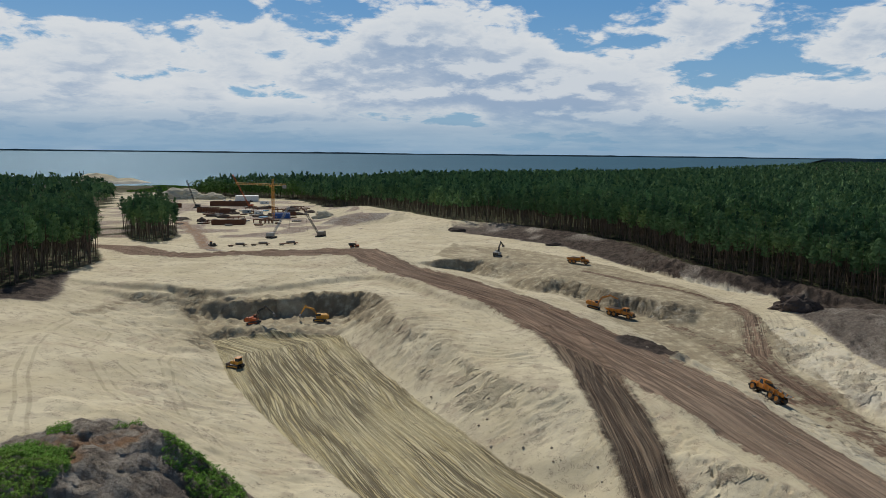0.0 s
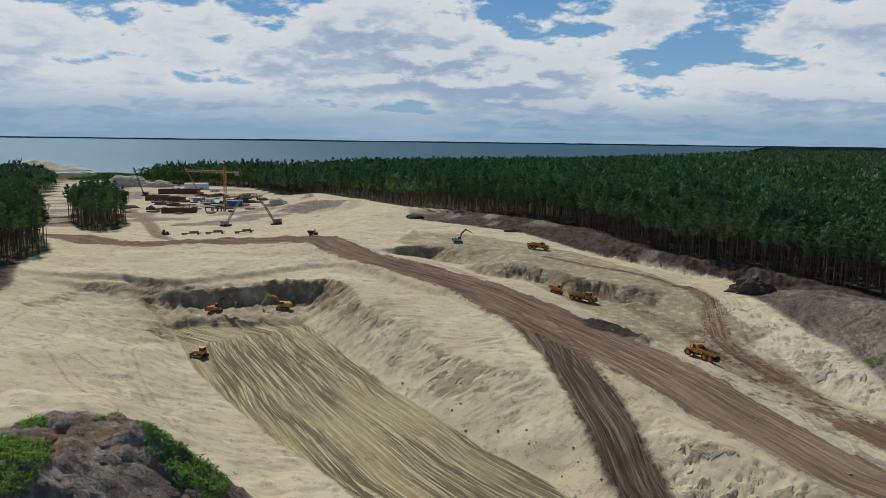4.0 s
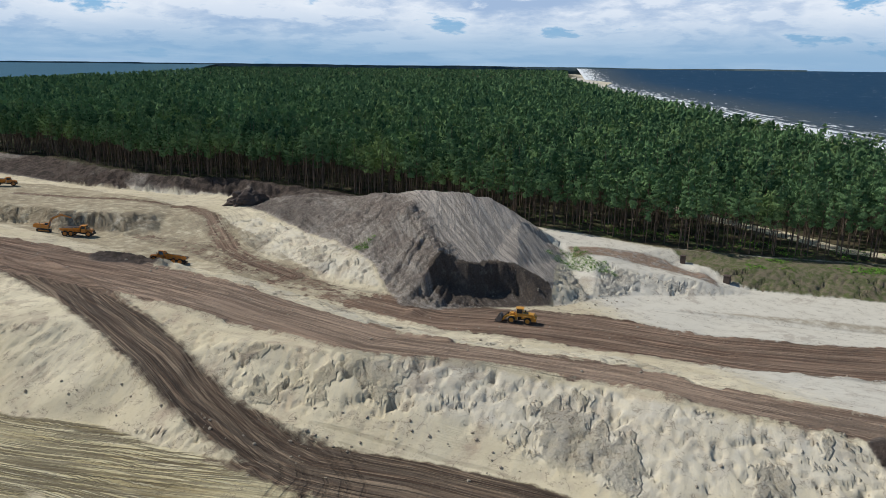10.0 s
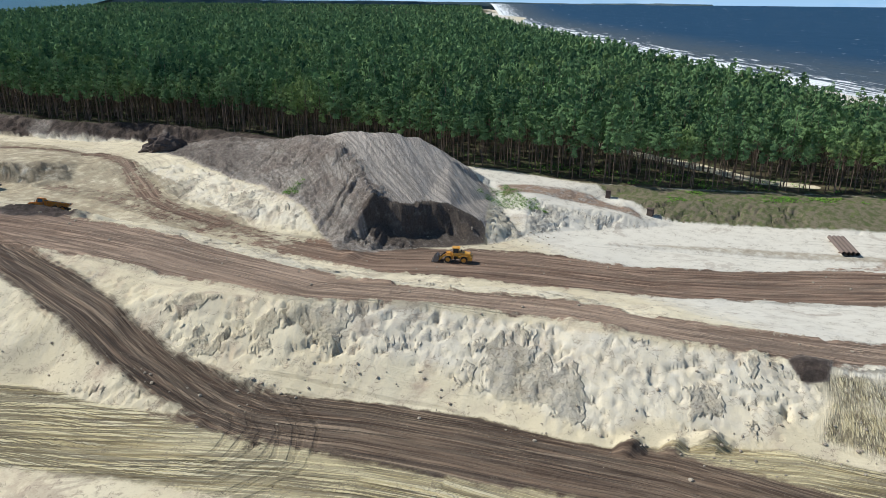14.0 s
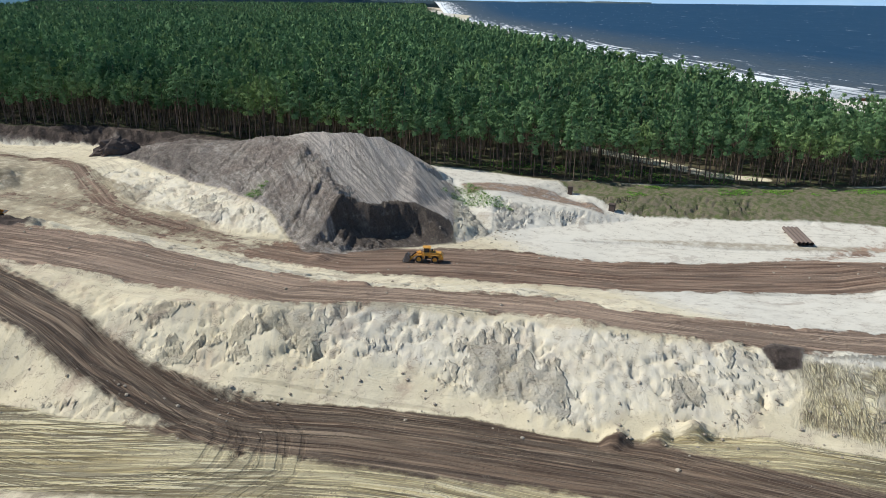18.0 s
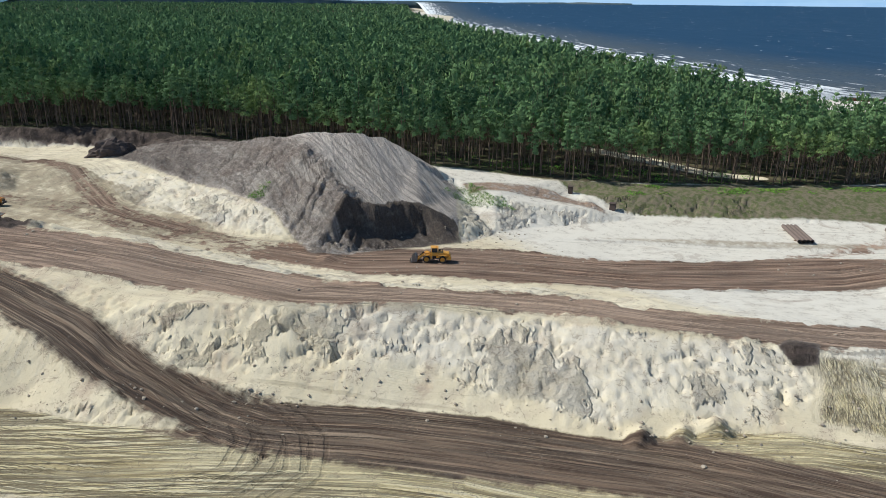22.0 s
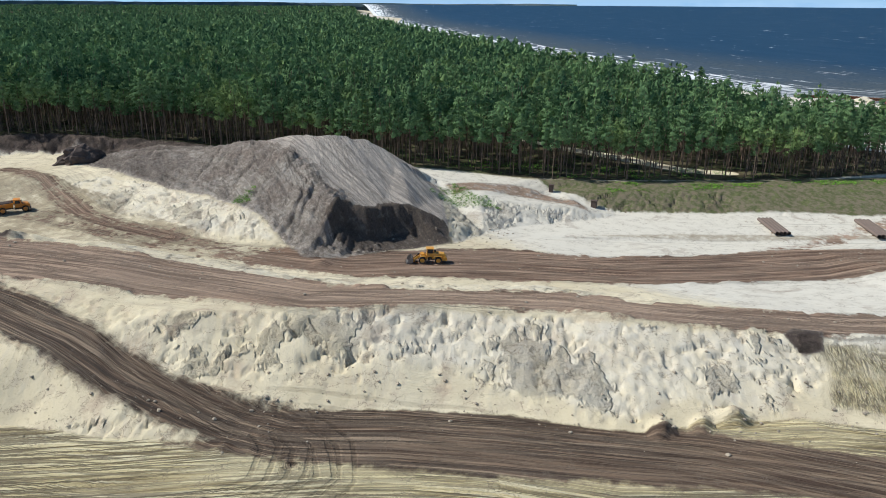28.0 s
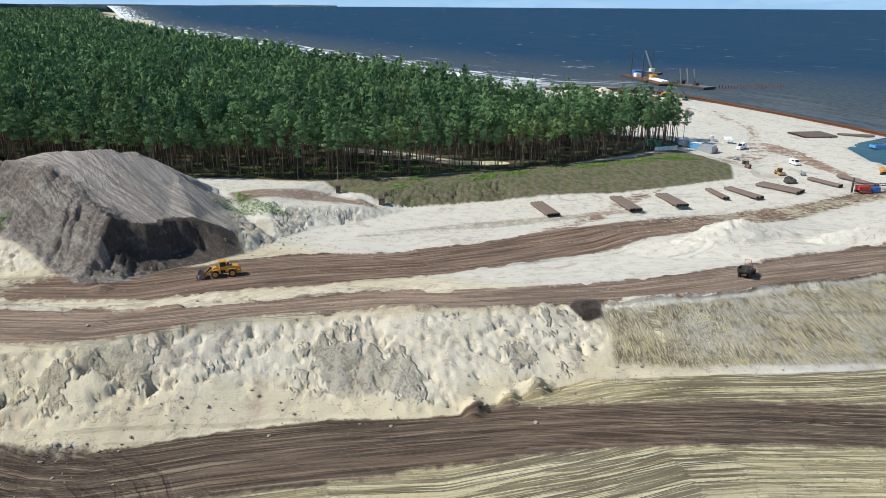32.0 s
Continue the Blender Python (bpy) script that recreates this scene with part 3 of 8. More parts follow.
def tin_heights(xs, ys):
    """Straight slopes between the plan's lines, sampled on the grid."""
    from mathutils.geometry import delaunay_2d_cdt
    verts, zs, edges = [], [], []
    for pts in LINES:
        for i, p in enumerate(pts):
            if i:
                edges.append((len(verts) - 1, len(verts)))
            verts.append(Vector(p[:2]))
            zs.append(p[2])
    v2, e2, f2, ov, oe, of = delaunay_2d_cdt(verts, edges, [], 0, 0.3)
    z2 = []
    for v, o in zip(v2, ov):
        if o:
            z2.append(sum(zs[i] for i in o) / len(o))
        else:
            got = []
            for a, b in edges:
                d = verts[b] - verts[a]
                t = min(1, max(0, (v - verts[a]).dot(d) / max(d.length_squared, 1e-9)))
                got.append(((verts[a] + d * t - v).length, zs[a] + t * (zs[b] - zs[a])))
            got.sort()
            z2.append((got[0][1] + got[1][1]) / 2)
    Z = np.full((len(ys), len(xs)), np.nan)
    for f in f2:
        p = [v2[i] for i in f]
        i0, i1 = np.searchsorted(xs, (min(q.x for q in p), max(q.x for q in p)))
        j0, j1 = np.searchsorted(ys, (min(q.y for q in p), max(q.y for q in p)))
        i1, j1 = min(i1 + 1, len(xs)), min(j1 + 1, len(ys))
        if i0 >= i1 or j0 >= j1:
            continue
        gx, gy = np.meshgrid(xs[i0:i1], ys[j0:j1])
        det = (p[1].y - p[2].y) * (p[0].x - p[2].x) + (p[2].x - p[1].x) * (p[0].y - p[2].y)
        if abs(det) < 1e-9:
            continue
        a = ((p[1].y - p[2].y) * (gx - p[2].x) + (p[2].x - p[1].x) * (gy - p[2].y)) / det
        b = ((p[2].y - p[0].y) * (gx - p[2].x) + (p[0].x - p[2].x) * (gy - p[2].y)) / det
        c = 1 - a - b
        ok = (a >= -1e-6) & (b >= -1e-6) & (c >= -1e-6)
        Z[j0:j1, i0:i1] = np.where(ok, a * z2[f[0]] + b * z2[f[1]] + c * z2[f[2]], Z[j0:j1, i0:i1])
    return np.where(np.isnan(Z), 8.0, Z)


def soften(Z, n):
    for _ in range(n):
        P = np.pad(Z, 1, mode="edge")
        Z = (P[1:-1, 1:-1] * 4 + (P[:-2, 1:-1] + P[2:, 1:-1] + P[1:-1, :-2] + P[1:-1, 2:]) * 2 + P[:-2, :-2] + P[:-2, 2:] + P[2:, :-2] + P[2:, 2:]) / 16
    return Z


# roads and lanes: middle line with the half width at each point
MAIN_ROAD = [(-260, 440, 5), (-197, 421, 10), (-172, 391, 12), (-149, 364, 12), (-125, 353, 11), (-97, 366, 10), (-40, 355, 10), (-18, 305, 9), (7, 268, 10), (26, 236, 11), (37, 205, 12), (50, 170, 11), (59, 141, 10), (64, 120, 8.5),
             (67, 104, 7.5), (80, 81, 4.5), (89, 62.5, 4.6), (94.5, 44, 4.2), (102, 28, 4), (107, 17.3, 4.5), (116, 0.5, 6), (127, -18, 7.5), (140, -40, 8), (170, -85, 8)]
RAMP = [(32, 205, 6), (35, 171, 5.6), (36, 149, 5.2), (36.3, 129, 5), (36.5, 114, 4.8), (38.5, 101, 5), (41, 92, 6)]
HAUL = [(74, 232, 4), (82, 205, 6), (84, 172, 8), (88, 149, 8), (93, 133, 7), (98, 118, 8), (108, 106, 10), (120, 88, 13), (131, 64, 11), (145, 45, 10.5), (163, 24, 13), (180, 2, 13), (200, -24, 10), (222, -50, 7), (250, -80, 6)]
SPUR = [(60, 305, 3), (85, 278, 3), (100, 248, 3.5), (99, 232, 3.5), (94, 215, 4.2), (89, 200, 4.6), (87, 185, 5), (88, 165, 5)]
BEACH_TRACK = [(175, 34, 4), (215, 12, 4), (249, -6, 4), (272, -18, 5), (290, -34, 7), (312, -48, 7), (340, -50, 5), (385, -58, 4), (440, -48, 4), (500, -20, 4)]
BEACH_MUD = [(340, -56, 5), (318, -62, 8), (298, -66, 6), (270, -74, 4)]
POND = [(344.9, -92.6), (362.8, -103.4), (382.2, -121.4), (390.3, -133.2), (298.2, -101.2), (303.7, -95.8), (314.8, -91.8)]
RED_TRACK = [(-122, 389, 4), (-133, 406, 4), (-148, 445, 4), (-166, 492, 4), (-192, 552, 4), (-227, 628, 4)]
FLOOR_LINE = [(-66, 262), (-34.6, 236.8), (-22.3, 209.6), (-6, 174.7), (3.5, 156.5), (13.1, 136.8), (21, 124), (31, 110), (41.5, 97), (50.5, 85), (57.2, 73.8), (63, 61.4),
              (67, 46), (74, 33), (82, 20), (86, 8), (90, -11), (95, -27), (103, -60)]
MUD_FAN = [(40.5, 96, 4), (40.5, 88, 3.2), (38.5, 84, 2.0), (36, 82, 0.6)]
MUD_LINE = [(34, 100, 3), (42, 88, 7), (50, 74, 9), (56, 60, 9), (61, 46, 8), (66, 32, 7), (70, 15, 6), (74, -5, 6), (80, -40, 6)]
PIT_FLOOR = [(-75, 231), (-57, 237), (-34.6, 238), (-22.3, 210), (-6, 175), (3.5, 156.5), (13.1, 137), (22.4, 125), (28, 108), (34, 96), (44.5, 95), (50.5, 85), (57, 74), (63, 61.4), (66, 48.3), (69, 41.6),
             (74.5, 34.6), (79, 28), (82, 22), (86, 8), (90, -11), (95, -27), (100, -120), (-30, -120), (10, 40), (9, 80), (-5, 108), (-21, 133), (-31, 146.6), (-47, 172), (-58, 192)]
NEAR_SAND = [(8.1, 109.3), (13.2, 99.8), (21.2, 86.2), (27.2, 73.4), (22.5, 66.8), (1.9, 91.0)]
MOUND = [(97, 130), (102, 123), (113.7, 115.3), (127, 108), (131, 110), (140, 116), (152, 124), (162, 128), (160, 145), (160, 170), (150, 200), (135, 232), (120, 246), (114, 232), (110.5, 206), (108.8, 188), (109, 172), (106, 160), (104, 149), (100, 140)]
DARK_BANK = [(5, 470), (67, 402), (84, 341), (99, 305), (112, 279), (124, 258), (120, 246), (135, 230), (150, 205), (175, 175), (180, 300), (120, 420), (40, 520), (0, 520)]
GRASS_BANK = [(189, 84), (203.5, 57.5), (218, 32), (226, 14), (241, -6.5), (257, -28), (275, -30), (300, -10), (270, 10), (246, 36), (229, 61), (206, 92), (194, 112), (190, 104)]
HILL = [(-72, 104), (-66, 116), (-58, 126), (-46, 121), (-34, 116), (-24, 96), (-16, 60), (-40, 20), (-110, 40)]
SCRAPED = [(98, 24), (94, 20), (86, 19), (88, 6), (92, -12), (96, -28), (106, -60), (150, -60), (128, -36), (117, -16), (108, 1), (101, 17)]
DIRT_TRACK = [(164.8, 131.0), (175.2, 123.7), (185.1, 108.7), (185.3, 91.7), (179.2, 87.5), (175.6, 104.3), (165.9, 118.6), (159.3, 124.6)]
GULLY = [(97.5, 27), (100, 26), (101.5, 21.5), (97, 20.5), (94.5, 23.5)]
WEST_SOIL = [(-190, 190), (-136, 205), (-124, 222), (-128, 240), (-138, 262), (-144, 280), (-190, 300)]
EAST_WOODS = [(5, 508), (-30, 640), (-80, 722), (-125, 772), (-190, 935), (-320, 1005), (-385, 1190), (-300, 1275), (-185, 1330), (-90, 1540), (150, 1780), (490, 1990), (1010, 2625), (1575, 3330), (2420, 4580), (2700, 5000), (5000, 5000), (5000, 3690),
              (2705, 2005), (1975, 1446), (1494, 1041), (878, 519), (748, 438), (600, 302), (505, 220), (440, 162), (378, 106), (345, 62), (330, 30), (330, -8), (320, -18), (292, -2), (246, 36), (229, 62), (207, 92), (192, 115), (183, 141), (174, 156), (162, 190),
              (150, 215), (143, 236), (130, 270), (114, 287), (103, 320), (95, 390), (72, 436), (43, 482)]
CLEARING = [(246, 140, 3), (241, 119, 4), (240, 94, 4.5), (236, 74, 4), (243, 58, 3)]
WEST_WOODS = [(-142, 225), (-147, 262), (-148, 288), (-152, 320), (-182, 378), (-215, 440), (-252, 524), (-320, 660), (-352, 740), (-375, 826), (-440, 970), (-560, 1190), (-760, 1180), (-1400, 1030), (-2600, 900), (-2600, 200), (-700, 60), (-200, 130)]
CLUMP = [(-222, 505), (-202, 468), (-184, 450), (-176, 462), (-184, 500), (-215, 580), (-250, 640), (-268, 640), (-248, 560)]


def ground_kinds(x, y, z):
    """Which earth lies where, 0 to 1 each, and the run of the wheel lanes."""
    k = {}
    lanes = {}
    for name, line in (("main", MAIN_ROAD), ("ramp", RAMP), ("haul", HAUL), ("spur", SPUR), ("red", RED_TRACK), ("mud", MUD_LINE), ("fan", MUD_FAN), ("beach", BEACH_TRACK), ("beach_mud", BEACH_MUD)):
        d, s, c = along(x, y, line)
        lanes[name] = (d, s)
        k[name] = 0.5 + np.clip((c[0] - np.abs(d)) / 4.5, -0.5, 0.5)
    fd, fs, _ = along(x, y, FLOOR_LINE)
    lanes["floor"] = (fd, fs)

    def area(poly, width=3.0):
        ring = poly + poly[:1]
        d, s, _ = along(x, y, [(*p, 0) for p in ring])
        return 0.5 + np.clip(np.where(inside(x, y, poly), 1, -1) * np.abs(d) / width, -0.5, 0.5)
    k["floor"] = np.minimum(area(PIT_FLOOR, 2.0), 1 - area(NEAR_SAND, 5.0))
    k["mound"] = area(MOUND, 3.0)
    k["bank"] = area(DARK_BANK, 4.0)
    k["grass"] = area(GRASS_BANK, 3.0)
    k["hill"] = area(HILL, 5.0)
    k["soil"] = area(WEST_SOIL, 6.0)
    k["gully"] = area(GULLY, 1.5)
    k["dirt"] = area(DIRT_TRACK, 3.0)
    k["scraped"] = area(SCRAPED, 2.5)
    k["woods"] = np.maximum(np.maximum(area(EAST_WOODS, 8.0), area(WEST_WOODS, 8.0)), area(CLUMP, 6.0))
    u, v = lanes["main"]
    near = np.abs(u)
    for name in ("haul", "spur"):
        d, s = lanes[name]
        pick = np.abs(d) < near
        u, v, near = np.where(pick, d, u), np.where(pick, s + 300, v), np.where(pick, np.abs(d), near)
    rd, rs, _ = along(x, y, RAMP[:-1] + MUD_LINE[1:])
    pick = (k["fan"] > 0.3) & (k["ramp"] < 0.5) & (k["mud"] < 0.45)
    rd, rs = np.where(pick, lanes["fan"][0] + 20, rd), np.where(pick, lanes["fan"][1], rs)
    k["mud"] = np.maximum(k["mud"], k["fan"])
    md, ms, _ = along(x, y, MOUND_LINE)
    pick = (k["mound"] > 0.35) & (k["haul"] < 0.5)
    u, v = np.where(pick, md * 0.55 + 200, u), np.where(pick, ms, v)
    pick = (k["scraped"] > 0.3) & (k["main"] < 0.5)
    u, v = np.where(pick, fs * 3.0, u), np.where(pick, fd * 2, v)
    k["track"] = (u, v)
    k["laned"] = np.clip(np.maximum.reduce([smooth(-near, -26, -10), k["mound"] * (0.15 + 0.85 * smooth(-y, -195, -165)), k["scraped"]]), 0, 1)
    k["slip"], k["wheel"] = (np.where(k["scraped"] > 0.3, fs * 2.2, fd + 100), np.where(k["scraped"] > 0.3, fd * 13, fs)), (rd + 50, rs)
    k["wet"] = np.maximum(k["ramp"], np.minimum(k["mud"], k["floor"] * 1.25 - 0.1))
    k["floor_d"], k["floor_s"] = fd, fs
    k["mound_d"], k["mound_s"] = md, ms
    return k


# pairs of wheel marks left by single passes
TRAILS = [[(-67, 110), (-74, 123), (-92, 156), (-102, 181), (-108, 205)], [(44, 93), (40, 83.5), (33.5, 79.8), (26, 81), (19.9, 85), (8, 100)], [(47, 90), (44, 79), (37, 73.5), (27, 74), (14, 84), (0, 105)],
          [(42, 96), (38, 87.5), (31, 84), (22, 87), (12, 97)], [(45, 95), (42, 82), (36, 76.5), (28, 77), (17, 84), (4, 102)], [(-60, 150), (-66, 160), (-80, 172)], [(-55, 135), (-70, 150), (-88, 175), (-95, 200)], [(-40, 128), (-56, 150), (-70, 178), (-78, 205)], [(46, 97), (52, 84), (60, 66), (64, 45), (70, 20), (76, -10)],
          [(150, 90), (168, 66), (186, 36), (205, 8)], [(140, 30), (155, 12), (165, -8), (185, -30)], [(133, 45), (150, 20), (158, 5), (150, -6), (138, 4)], [(196, 48), (212, 20), (232, -12), (255, -40)],
          [(-30, 330), (-60, 320), (-95, 330), (-130, 340)], [(-20, 270), (-50, 300), (-90, 305), (-125, 300)], [(30, 330), (50, 300), (72, 270), (92, 240)], [(20, 345), (52, 330), (80, 290)], [(130, 165), (124, 148), (119, 130)], [(136, 160), (131, 142), (125, 127)]]


# heaps: x, y, radius along and across, turn, height
HEAPS = [(160, -12, 15, 6.5, -60, 4.2), (159, -43, 12, 5, -85, 3.4), (69.7, 39.8, 2.2, 1.7, 0, 1.5), (73.9, 34.9, 2.0, 1.5, 0, 1.4), (77.5, 31.2, 2.6, 1.6, -50, 1.9), (56.5, 192, 10, 4.0, -52, 1.8), (63.5, 183.5, 4.5, 2.8, -50, 1.2),
         (96, 124, 3, 2, 20, 0.8), (185, 96, 4, 2, 60, 1.0), (420, 0, 30, 10, -40, 4.0), (440, -45, 28, 6, -55, 2.5), (480, -15, 20, 10, -30, 2.5), (-66, 580, 34, 13, -20, 8.0)]
MOUND_LINE = [(140, 190), (135, 165), (125, 143), (119, 122), (113, 105)]


def build_ground():
    xs = steps((-5000, -800, 140), (-800, -220, 20), (-220, -112, 3), (-112, 22, 1.0), (22, 36, 0.7), (36, 106, 0.42), (106, 166, 0.55), (166, 214, 0.9), (214, 340, 2.0), (340, 620, 7), (620, 1100, 24), (1100, 3000, 80), (3000, 5000, 200))
    ys = steps((-5000, -400, 230), (-400, -140, 20), (-140, -40, 3), (-40, 12, 0.8), (12, 160, 0.45), (160, 190, 0.7), (190, 342, 1.0), (342, 480, 3), (480, 760, 8), (760, 1700, 30), (1700, 3000, 80), (3000, 5000, 200))
    X, Y = np.meshgrid(xs, ys)
    Z = tin_heights(xs, ys)
    Z = soften(Z, 1)
    k = ground_kinds(X, Y, Z)
    soft = soften(Z, 10)
    gy, gx = np.gradient(soft, ys, xs)
    steep = smooth(np.hypot(gx, gy), 0.16, 0.42)
    hard = np.clip(np.maximum.reduce([k["main"], k["haul"], k["ramp"], k["floor"]]) * 1.4 - 0.2, 0, 1)
    near = smooth(-np.hypot(X - 40, Y - 130), -420, -300)
    loose = steep * (1 - hard) * near * (1 - k["woods"]) * (1 - 0.75 * k["scraped"]) * (1 - 0.95 * k["mound"])
    loose = loose * np.where((k["floor_d"] > 0) & (k["floor_d"] < 40), 0.15 + 0.85 * smooth(k["floor_d"] + fbm(X, Y, 9, 3, 53) * 3, 1.5, 8.0), 1.0)
    loose = loose * np.where((X < -20) & (Y < 215), 0.3, 1.0) * np.where((X > 10) & (X < 34) & (k["floor_d"] > 0), 0.3 + 0.7 * smooth(Y, 135, 175), 1.0)
    flank = inside(X, Y, [(92, 205), (97, 150), (100, 131), (109, 131), (111, 150), (109, 180), (108, 215), (99, 222)]) * (1 - 0.9 * k["mound"]) * (k["haul"] < 0.4) * (k["spur"] < 0.4)
    loose = np.maximum(loose, flank * 0.9)
    k["laned"] = k["laned"] * (1 - 0.95 * np.clip(loose * 1.5, 0, 1))
    # slumps: a broken scarp at the head, clods piled below it, smooth sand runs between
    gl = np.maximum(np.hypot(gx, gy), 0.05)
    dx, dy = -gx / gl, -gy / gl
    wx, wy = X + fbm(X, Y, 3, 3, 27) * 0.9, Y + fbm(X, Y, 3, 3, 28) * 0.9
    high = np.where((k["floor_d"] > 0) & (k["floor_d"] < 40), smooth(k["floor_d"], 3.0, 9.0) * 0.22 - 0.10, 0.06)

    ok = loose > 0.02
    ox, oy, od, oe, oh = (v[ok] for v in (wx, wy, dx, dy, high))

    def scar(size, seed, cut, reach):
        """Crescents of broken ground: sharp at the head, running out downhill."""
        def torn(back):
            return smooth(fbm(ox - od * back, oy - oe * back, size, 5, seed, 0.62) + oh, cut, cut + 0.05)
        return torn(0.0) * (1 - (torn(reach * 0.4) + torn(reach * 0.8) + torn(reach * 1.4)) / 3)
    b1, e1 = blocks(wx, wy, 2.1, 61)
    b2, _ = blocks(wx, wy, 1.05, 67)
    b3, _ = blocks(wx * 1.3, wy * 1.3, 0.95, 71)
    slump = np.zeros(X.shape)
    slump[ok] = smooth(fbm(ox, oy, 9, 6, 3, 0.68) + oh, 0.22, 0.50)
    jag = np.zeros(X.shape)
    jag[ok] = 0.5 - np.abs(fbm(ox, oy, 4.2, 5, 29, 0.62))
    Z = Z + loose * slump * (jag * 0.5 + (b1 - 0.5) * 0.12 * smooth(e1, 0.0, 0.2) + (b2 - 0.5) * 0.2)
    Z[ok] -= loose[ok] * (0.95 * scar(8, 41, 0.26, 1.4) + 0.7 * scar(4.5, 43, 0.38, 1.0) + 0.45 * scar(2.6, 47, 0.5, 0.7))
    rill = vnoise(k["floor_s"] * 1.1, k["floor_d"] * 0.12, 45) * 0.06 + vnoise(k["floor_s"] * 0.35, k["floor_d"] * 0.06, 46) * 0.08
    Z = Z + loose * (1 - slump) * rill
    # water-worn ribs down the northern cuts
    rib = np.abs(vnoise((X - Y) * 0.24 + fbm(X, Y, 8, 2, 45), (X + Y) * 0.05, 44))
    Z = Z - loose * smooth(Y, 205, 235) * (rib * 1.1 - 0.35)
    open_sand = near * (1 - hard) * (1 - k["woods"]) * (1 - 0.75 * smooth(X - 0.5 * Y, 72, 105))
    Z = Z + open_sand * (fbm(X, Y, 22, 4, 11) * 0.38 + fbm(X, Y, 5, 3, 12) * 0.16)
    hump = smooth(fbm(X, Y, 30, 3, 47), -0.1, 0.35) * smooth(-X, -20, 0)
    Z = Z + open_sand * hump * ((0.5 - np.abs(fbm(X, Y, 9, 4, 48))) * 0.55 + (0.4 - np.abs(fbm(X, Y, 4.5, 3, 49))) * 0.35 + (b2 - 0.5) * 0.16)
    fan = inside(X, Y, [(-13, 223), (8, 236), (20, 212), (24, 186), (23, 169), (9.5, 178), (-1, 196)])
    Z = Z + fan * (np.abs(np.sin((Y + 0.12 * X + 3 * fbm(X, Y, 14, 3, 63)) * 1.05)) * 0.75 - 0.4) * smooth(fbm(X, Y, 25, 2, 64), -0.7, -0.2)
    bench = inside(X, Y, [(-92, 256), (-80, 233), (-60, 236), (-34, 238), (-28, 256), (-46, 266)])
    Z = Z + bench * (1 - k["floor"]) * ((b1 - 0.5) * 0.9 + (b2 - 0.5) * 0.7)
    heap_w = np.clip(k["mound"] * 2 - 1, 0, 1)
    flank_w = smooth(-k["mound_d"] + fbm(X, Y, 8, 3, 33) * 2, 3.0, 7.0)
    furrow = np.abs(vnoise((k["mound_s"] + 0.55 * k["mound_d"]) * 0.62 + fbm(X, Y, 5, 2, 34) * 0.5, k["mound_d"] * 0.07, 35))
    comb = vnoise(k["mound_d"] * 1.15, k["mound_s"] * 0.03, 16) * 0.22 + vnoise(k["mound_d"] * 0.4, k["mound_s"] * 0.03, 18) * 0.25
    Z = Z + heap_w * (flank_w * ((0.35 - furrow) * 1.3 + (b2 - 0.5) * 0.5) + (1 - flank_w) * comb + (b3 - 0.5) * 0.5 * (0.2 + 0.75 * flank_w) + fbm(X, Y, 6, 3, 15) * 0.15)
    Z = Z + heap_w * smooth(np.hypot(gx, gy), 0.75, 1.1) * (b1 - 0.5) * 0.9
    Z = Z + np.clip(k["bank"] * 2 - 1, 0, 1) * near * (fbm(X, Y, 5, 3, 17) * 0.4 + (b2 - 0.5) * 0.4)
    Z = Z + np.clip(k["hill"] * 2 - 1, 0, 1) * (fbm(X, Y, 4, 5, 19, 0.6) * 0.7 + (b2 - 0.5) * 0.8 + (b3 - 0.5) * 0.5)
    for hx, hy, ra, rb, turn, hh in HEAPS:
        c, sn = math.cos(radians(turn)), math.sin(radians(turn))
        a, b = (X - hx) * c + (Y - hy) * sn, -(X - hx) * sn + (Y - hy) * c
        r = np.hypot(a / ra, b / rb) * (1 + 0.18 * fbm(X, Y, max(rb, 2.0), 3, 23))
        Z = Z + hh * np.clip(1.25 - r, 0, 1) ** 0.9 * (1 + 0.35 * (b2 - 0.5) * (hh < 5))
    # berms pushed up along the roads
    for name, high in (("main", 0.75), ("haul", 0.45), ("ramp", 0.6)):
        Z = Z + near * np.exp(-((k[name] - 0.5) * 4.5 / 0.8) ** 2) * high * smooth(fbm(X, Y, 9, 4, 73, 0.6), -0.35, 0.25)
    k["pond"] = inside(X, Y, POND)
    Z = np.where(k["pond"], np.minimum(Z, 1.4), Z)
    # ruts
    u, v = k["track"]
    def rut(c):
        return vnoise(c[0] * 0.9, c[1] * 0.03, 4) * 0.5 + vnoise(c[0] * 1.9, c[1] * 0.05, 6) * 0.35
    wet = np.clip(k["wet"] * 2 - 0.5, 0, 1)
    deep = rut((u, v)) * (1 - k["floor"]) + rut(k["slip"]) * k["floor"]
    Z = Z + hard * near * 0.42 * (deep * (1 - wet) + rut(k["wheel"]) * wet)
    # shores
    d, _, _ = along(X, Y, [(*p, 0) for p in COAST])
    dl, _, _ = along(X, Y, [(*p, 0) for p in LAGOON])
    Z = np.where(d < 90, np.minimum(Z, 0.1 + np.clip(d, 0, 90) * 0.055 + np.clip(d - 30, 0, 60) * 0.1), Z)
    Z = np.where(d < 0, np.maximum(d * 0.03, -5), Z)
    Z = np.where(dl > -40, np.minimum(Z, 0.3 - np.clip(dl, -40, 0) * 0.12), Z)
    Z = np.where(dl > 0, np.maximum(-dl * 0.03, -5), Z)
    Z = Z + bowl(X, Y, 8.0, 2000)
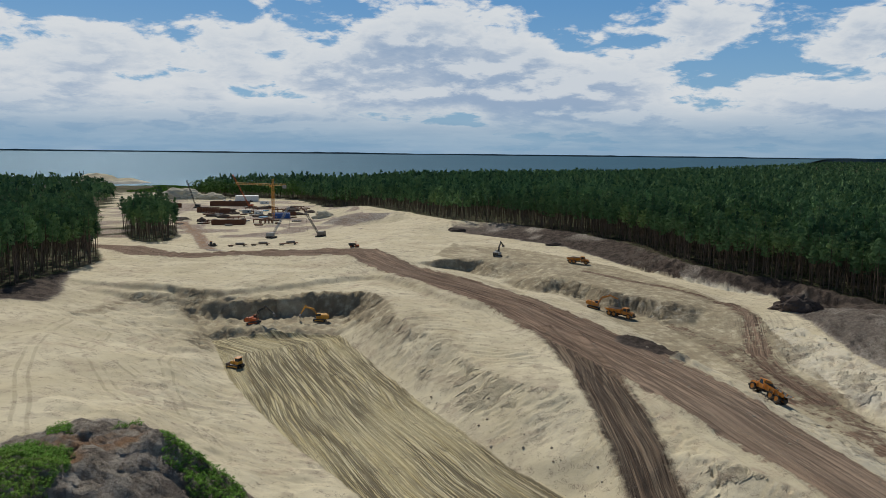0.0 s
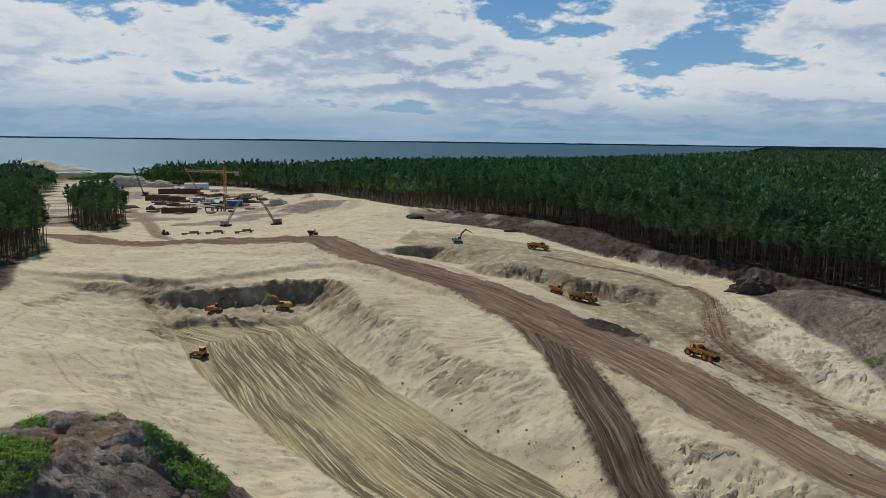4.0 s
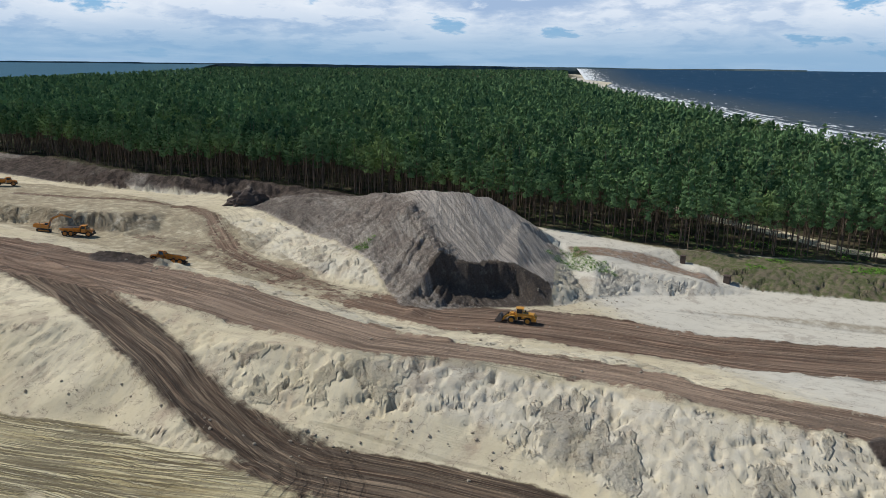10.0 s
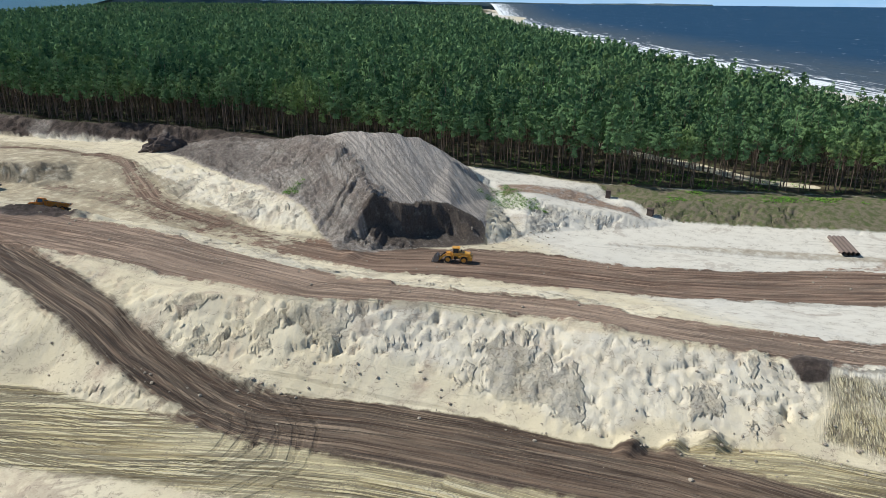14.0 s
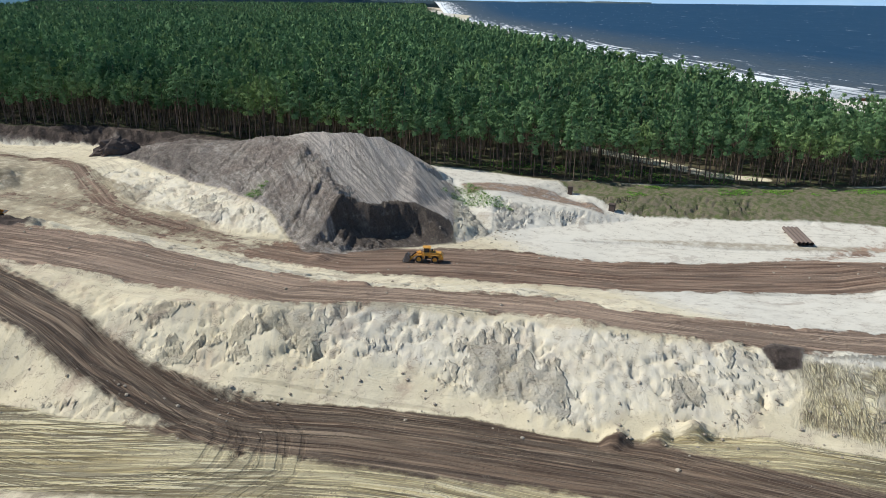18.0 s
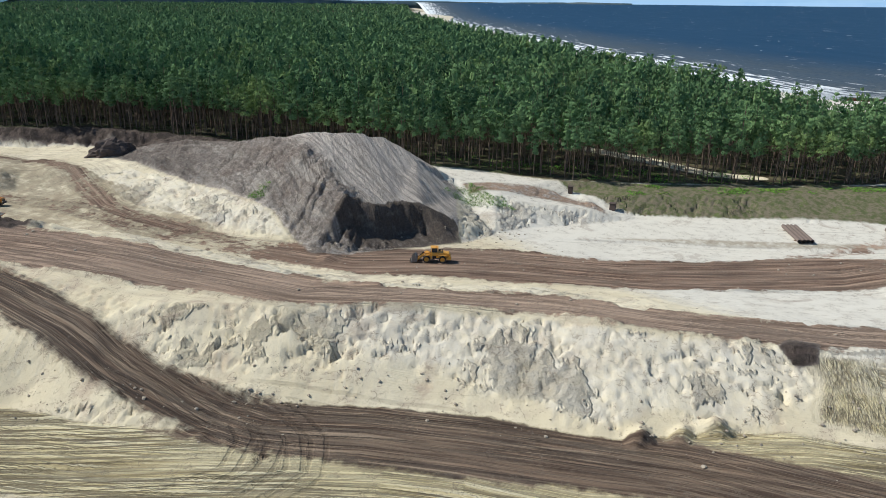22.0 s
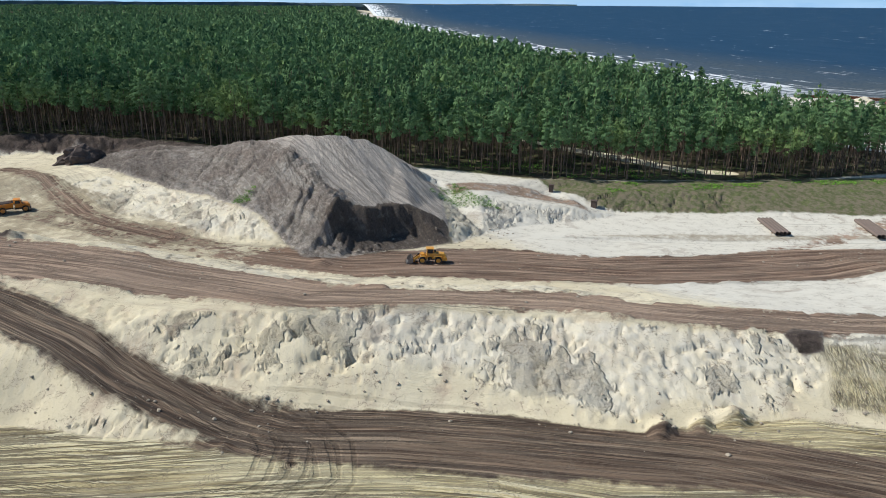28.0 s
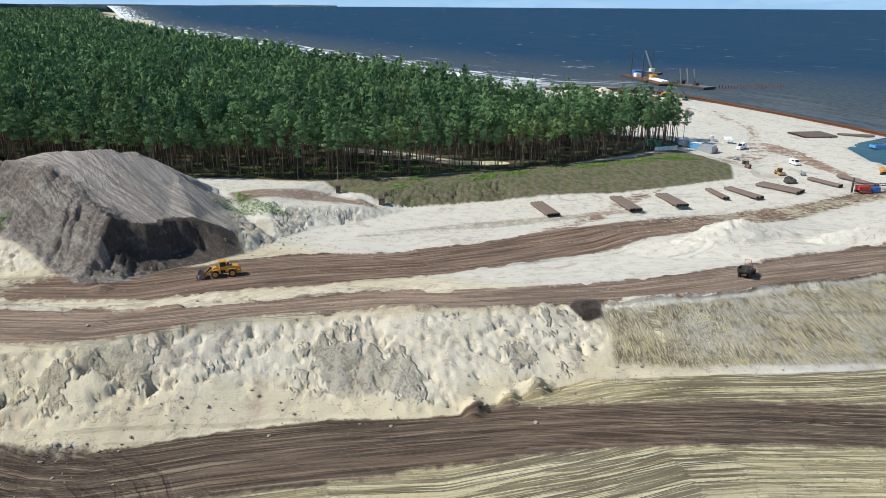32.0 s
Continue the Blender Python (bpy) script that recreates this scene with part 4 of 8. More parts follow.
    east = smooth(X - 0.5 * Y, 72, 105) * (X < 5000) * (0.35 + 0.65 * smooth(-Y, -200, -130))
    white = np.maximum(smooth(-d, -75, -45) * (d > 0), east * (1 - k["woods"]) * (k["haul"] < 0.95) * 0.9)
    sand_slip = loose * smooth(X, 42, 70) * 0.5
    spoil = np.maximum.reduce([k["mound"], k["bank"] * near, k["soil"], k["gully"], k["dirt"] * 0.75, k["red"], 0.95 * smooth(np.hypot(X - 57, Y - 193), 13, 7), smooth(np.hypot((X + 66) / 2.2, Y - 580), 19, 12), k["hill"]])
    grass = k["grass"] * 0.9
    wz = np.clip(k["woods"] * 1.25, 0, 1)
    far = smooth(np.hypot(X, Y), 900, 1400) * (d > 60) * (dl < -30)
    pd, _, pc = along(X, Y, CLEARING)
    litter = np.maximum(wz, far) * smooth(np.abs(pd) - pc[0], -1.5, 1.0)
    road = np.maximum.reduce([k["main"], k["haul"] * (0.45 + 0.55 * smooth(Y, 150, 118)) * (0.56 + 0.44 * smooth(Y, -15, 45)), k["spur"] * 0.62, k["beach"] * 0.5, k["beach_mud"] * 0.6])
    # olive sand of the northern works, darkened also for its shady slopes
    olive = smooth(inside(X, Y, [(-5, 345), (35, 292), (50, 250), (62, 215), (74, 168), (92, 150), (99, 200), (102, 240), (92, 285), (78, 335), (40, 385), (5, 400)]) * 1.0 + fbm(X, Y, 14, 3, 83) * 0.4, 0.3, 0.9)
    # darker colour on steep northern cuts and the pit bench, for their shade
    moist_shade = np.maximum(loose * smooth(Y, 190, 240) * (X < 100), bench * 0.7)
    k["laned"] = np.maximum(k["laned"], olive * 0.95)
    # where shade is painted over the fresh soil of the mound's cut face
    cut_shade = smooth(inside(X, Y, [(107, 132), (113.5, 131), (116, 126), (123, 125.2), (128.5, 120), (133, 112), (128, 107), (116, 113.5), (109, 119), (105, 125)]) + fbm(X, Y, 4, 2, 85) * 0.3, 0.35, 0.65)
    seep, _, sc = along(X, Y, [(160.5, 81.5, 0.3), (174.5, 60.8, 1.7), (183.5, 46.5, 2.1), (192.5, 31, 1.9), (205.5, 10, 1.2)])
    seep = smooth(sc[0] - np.abs(seep), -0.6, 0.6)
    # shade on the pit's east slope, put into the sand colour in patches
    shaded_slope = smooth(k["floor_d"], 1, 6) * smooth(-k["floor_d"], -26, -20) * smooth(Y, 150, 185) * (X < 32) * smooth(fbm(X, Y, 12, 4, 87), -0.4, 0.2)
    moist_shade = np.maximum.reduce([moist_shade, olive * 0.8, seep * 0.75, shaded_slope * 0.36, cut_shade * 0.85])
    works = inside(X, Y, [(-340, 480), (-60, 480), (-55, 560), (-95, 760), (-200, 900), (-340, 900)]) * smooth(fbm(X, Y, 34, 5, 71, 0.6), -0.3, 0.3)
    spoil = np.maximum(spoil, works * 0.85)
    red = np.maximum.reduce([np.clip(2.6 - np.abs(along(X, Y, line)[0]), 0, 1) for line in ([(-57, 90), (-53, 90.4), (-48, 90.5), (-45.5, 88.5), (-43.3, 91.5), (-41, 93)], [(-50, 86), (-46, 85)])] + [k["red"] * (Y > 400)])
    red = np.maximum.reduce([red, k["dirt"] * 0.6, works * 0.3]) - k["gully"] - k["soil"] - smooth(np.hypot(X - 57, Y - 193), 14, 8) - k["hill"] * smooth(fbm(X, Y, 6, 4, 58), -0.2, 0.5) * 0.45 - np.maximum(k["bank"], k["mound"] * smooth(Y, 165, 205) * 0.55) * smooth(fbm(X, Y, 18, 3, 57), -1.3, -0.35) * near
    trail = np.full(X.shape, 9.0)
    for line in TRAILS:
        lo, hi = np.min(line, 0) - 8, np.max(line, 0) + 8
        i0, i1 = np.searchsorted(xs, (lo[0], hi[0]))
        j0, j1 = np.searchsorted(ys, (lo[1], hi[1]))
        td, _, _ = along(X[j0:j1, i0:i1], Y[j0:j1, i0:i1], [(*p, 0) for p in line])
        td = td + fbm(X[j0:j1, i0:i1], Y[j0:j1, i0:i1], 12, 2, 81) * 0.5
        trail[j0:j1, i0:i1] = np.where(np.abs(td) < np.abs(trail[j0:j1, i0:i1]), td, trail[j0:j1, i0:i1])
    ny, nx = len(ys), len(xs)
    idx = np.arange(ny * nx).reshape(ny, nx)
    quads = np.stack([idx[:-1, :-1], idx[:-1, 1:], idx[1:, 1:], idx[1:, :-1]], -1).reshape(-1, 4)
    co = np.stack([X, Y, Z], -1).reshape(-1, 3)
    data = {"kind_a": np.stack([road, np.maximum(k["floor"], k["scraped"] * 0.57), spoil], -1).reshape(-1, 3), "kind_b": np.stack([grass, k["wet"], np.maximum(white, sand_slip)], -1).reshape(-1, 3),
            "track": np.stack([u, v, u + 0.07 * v + 2.5 * fbm(X, Y, 40, 2, 51)], -1).reshape(-1, 3), "litter": litter.reshape(-1), "trail": trail.reshape(-1), "crown_light": (heap_w * (1 - flank_w) * smooth(-Y, -185, -165) * (1 - cut_shade)).reshape(-1), "rough": np.maximum(loose * (0.3 + 0.7 * slump), smooth(np.hypot(gx, gy), 0.6, 0.95) * k["mound"]).reshape(-1), "red": red.reshape(-1), "dry": (k["main"] * smooth(-Y, -200, -140)).reshape(-1), "moist_shade": moist_shade.reshape(-1), "laned": k["laned"].reshape(-1), **{n: np.stack([k[n][0], k[n][1], k[n][0] + 0.07 * k[n][1] + 2.5 * fbm(X, Y, 40, 2, 51)], -1).reshape(-1, 3) for n in ("slip", "wheel")}}
    return xs, ys, Z, co, quads, data, k


def put_mesh(name, co, faces, data, mats, smoothed=True):
    used, inv = np.unique(faces, return_inverse=True)
    faces = inv.reshape(faces.shape)
    me = bpy.data.meshes.new(name)
    n, w = faces.shape
    me.vertices.add(len(used)), me.loops.add(n * w), me.polygons.add(n)
    me.vertices.foreach_set("co", co[used].astype(np.float32).ravel())
    me.loops.foreach_set("vertex_index", faces.astype(np.int32).ravel())
    me.polygons.foreach_set("loop_start", np.arange(0, n * w, w, dtype=np.int32))
    me.polygons.foreach_set("use_smooth", np.full(n, smoothed))
    for key, val in data.items():
        if val.ndim == 2:
            me.attributes.new(key, "FLOAT_VECTOR", "POINT").data.foreach_set("vector", val[used].astype(np.float32).ravel())
        else:
            me.attributes.new(key, "FLOAT", "POINT").data.foreach_set("value", val[used].astype(np.float32).ravel())
    for m in mats:
        me.materials.append(m)
    me.update(calc_edges=True)
    return new(name, me)


EARTH = terrain_material()
GX, GY, GZ, g_co, g_quads, g_data, KINDS = build_ground()


def split_ground():
    def corner(a):
        return a.reshape(-1)[g_quads].mean(1)
    left = np.ones(len(g_quads), bool)
    plan = [("road_main", np.maximum(KINDS["main"], KINDS["ramp"]), "rutted red-brown earth haul road", "road"),
            ("road_haul", np.maximum(KINDS["haul"], KINDS["spur"]), "churned brown earth track beside the spoil mound", "road"),
            ("ground_pit_floor", KINDS["floor"], "greenish damp sand pit floor combed by wheel lanes", "ground"),
            ("ground_spoil_mound", KINDS["mound"], "grey-brown mound of stripped topsoil with a dark shaded cut face", "ground"),
            ("ground_hill", KINDS["hill"], "overgrown earth heap with green weeds", "ground"),
            ("ground_grass_bank", KINDS["grass"], "thinly grassed embankment below the pines", "ground"),
            ("ground_dark_bank", KINDS["bank"], "bank of dark stripped topsoil along the wood", "ground")]
    for name, w, label, cat in plan:
        sel = left & (corner(w) > 0.5)
        left &= ~sel
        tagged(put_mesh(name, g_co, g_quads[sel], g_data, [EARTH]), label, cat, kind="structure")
    tagged(put_mesh("ground", g_co, g_quads[left], g_data, [EARTH]), "pale bare sand of a dug-up spit with forest litter beyond", "ground", kind="structure")


split_ground()


def ground_z(x, y):
    i = min(max(int(np.searchsorted(GX, x)) - 1, 0), len(GX) - 2)
    j = min(max(int(np.searchsorted(GY, y)) - 1, 0), len(GY) - 2)
    a, b = (x - GX[i]) / (GX[i + 1] - GX[i]), (y - GY[j]) / (GY[j + 1] - GY[j])
    return float((GZ[j, i] * (1 - a) + GZ[j, i + 1] * a) * (1 - b) + (GZ[j + 1, i] * (1 - a) + GZ[j + 1, i + 1] * a) * b)


def ground_many(x, y):
    i = np.clip(np.searchsorted(GX, x) - 1, 0, len(GX) - 2)
    j = np.clip(np.searchsorted(GY, y) - 1, 0, len(GY) - 2)
    a, b = (x - GX[i]) / (GX[i + 1] - GX[i]), (y - GY[j]) / (GY[j + 1] - GY[j])
    return (GZ[j, i] * (1 - a) + GZ[j, i + 1] * a) * (1 - b) + (GZ[j + 1, i] * (1 - a) + GZ[j + 1, i + 1] * a) * b


# water -------------------------------------------------------------------
# how far along the shore the open surf begins, past the piled wall
SURF = 0.0
for _a, _b in zip([(-2500, -1950), (-300, -520)] + COAST[:6], [(-300, -520)] + COAST[:7]):
    SURF += math.hypot(_b[0] - _a[0], _b[1] - _a[1])


def water_material(name, deep, shoal, reach, foamy, gloss):
    m, g = material(name)
    pos = g.node("ShaderNodeNewGeometry").outputs["Position"]
    sh = g.attr("shore", "Vector")
    x, y = g.split(sh)[:2]
    wav = g.noise(g.vmath("MULTIPLY", sh, (0.085, 0.028, 0)), 1.0, 6, 0.6)
    chop = g.noise(pos, 0.22, 6, 0.65)
    col = g.mix(g.ramp(g.math("ADD", x, g.math("MULTIPLY", g.math("SUBTRACT", wav, 0.5), 160)), reach * 0.1, g.ramp(y, SURF - 100, SURF + 500, reach * 1.35, reach * 1.0)), shoal, deep)
    col = g.mix(g.math("MULTIPLY", g.ramp(chop, 0.45, 0.62), 0.5), col, g.mix(0.45, deep, (0.0, 0.004, 0.01)))
    swell = g.noise(g.vmath("MULTIPLY", sh, (0.022, 0.005, 0)), 1.0, 6, 0.68)
    col = g.mix(g.math("MULTIPLY", g.ramp(swell, 0.40, 0.62), 0.4), col, g.mix(0.6, col, (0.04, 0.075, 0.12)))
    hgt = g.math("ADD", g.math("MULTIPLY", wav, 2.2), g.math("MULTIPLY", chop, 1.6))
    rough = 0.35
    if foamy:
        band = g.noise(g.vmath("MULTIPLY", sh, (0.10, 0.013, 0)), 1.0, 7, 0.65, 0.5)
        lines = g.math("SUBTRACT", band, g.ramp(x, 0, 150, 0.44, 0.645))
        foam = g.ramp(lines, 0.0, 0.05)
        edgef = g.ramp(g.math("ADD", x, g.math("MULTIPLY", g.math("SUBTRACT", chop, 0.5), 14)), 2, 7, 1.0, 0.0)
        caps = g.math("MULTIPLY", g.ramp(g.noise(g.vmath("MULTIPLY", sh, (0.30, 0.10, 0)), 1.0, 3, 0.5), 0.725, 0.75), 0.6)
        foam = g.math("MAXIMUM", g.math("MAXIMUM", foam, edgef), caps)
        foam = g.math("MULTIPLY", foam, g.ramp(y, SURF - 60, SURF + 160, 0.04, 1.0))
        foam = g.math("MULTIPLY", foam, g.ramp(g.noise(pos, 0.6, 5, 0.7), 0.3, 0.5, 0.35, 1.0))
        col = g.mix(foam, col, (0.80, 0.82, 0.82))
        rough = g.math("ADD", 0.35, g.math("MULTIPLY", foam, 0.6))
    bump = g.node("ShaderNodeBump", {"Strength": 1.0, "Distance": 1.0, "Height": hgt}).outputs[0]
    body = g.node("ShaderNodeBsdfDiffuse", {"Color": col, "Normal": bump})
    sheen = g.node("ShaderNodeBsdfGlossy", {"Color": (0.62, 0.80, 1.0), "Roughness": rough, "Normal": bump})
    both = g.node("ShaderNodeMixShader", {0: gloss, 1: body.outputs[0], 2: sheen.outputs[0]})
    g.t.links.new(both.outputs[0], g.node("ShaderNodeOutputMaterial").inputs[0])
    return m


def build_water():
    # open sea: a fan of bands off the coast
    def bands(name, line, away, dists, mat, label, step):
        pts, run = [], [0.0]
        for p, q in zip(line, line[1:]):
            ln = math.hypot(q[0] - p[0], q[1] - p[1])
            k = max(1, int(ln / step))
            pts += [(p[0] + (q[0] - p[0]) * i / k, p[1] + (q[1] - p[1]) * i / k) for i in range(k)]
        pts.append(line[-1])
        P = np.array(pts, float)
        for _ in range(3):
            P[1:-1] = (P[:-2] + 2 * P[1:-1] + P[2:]) / 4
        L = np.concatenate([[0], np.cumsum(np.linalg.norm(np.diff(P, axis=0), axis=1))])
        away = np.array(away, float) / np.linalg.norm(away)
        D = np.array(dists, float)
        G = P[None] + D[:, None, None] * away[None, None]
        Zw = bowl(G[..., 0], G[..., 1])
        co = np.concatenate([G, Zw[..., None]], -1).reshape(-1, 3)
        r, c = len(D), len(P)
        idx = np.arange(r * c).reshape(r, c)
        quads = np.stack([idx[:-1, :-1], idx[:-1, 1:], idx[1:, 1:], idx[1:, :-1]], -1).reshape(-1, 4)
        up = np.cross(co[quads[0, 1]] - co[quads[0, 0]], co[quads[0, 2]] - co[quads[0, 1]])[2]
        if up < 0:
            quads = quads[:, ::-1]
        shore, _, _ = along(co[:, 0], co[:, 1], [(*p, 0) for p in line])
        s = np.stack([np.where(D.repeat(c) < 0, -np.abs(shore), np.abs(shore)), np.tile(L, r), np.zeros(r * c)], -1)
        tagged(put_mesh(name, co, quads, {"shore": s}, [mat]), label, "water", kind="structure")
    sea = water_material("sea_water", (0.017, 0.050, 0.095), (0.086, 0.098, 0.098), 330, True, 0.06)
    lag = water_material("lagoon_water", (0.052, 0.125, 0.170), (0.070, 0.140, 0.165), 400, False, 0.10)
    d = [-14, -5, 0] + list(np.arange(6, 240, 9)) + [260, 300, 360, 440, 560, 720, 950, 1300, 1800, 2400, 3000, 3600, 4200, 4800, 5500]
    bands("water_sea", [(-2500, -1950), (-300, -520)] + COAST, (0.70, -0.714), d, sea, "dark blue sea, brown and foaming along the beach", 22)
    d2 = [-30, 0, 60, 150, 300, 500, 800, 1200, 1700, 2200, 2800, 3400, 4000, 4800]
    bands("water_lagoon", LAGOON, (-0.5, 0.87), d2, lag, "calm grey-blue lagoon behind the spit", 60)


    me = bpy.data.meshes.new("water_pond")
    me.from_pydata([(x, y, 2.1) for x, y in POND], [], [list(range(len(POND)))])
    me.attributes.new("shore", "FLOAT_VECTOR", "POINT").data.foreach_set("vector", [300.0, 0.0, 0.0] * len(POND))
    me.materials.append(lag)
    tagged(new("water_pond", me), "shallow grey pond dug in the beach sand", "water", kind="structure")


build_water()


# woods -------------------------------------------------------------------
def leaf_material(name, dark, bright, warm):
    m, g = material(name)
    pos = g.node("ShaderNodeNewGeometry").outputs["Position"]
    t = g.attr("tint")
    col = g.mix(t, dark, bright)
    col = g.mix(g.math("MULTIPLY", g.ramp(g.noise(pos, 0.035, 4, 0.6), 0.52, 0.68), 0.55), col, warm)
    col = g.mix(g.math("MULTIPLY", g.ramp(g.noise(pos, 1.1, 3, 0.6), 0.4, 0.7), 0.4), col, dark)
    d = g.node("ShaderNodeBsdfPrincipled", {"Base Color": col, "Roughness": 0.75, "Specular IOR Level": 0.04})
    tr = g.node("ShaderNodeBsdfTranslucent", {"Color": col})
    mx = g.node("ShaderNodeMixShader", {0: 0.02, 1: d.outputs[0], 2: tr.outputs[0]})
    g.t.links.new(mx.outputs[0], g.node("ShaderNodeOutputMaterial").inputs[0])
    return m


def bark_material():
    m, g = material("pine_bark")
    pos = g.node("ShaderNodeNewGeometry").outputs["Position"]
    h = g.noise(g.vmath("MULTIPLY", pos, (3, 3, 0.4)), 1.0, 5, 0.6)
    col = g.mix(g.ramp(h, 0.35, 0.65), (0.075, 0.058, 0.046), (0.19, 0.14, 0.105))
    finish(g, col, 0.95, h, 0.1, spec=0.1)
    return m


NEEDLES = leaf_material("pine_needles", (0.040, 0.088, 0.047), (0.225, 0.355, 0.145), (0.295, 0.38, 0.122))
BROAD = leaf_material("broad_leaves", (0.035, 0.085, 0.022), (0.11, 0.20, 0.045), (0.14, 0.20, 0.045))
WEED = leaf_material("weed_leaves", (0.06, 0.145, 0.022), (0.19, 0.36, 0.055), (0.25, 0.33, 0.06))
BARK = bark_material()
rng = np.random.default_rng(7)


def tube(p, q, r0, r1, sides):
    """A tapered stick as vertices and triangles."""
    p, q = np.array(p, float), np.array(q, float)
    d = (q - p) / np.linalg.norm(q - p)
    a = np.cross(d, (0, 1, 0) if abs(d[2]) > 0.7 else (0, 0, 1))
    a /= np.linalg.norm(a)
    b = np.cross(d, a)
    ang = np.arange(sides) * 2 * np.pi / sides
    ring = np.cos(ang)[:, None] * a + np.sin(ang)[:, None] * b
    v = np.concatenate([p + ring * r0, q + ring * r1])
    i = np.arange(sides)
    j = (i + 1) % sides
    return v, np.concatenate([np.stack([i, j, j + sides], -1), np.stack([i, j + sides, i + sides], -1)])


def merge(parts):
    vs, fs, n = [], [], 0
    for v, f in parts:
        vs.append(v), fs.append(f + n)
        n += len(v)
    return np.concatenate(vs), np.concatenate(fs)


def leaf_soup(centres, radii, n, size, flat=0.7, up=0.0):
    """n small leaf sprays, spread over clumps."""
    pick = rng.integers(0, len(centres), n)
    d = rng.normal(size=(n, 3))
    d /= np.linalg.norm(d, axis=1)[:, None]
    r = radii[pick][:, None] * rng.uniform(0.55, 1.0, (n, 1))
    c = centres[pick] + d * r * np.array([1, 1, flat])
    axis = np.concatenate([centres[pick][:, :2], np.zeros((n, 1))], 1)
    axis /= np.maximum(np.linalg.norm(axis, axis=1), 0.3)[:, None]
    nrm = d * 0.4 + axis * (1.2 if up == 0 else 0.2) + rng.normal(size=(n, 3)) * 0.2 + np.array([0, 0, up])
    nrm /= np.linalg.norm(nrm, axis=1)[:, None]
    a = np.cross(nrm, rng.normal(size=(n, 3)))
    a /= np.linalg.norm(a, axis=1)[:, None]
    b = np.cross(nrm, a)
    s = size * rng.uniform(0.6, 1.3, (n, 1))
    v = np.stack([c + a * s * 1.2, c - a * s * 0.6 + b * s * 0.4, c - a * s * 0.6 - b * s * 0.4], 1).reshape(-1, 3)
    return v, np.arange(3 * n).reshape(n, 3)


def pine(h, leaves, size, limbs, sides, spread=0.115, low=0.56):
    """Trunk and crown of a pine, foot at the origin."""
    bend = rng.normal(size=2) * 0.012 * h
    if leaves < 60:
        trunk = [tube((0, 0, -0.6), (bend[0], bend[1], h * 0.8), h * 0.0085 + 0.03, 0.06, 3)]
    else:
        trunk = [tube((0, 0, -0.6), (bend[0], bend[1], h * 0.5), h * 0.0085 + 0.03, h * 0.0065, sides), tube((bend[0], bend[1], h * 0.5), (bend[0] * 1.6, bend[1] * 1.6, h * 0.95), h * 0.0065, 0.04, sides)]
    cs, rs = [], []
    low = low + rng.uniform(-0.14, 0.05)
    tiers = 9 if leaves > 280 else 7 if leaves > 60 else 4
    lean, boughs = rng.uniform(0, 6.283), 0
    for i in range(tiers):
        f = (i + rng.uniform(0.1, 0.9)) / tiers
        z = h * (low + (0.97 - low) * f)
        wide = h * spread * 1.25 * min(1.0, 0.55 + 1.6 * f) * (1 - f) ** 0.62 + 0.18
        for k in range(4 if f < 0.75 else 2):
            a = rng.uniform(0, 6.283)
            out = wide * rng.uniform(0.35, 1.1) * (1 + 0.25 * math.cos(a - lean))
            c = (bend[0] * 1.4 + out * math.cos(a), bend[1] * 1.4 + out * math.sin(a), z + out * rng.uniform(-0.15, 0.35))
            cs.append(c), rs.append((0.26 * wide + 0.02 * h) * rng.uniform(0.7, 1.2))
            if boughs < limbs:
                boughs += 1
                trunk.append(tube((bend[0] * 1.2, bend[1] * 1.2, z - h * 0.02), c, 0.07, 0.02, 3))
    cs.append((bend[0] * 1.6, bend[1] * 1.6, h * 0.97)), rs.append(0.022 * h)
    for i in range(limbs // 2):
        z, a = h * rng.uniform(0.3, low), rng.uniform(0, 6.283)
        trunk.append(tube((bend[0], bend[1], z), (bend[0] + 1.6 * math.cos(a), bend[1] + 1.6 * math.sin(a), z + rng.uniform(-0.3, 0.5)), 0.05, 0.012, 3))
    return merge(trunk), leaf_soup(np.array(cs), np.array(rs), leaves, size, 0.55)


def mesh_of(name, v, f, mat, tint=None, smoothed=False):
    me = bpy.data.meshes.new(name)
    me.from_pydata(v.tolist(), [], f.tolist())
    if tint is not None:
        me.attributes.new("tint", "FLOAT", "POINT").data.foreach_set("value", tint.astype(np.float32))
    me.materials.append(mat)
    me.polygons.foreach_set("use_smooth", np.full(len(f), smoothed))
    return me


def leaf_tint(v):
    """Sprays differ from one to the next."""
    return np.repeat(np.clip(rng.normal(0.45, 0.10, len(v) // 3), 0, 1), 3)


def scatter(poly, spacing, keep):
    lo, hi = np.min(poly, 0), np.max(poly, 0)
    lo, hi = np.maximum(lo, -5000), np.minimum(hi, 5000)
    gx, gy = np.meshgrid(np.arange(lo[0], hi[0], spacing), np.arange(lo[1], hi[1], spacing))
    x = (gx + rng.uniform(-0.45, 0.45, gx.shape) * spacing).ravel()
    y = (gy + rng.uniform(-0.45, 0.45, gx.shape) * spacing).ravel()
    ok = keep(x, y)
    x, y = x[ok], y[ok]
    ok = inside(x, y, poly)
    return x[ok], y[ok]


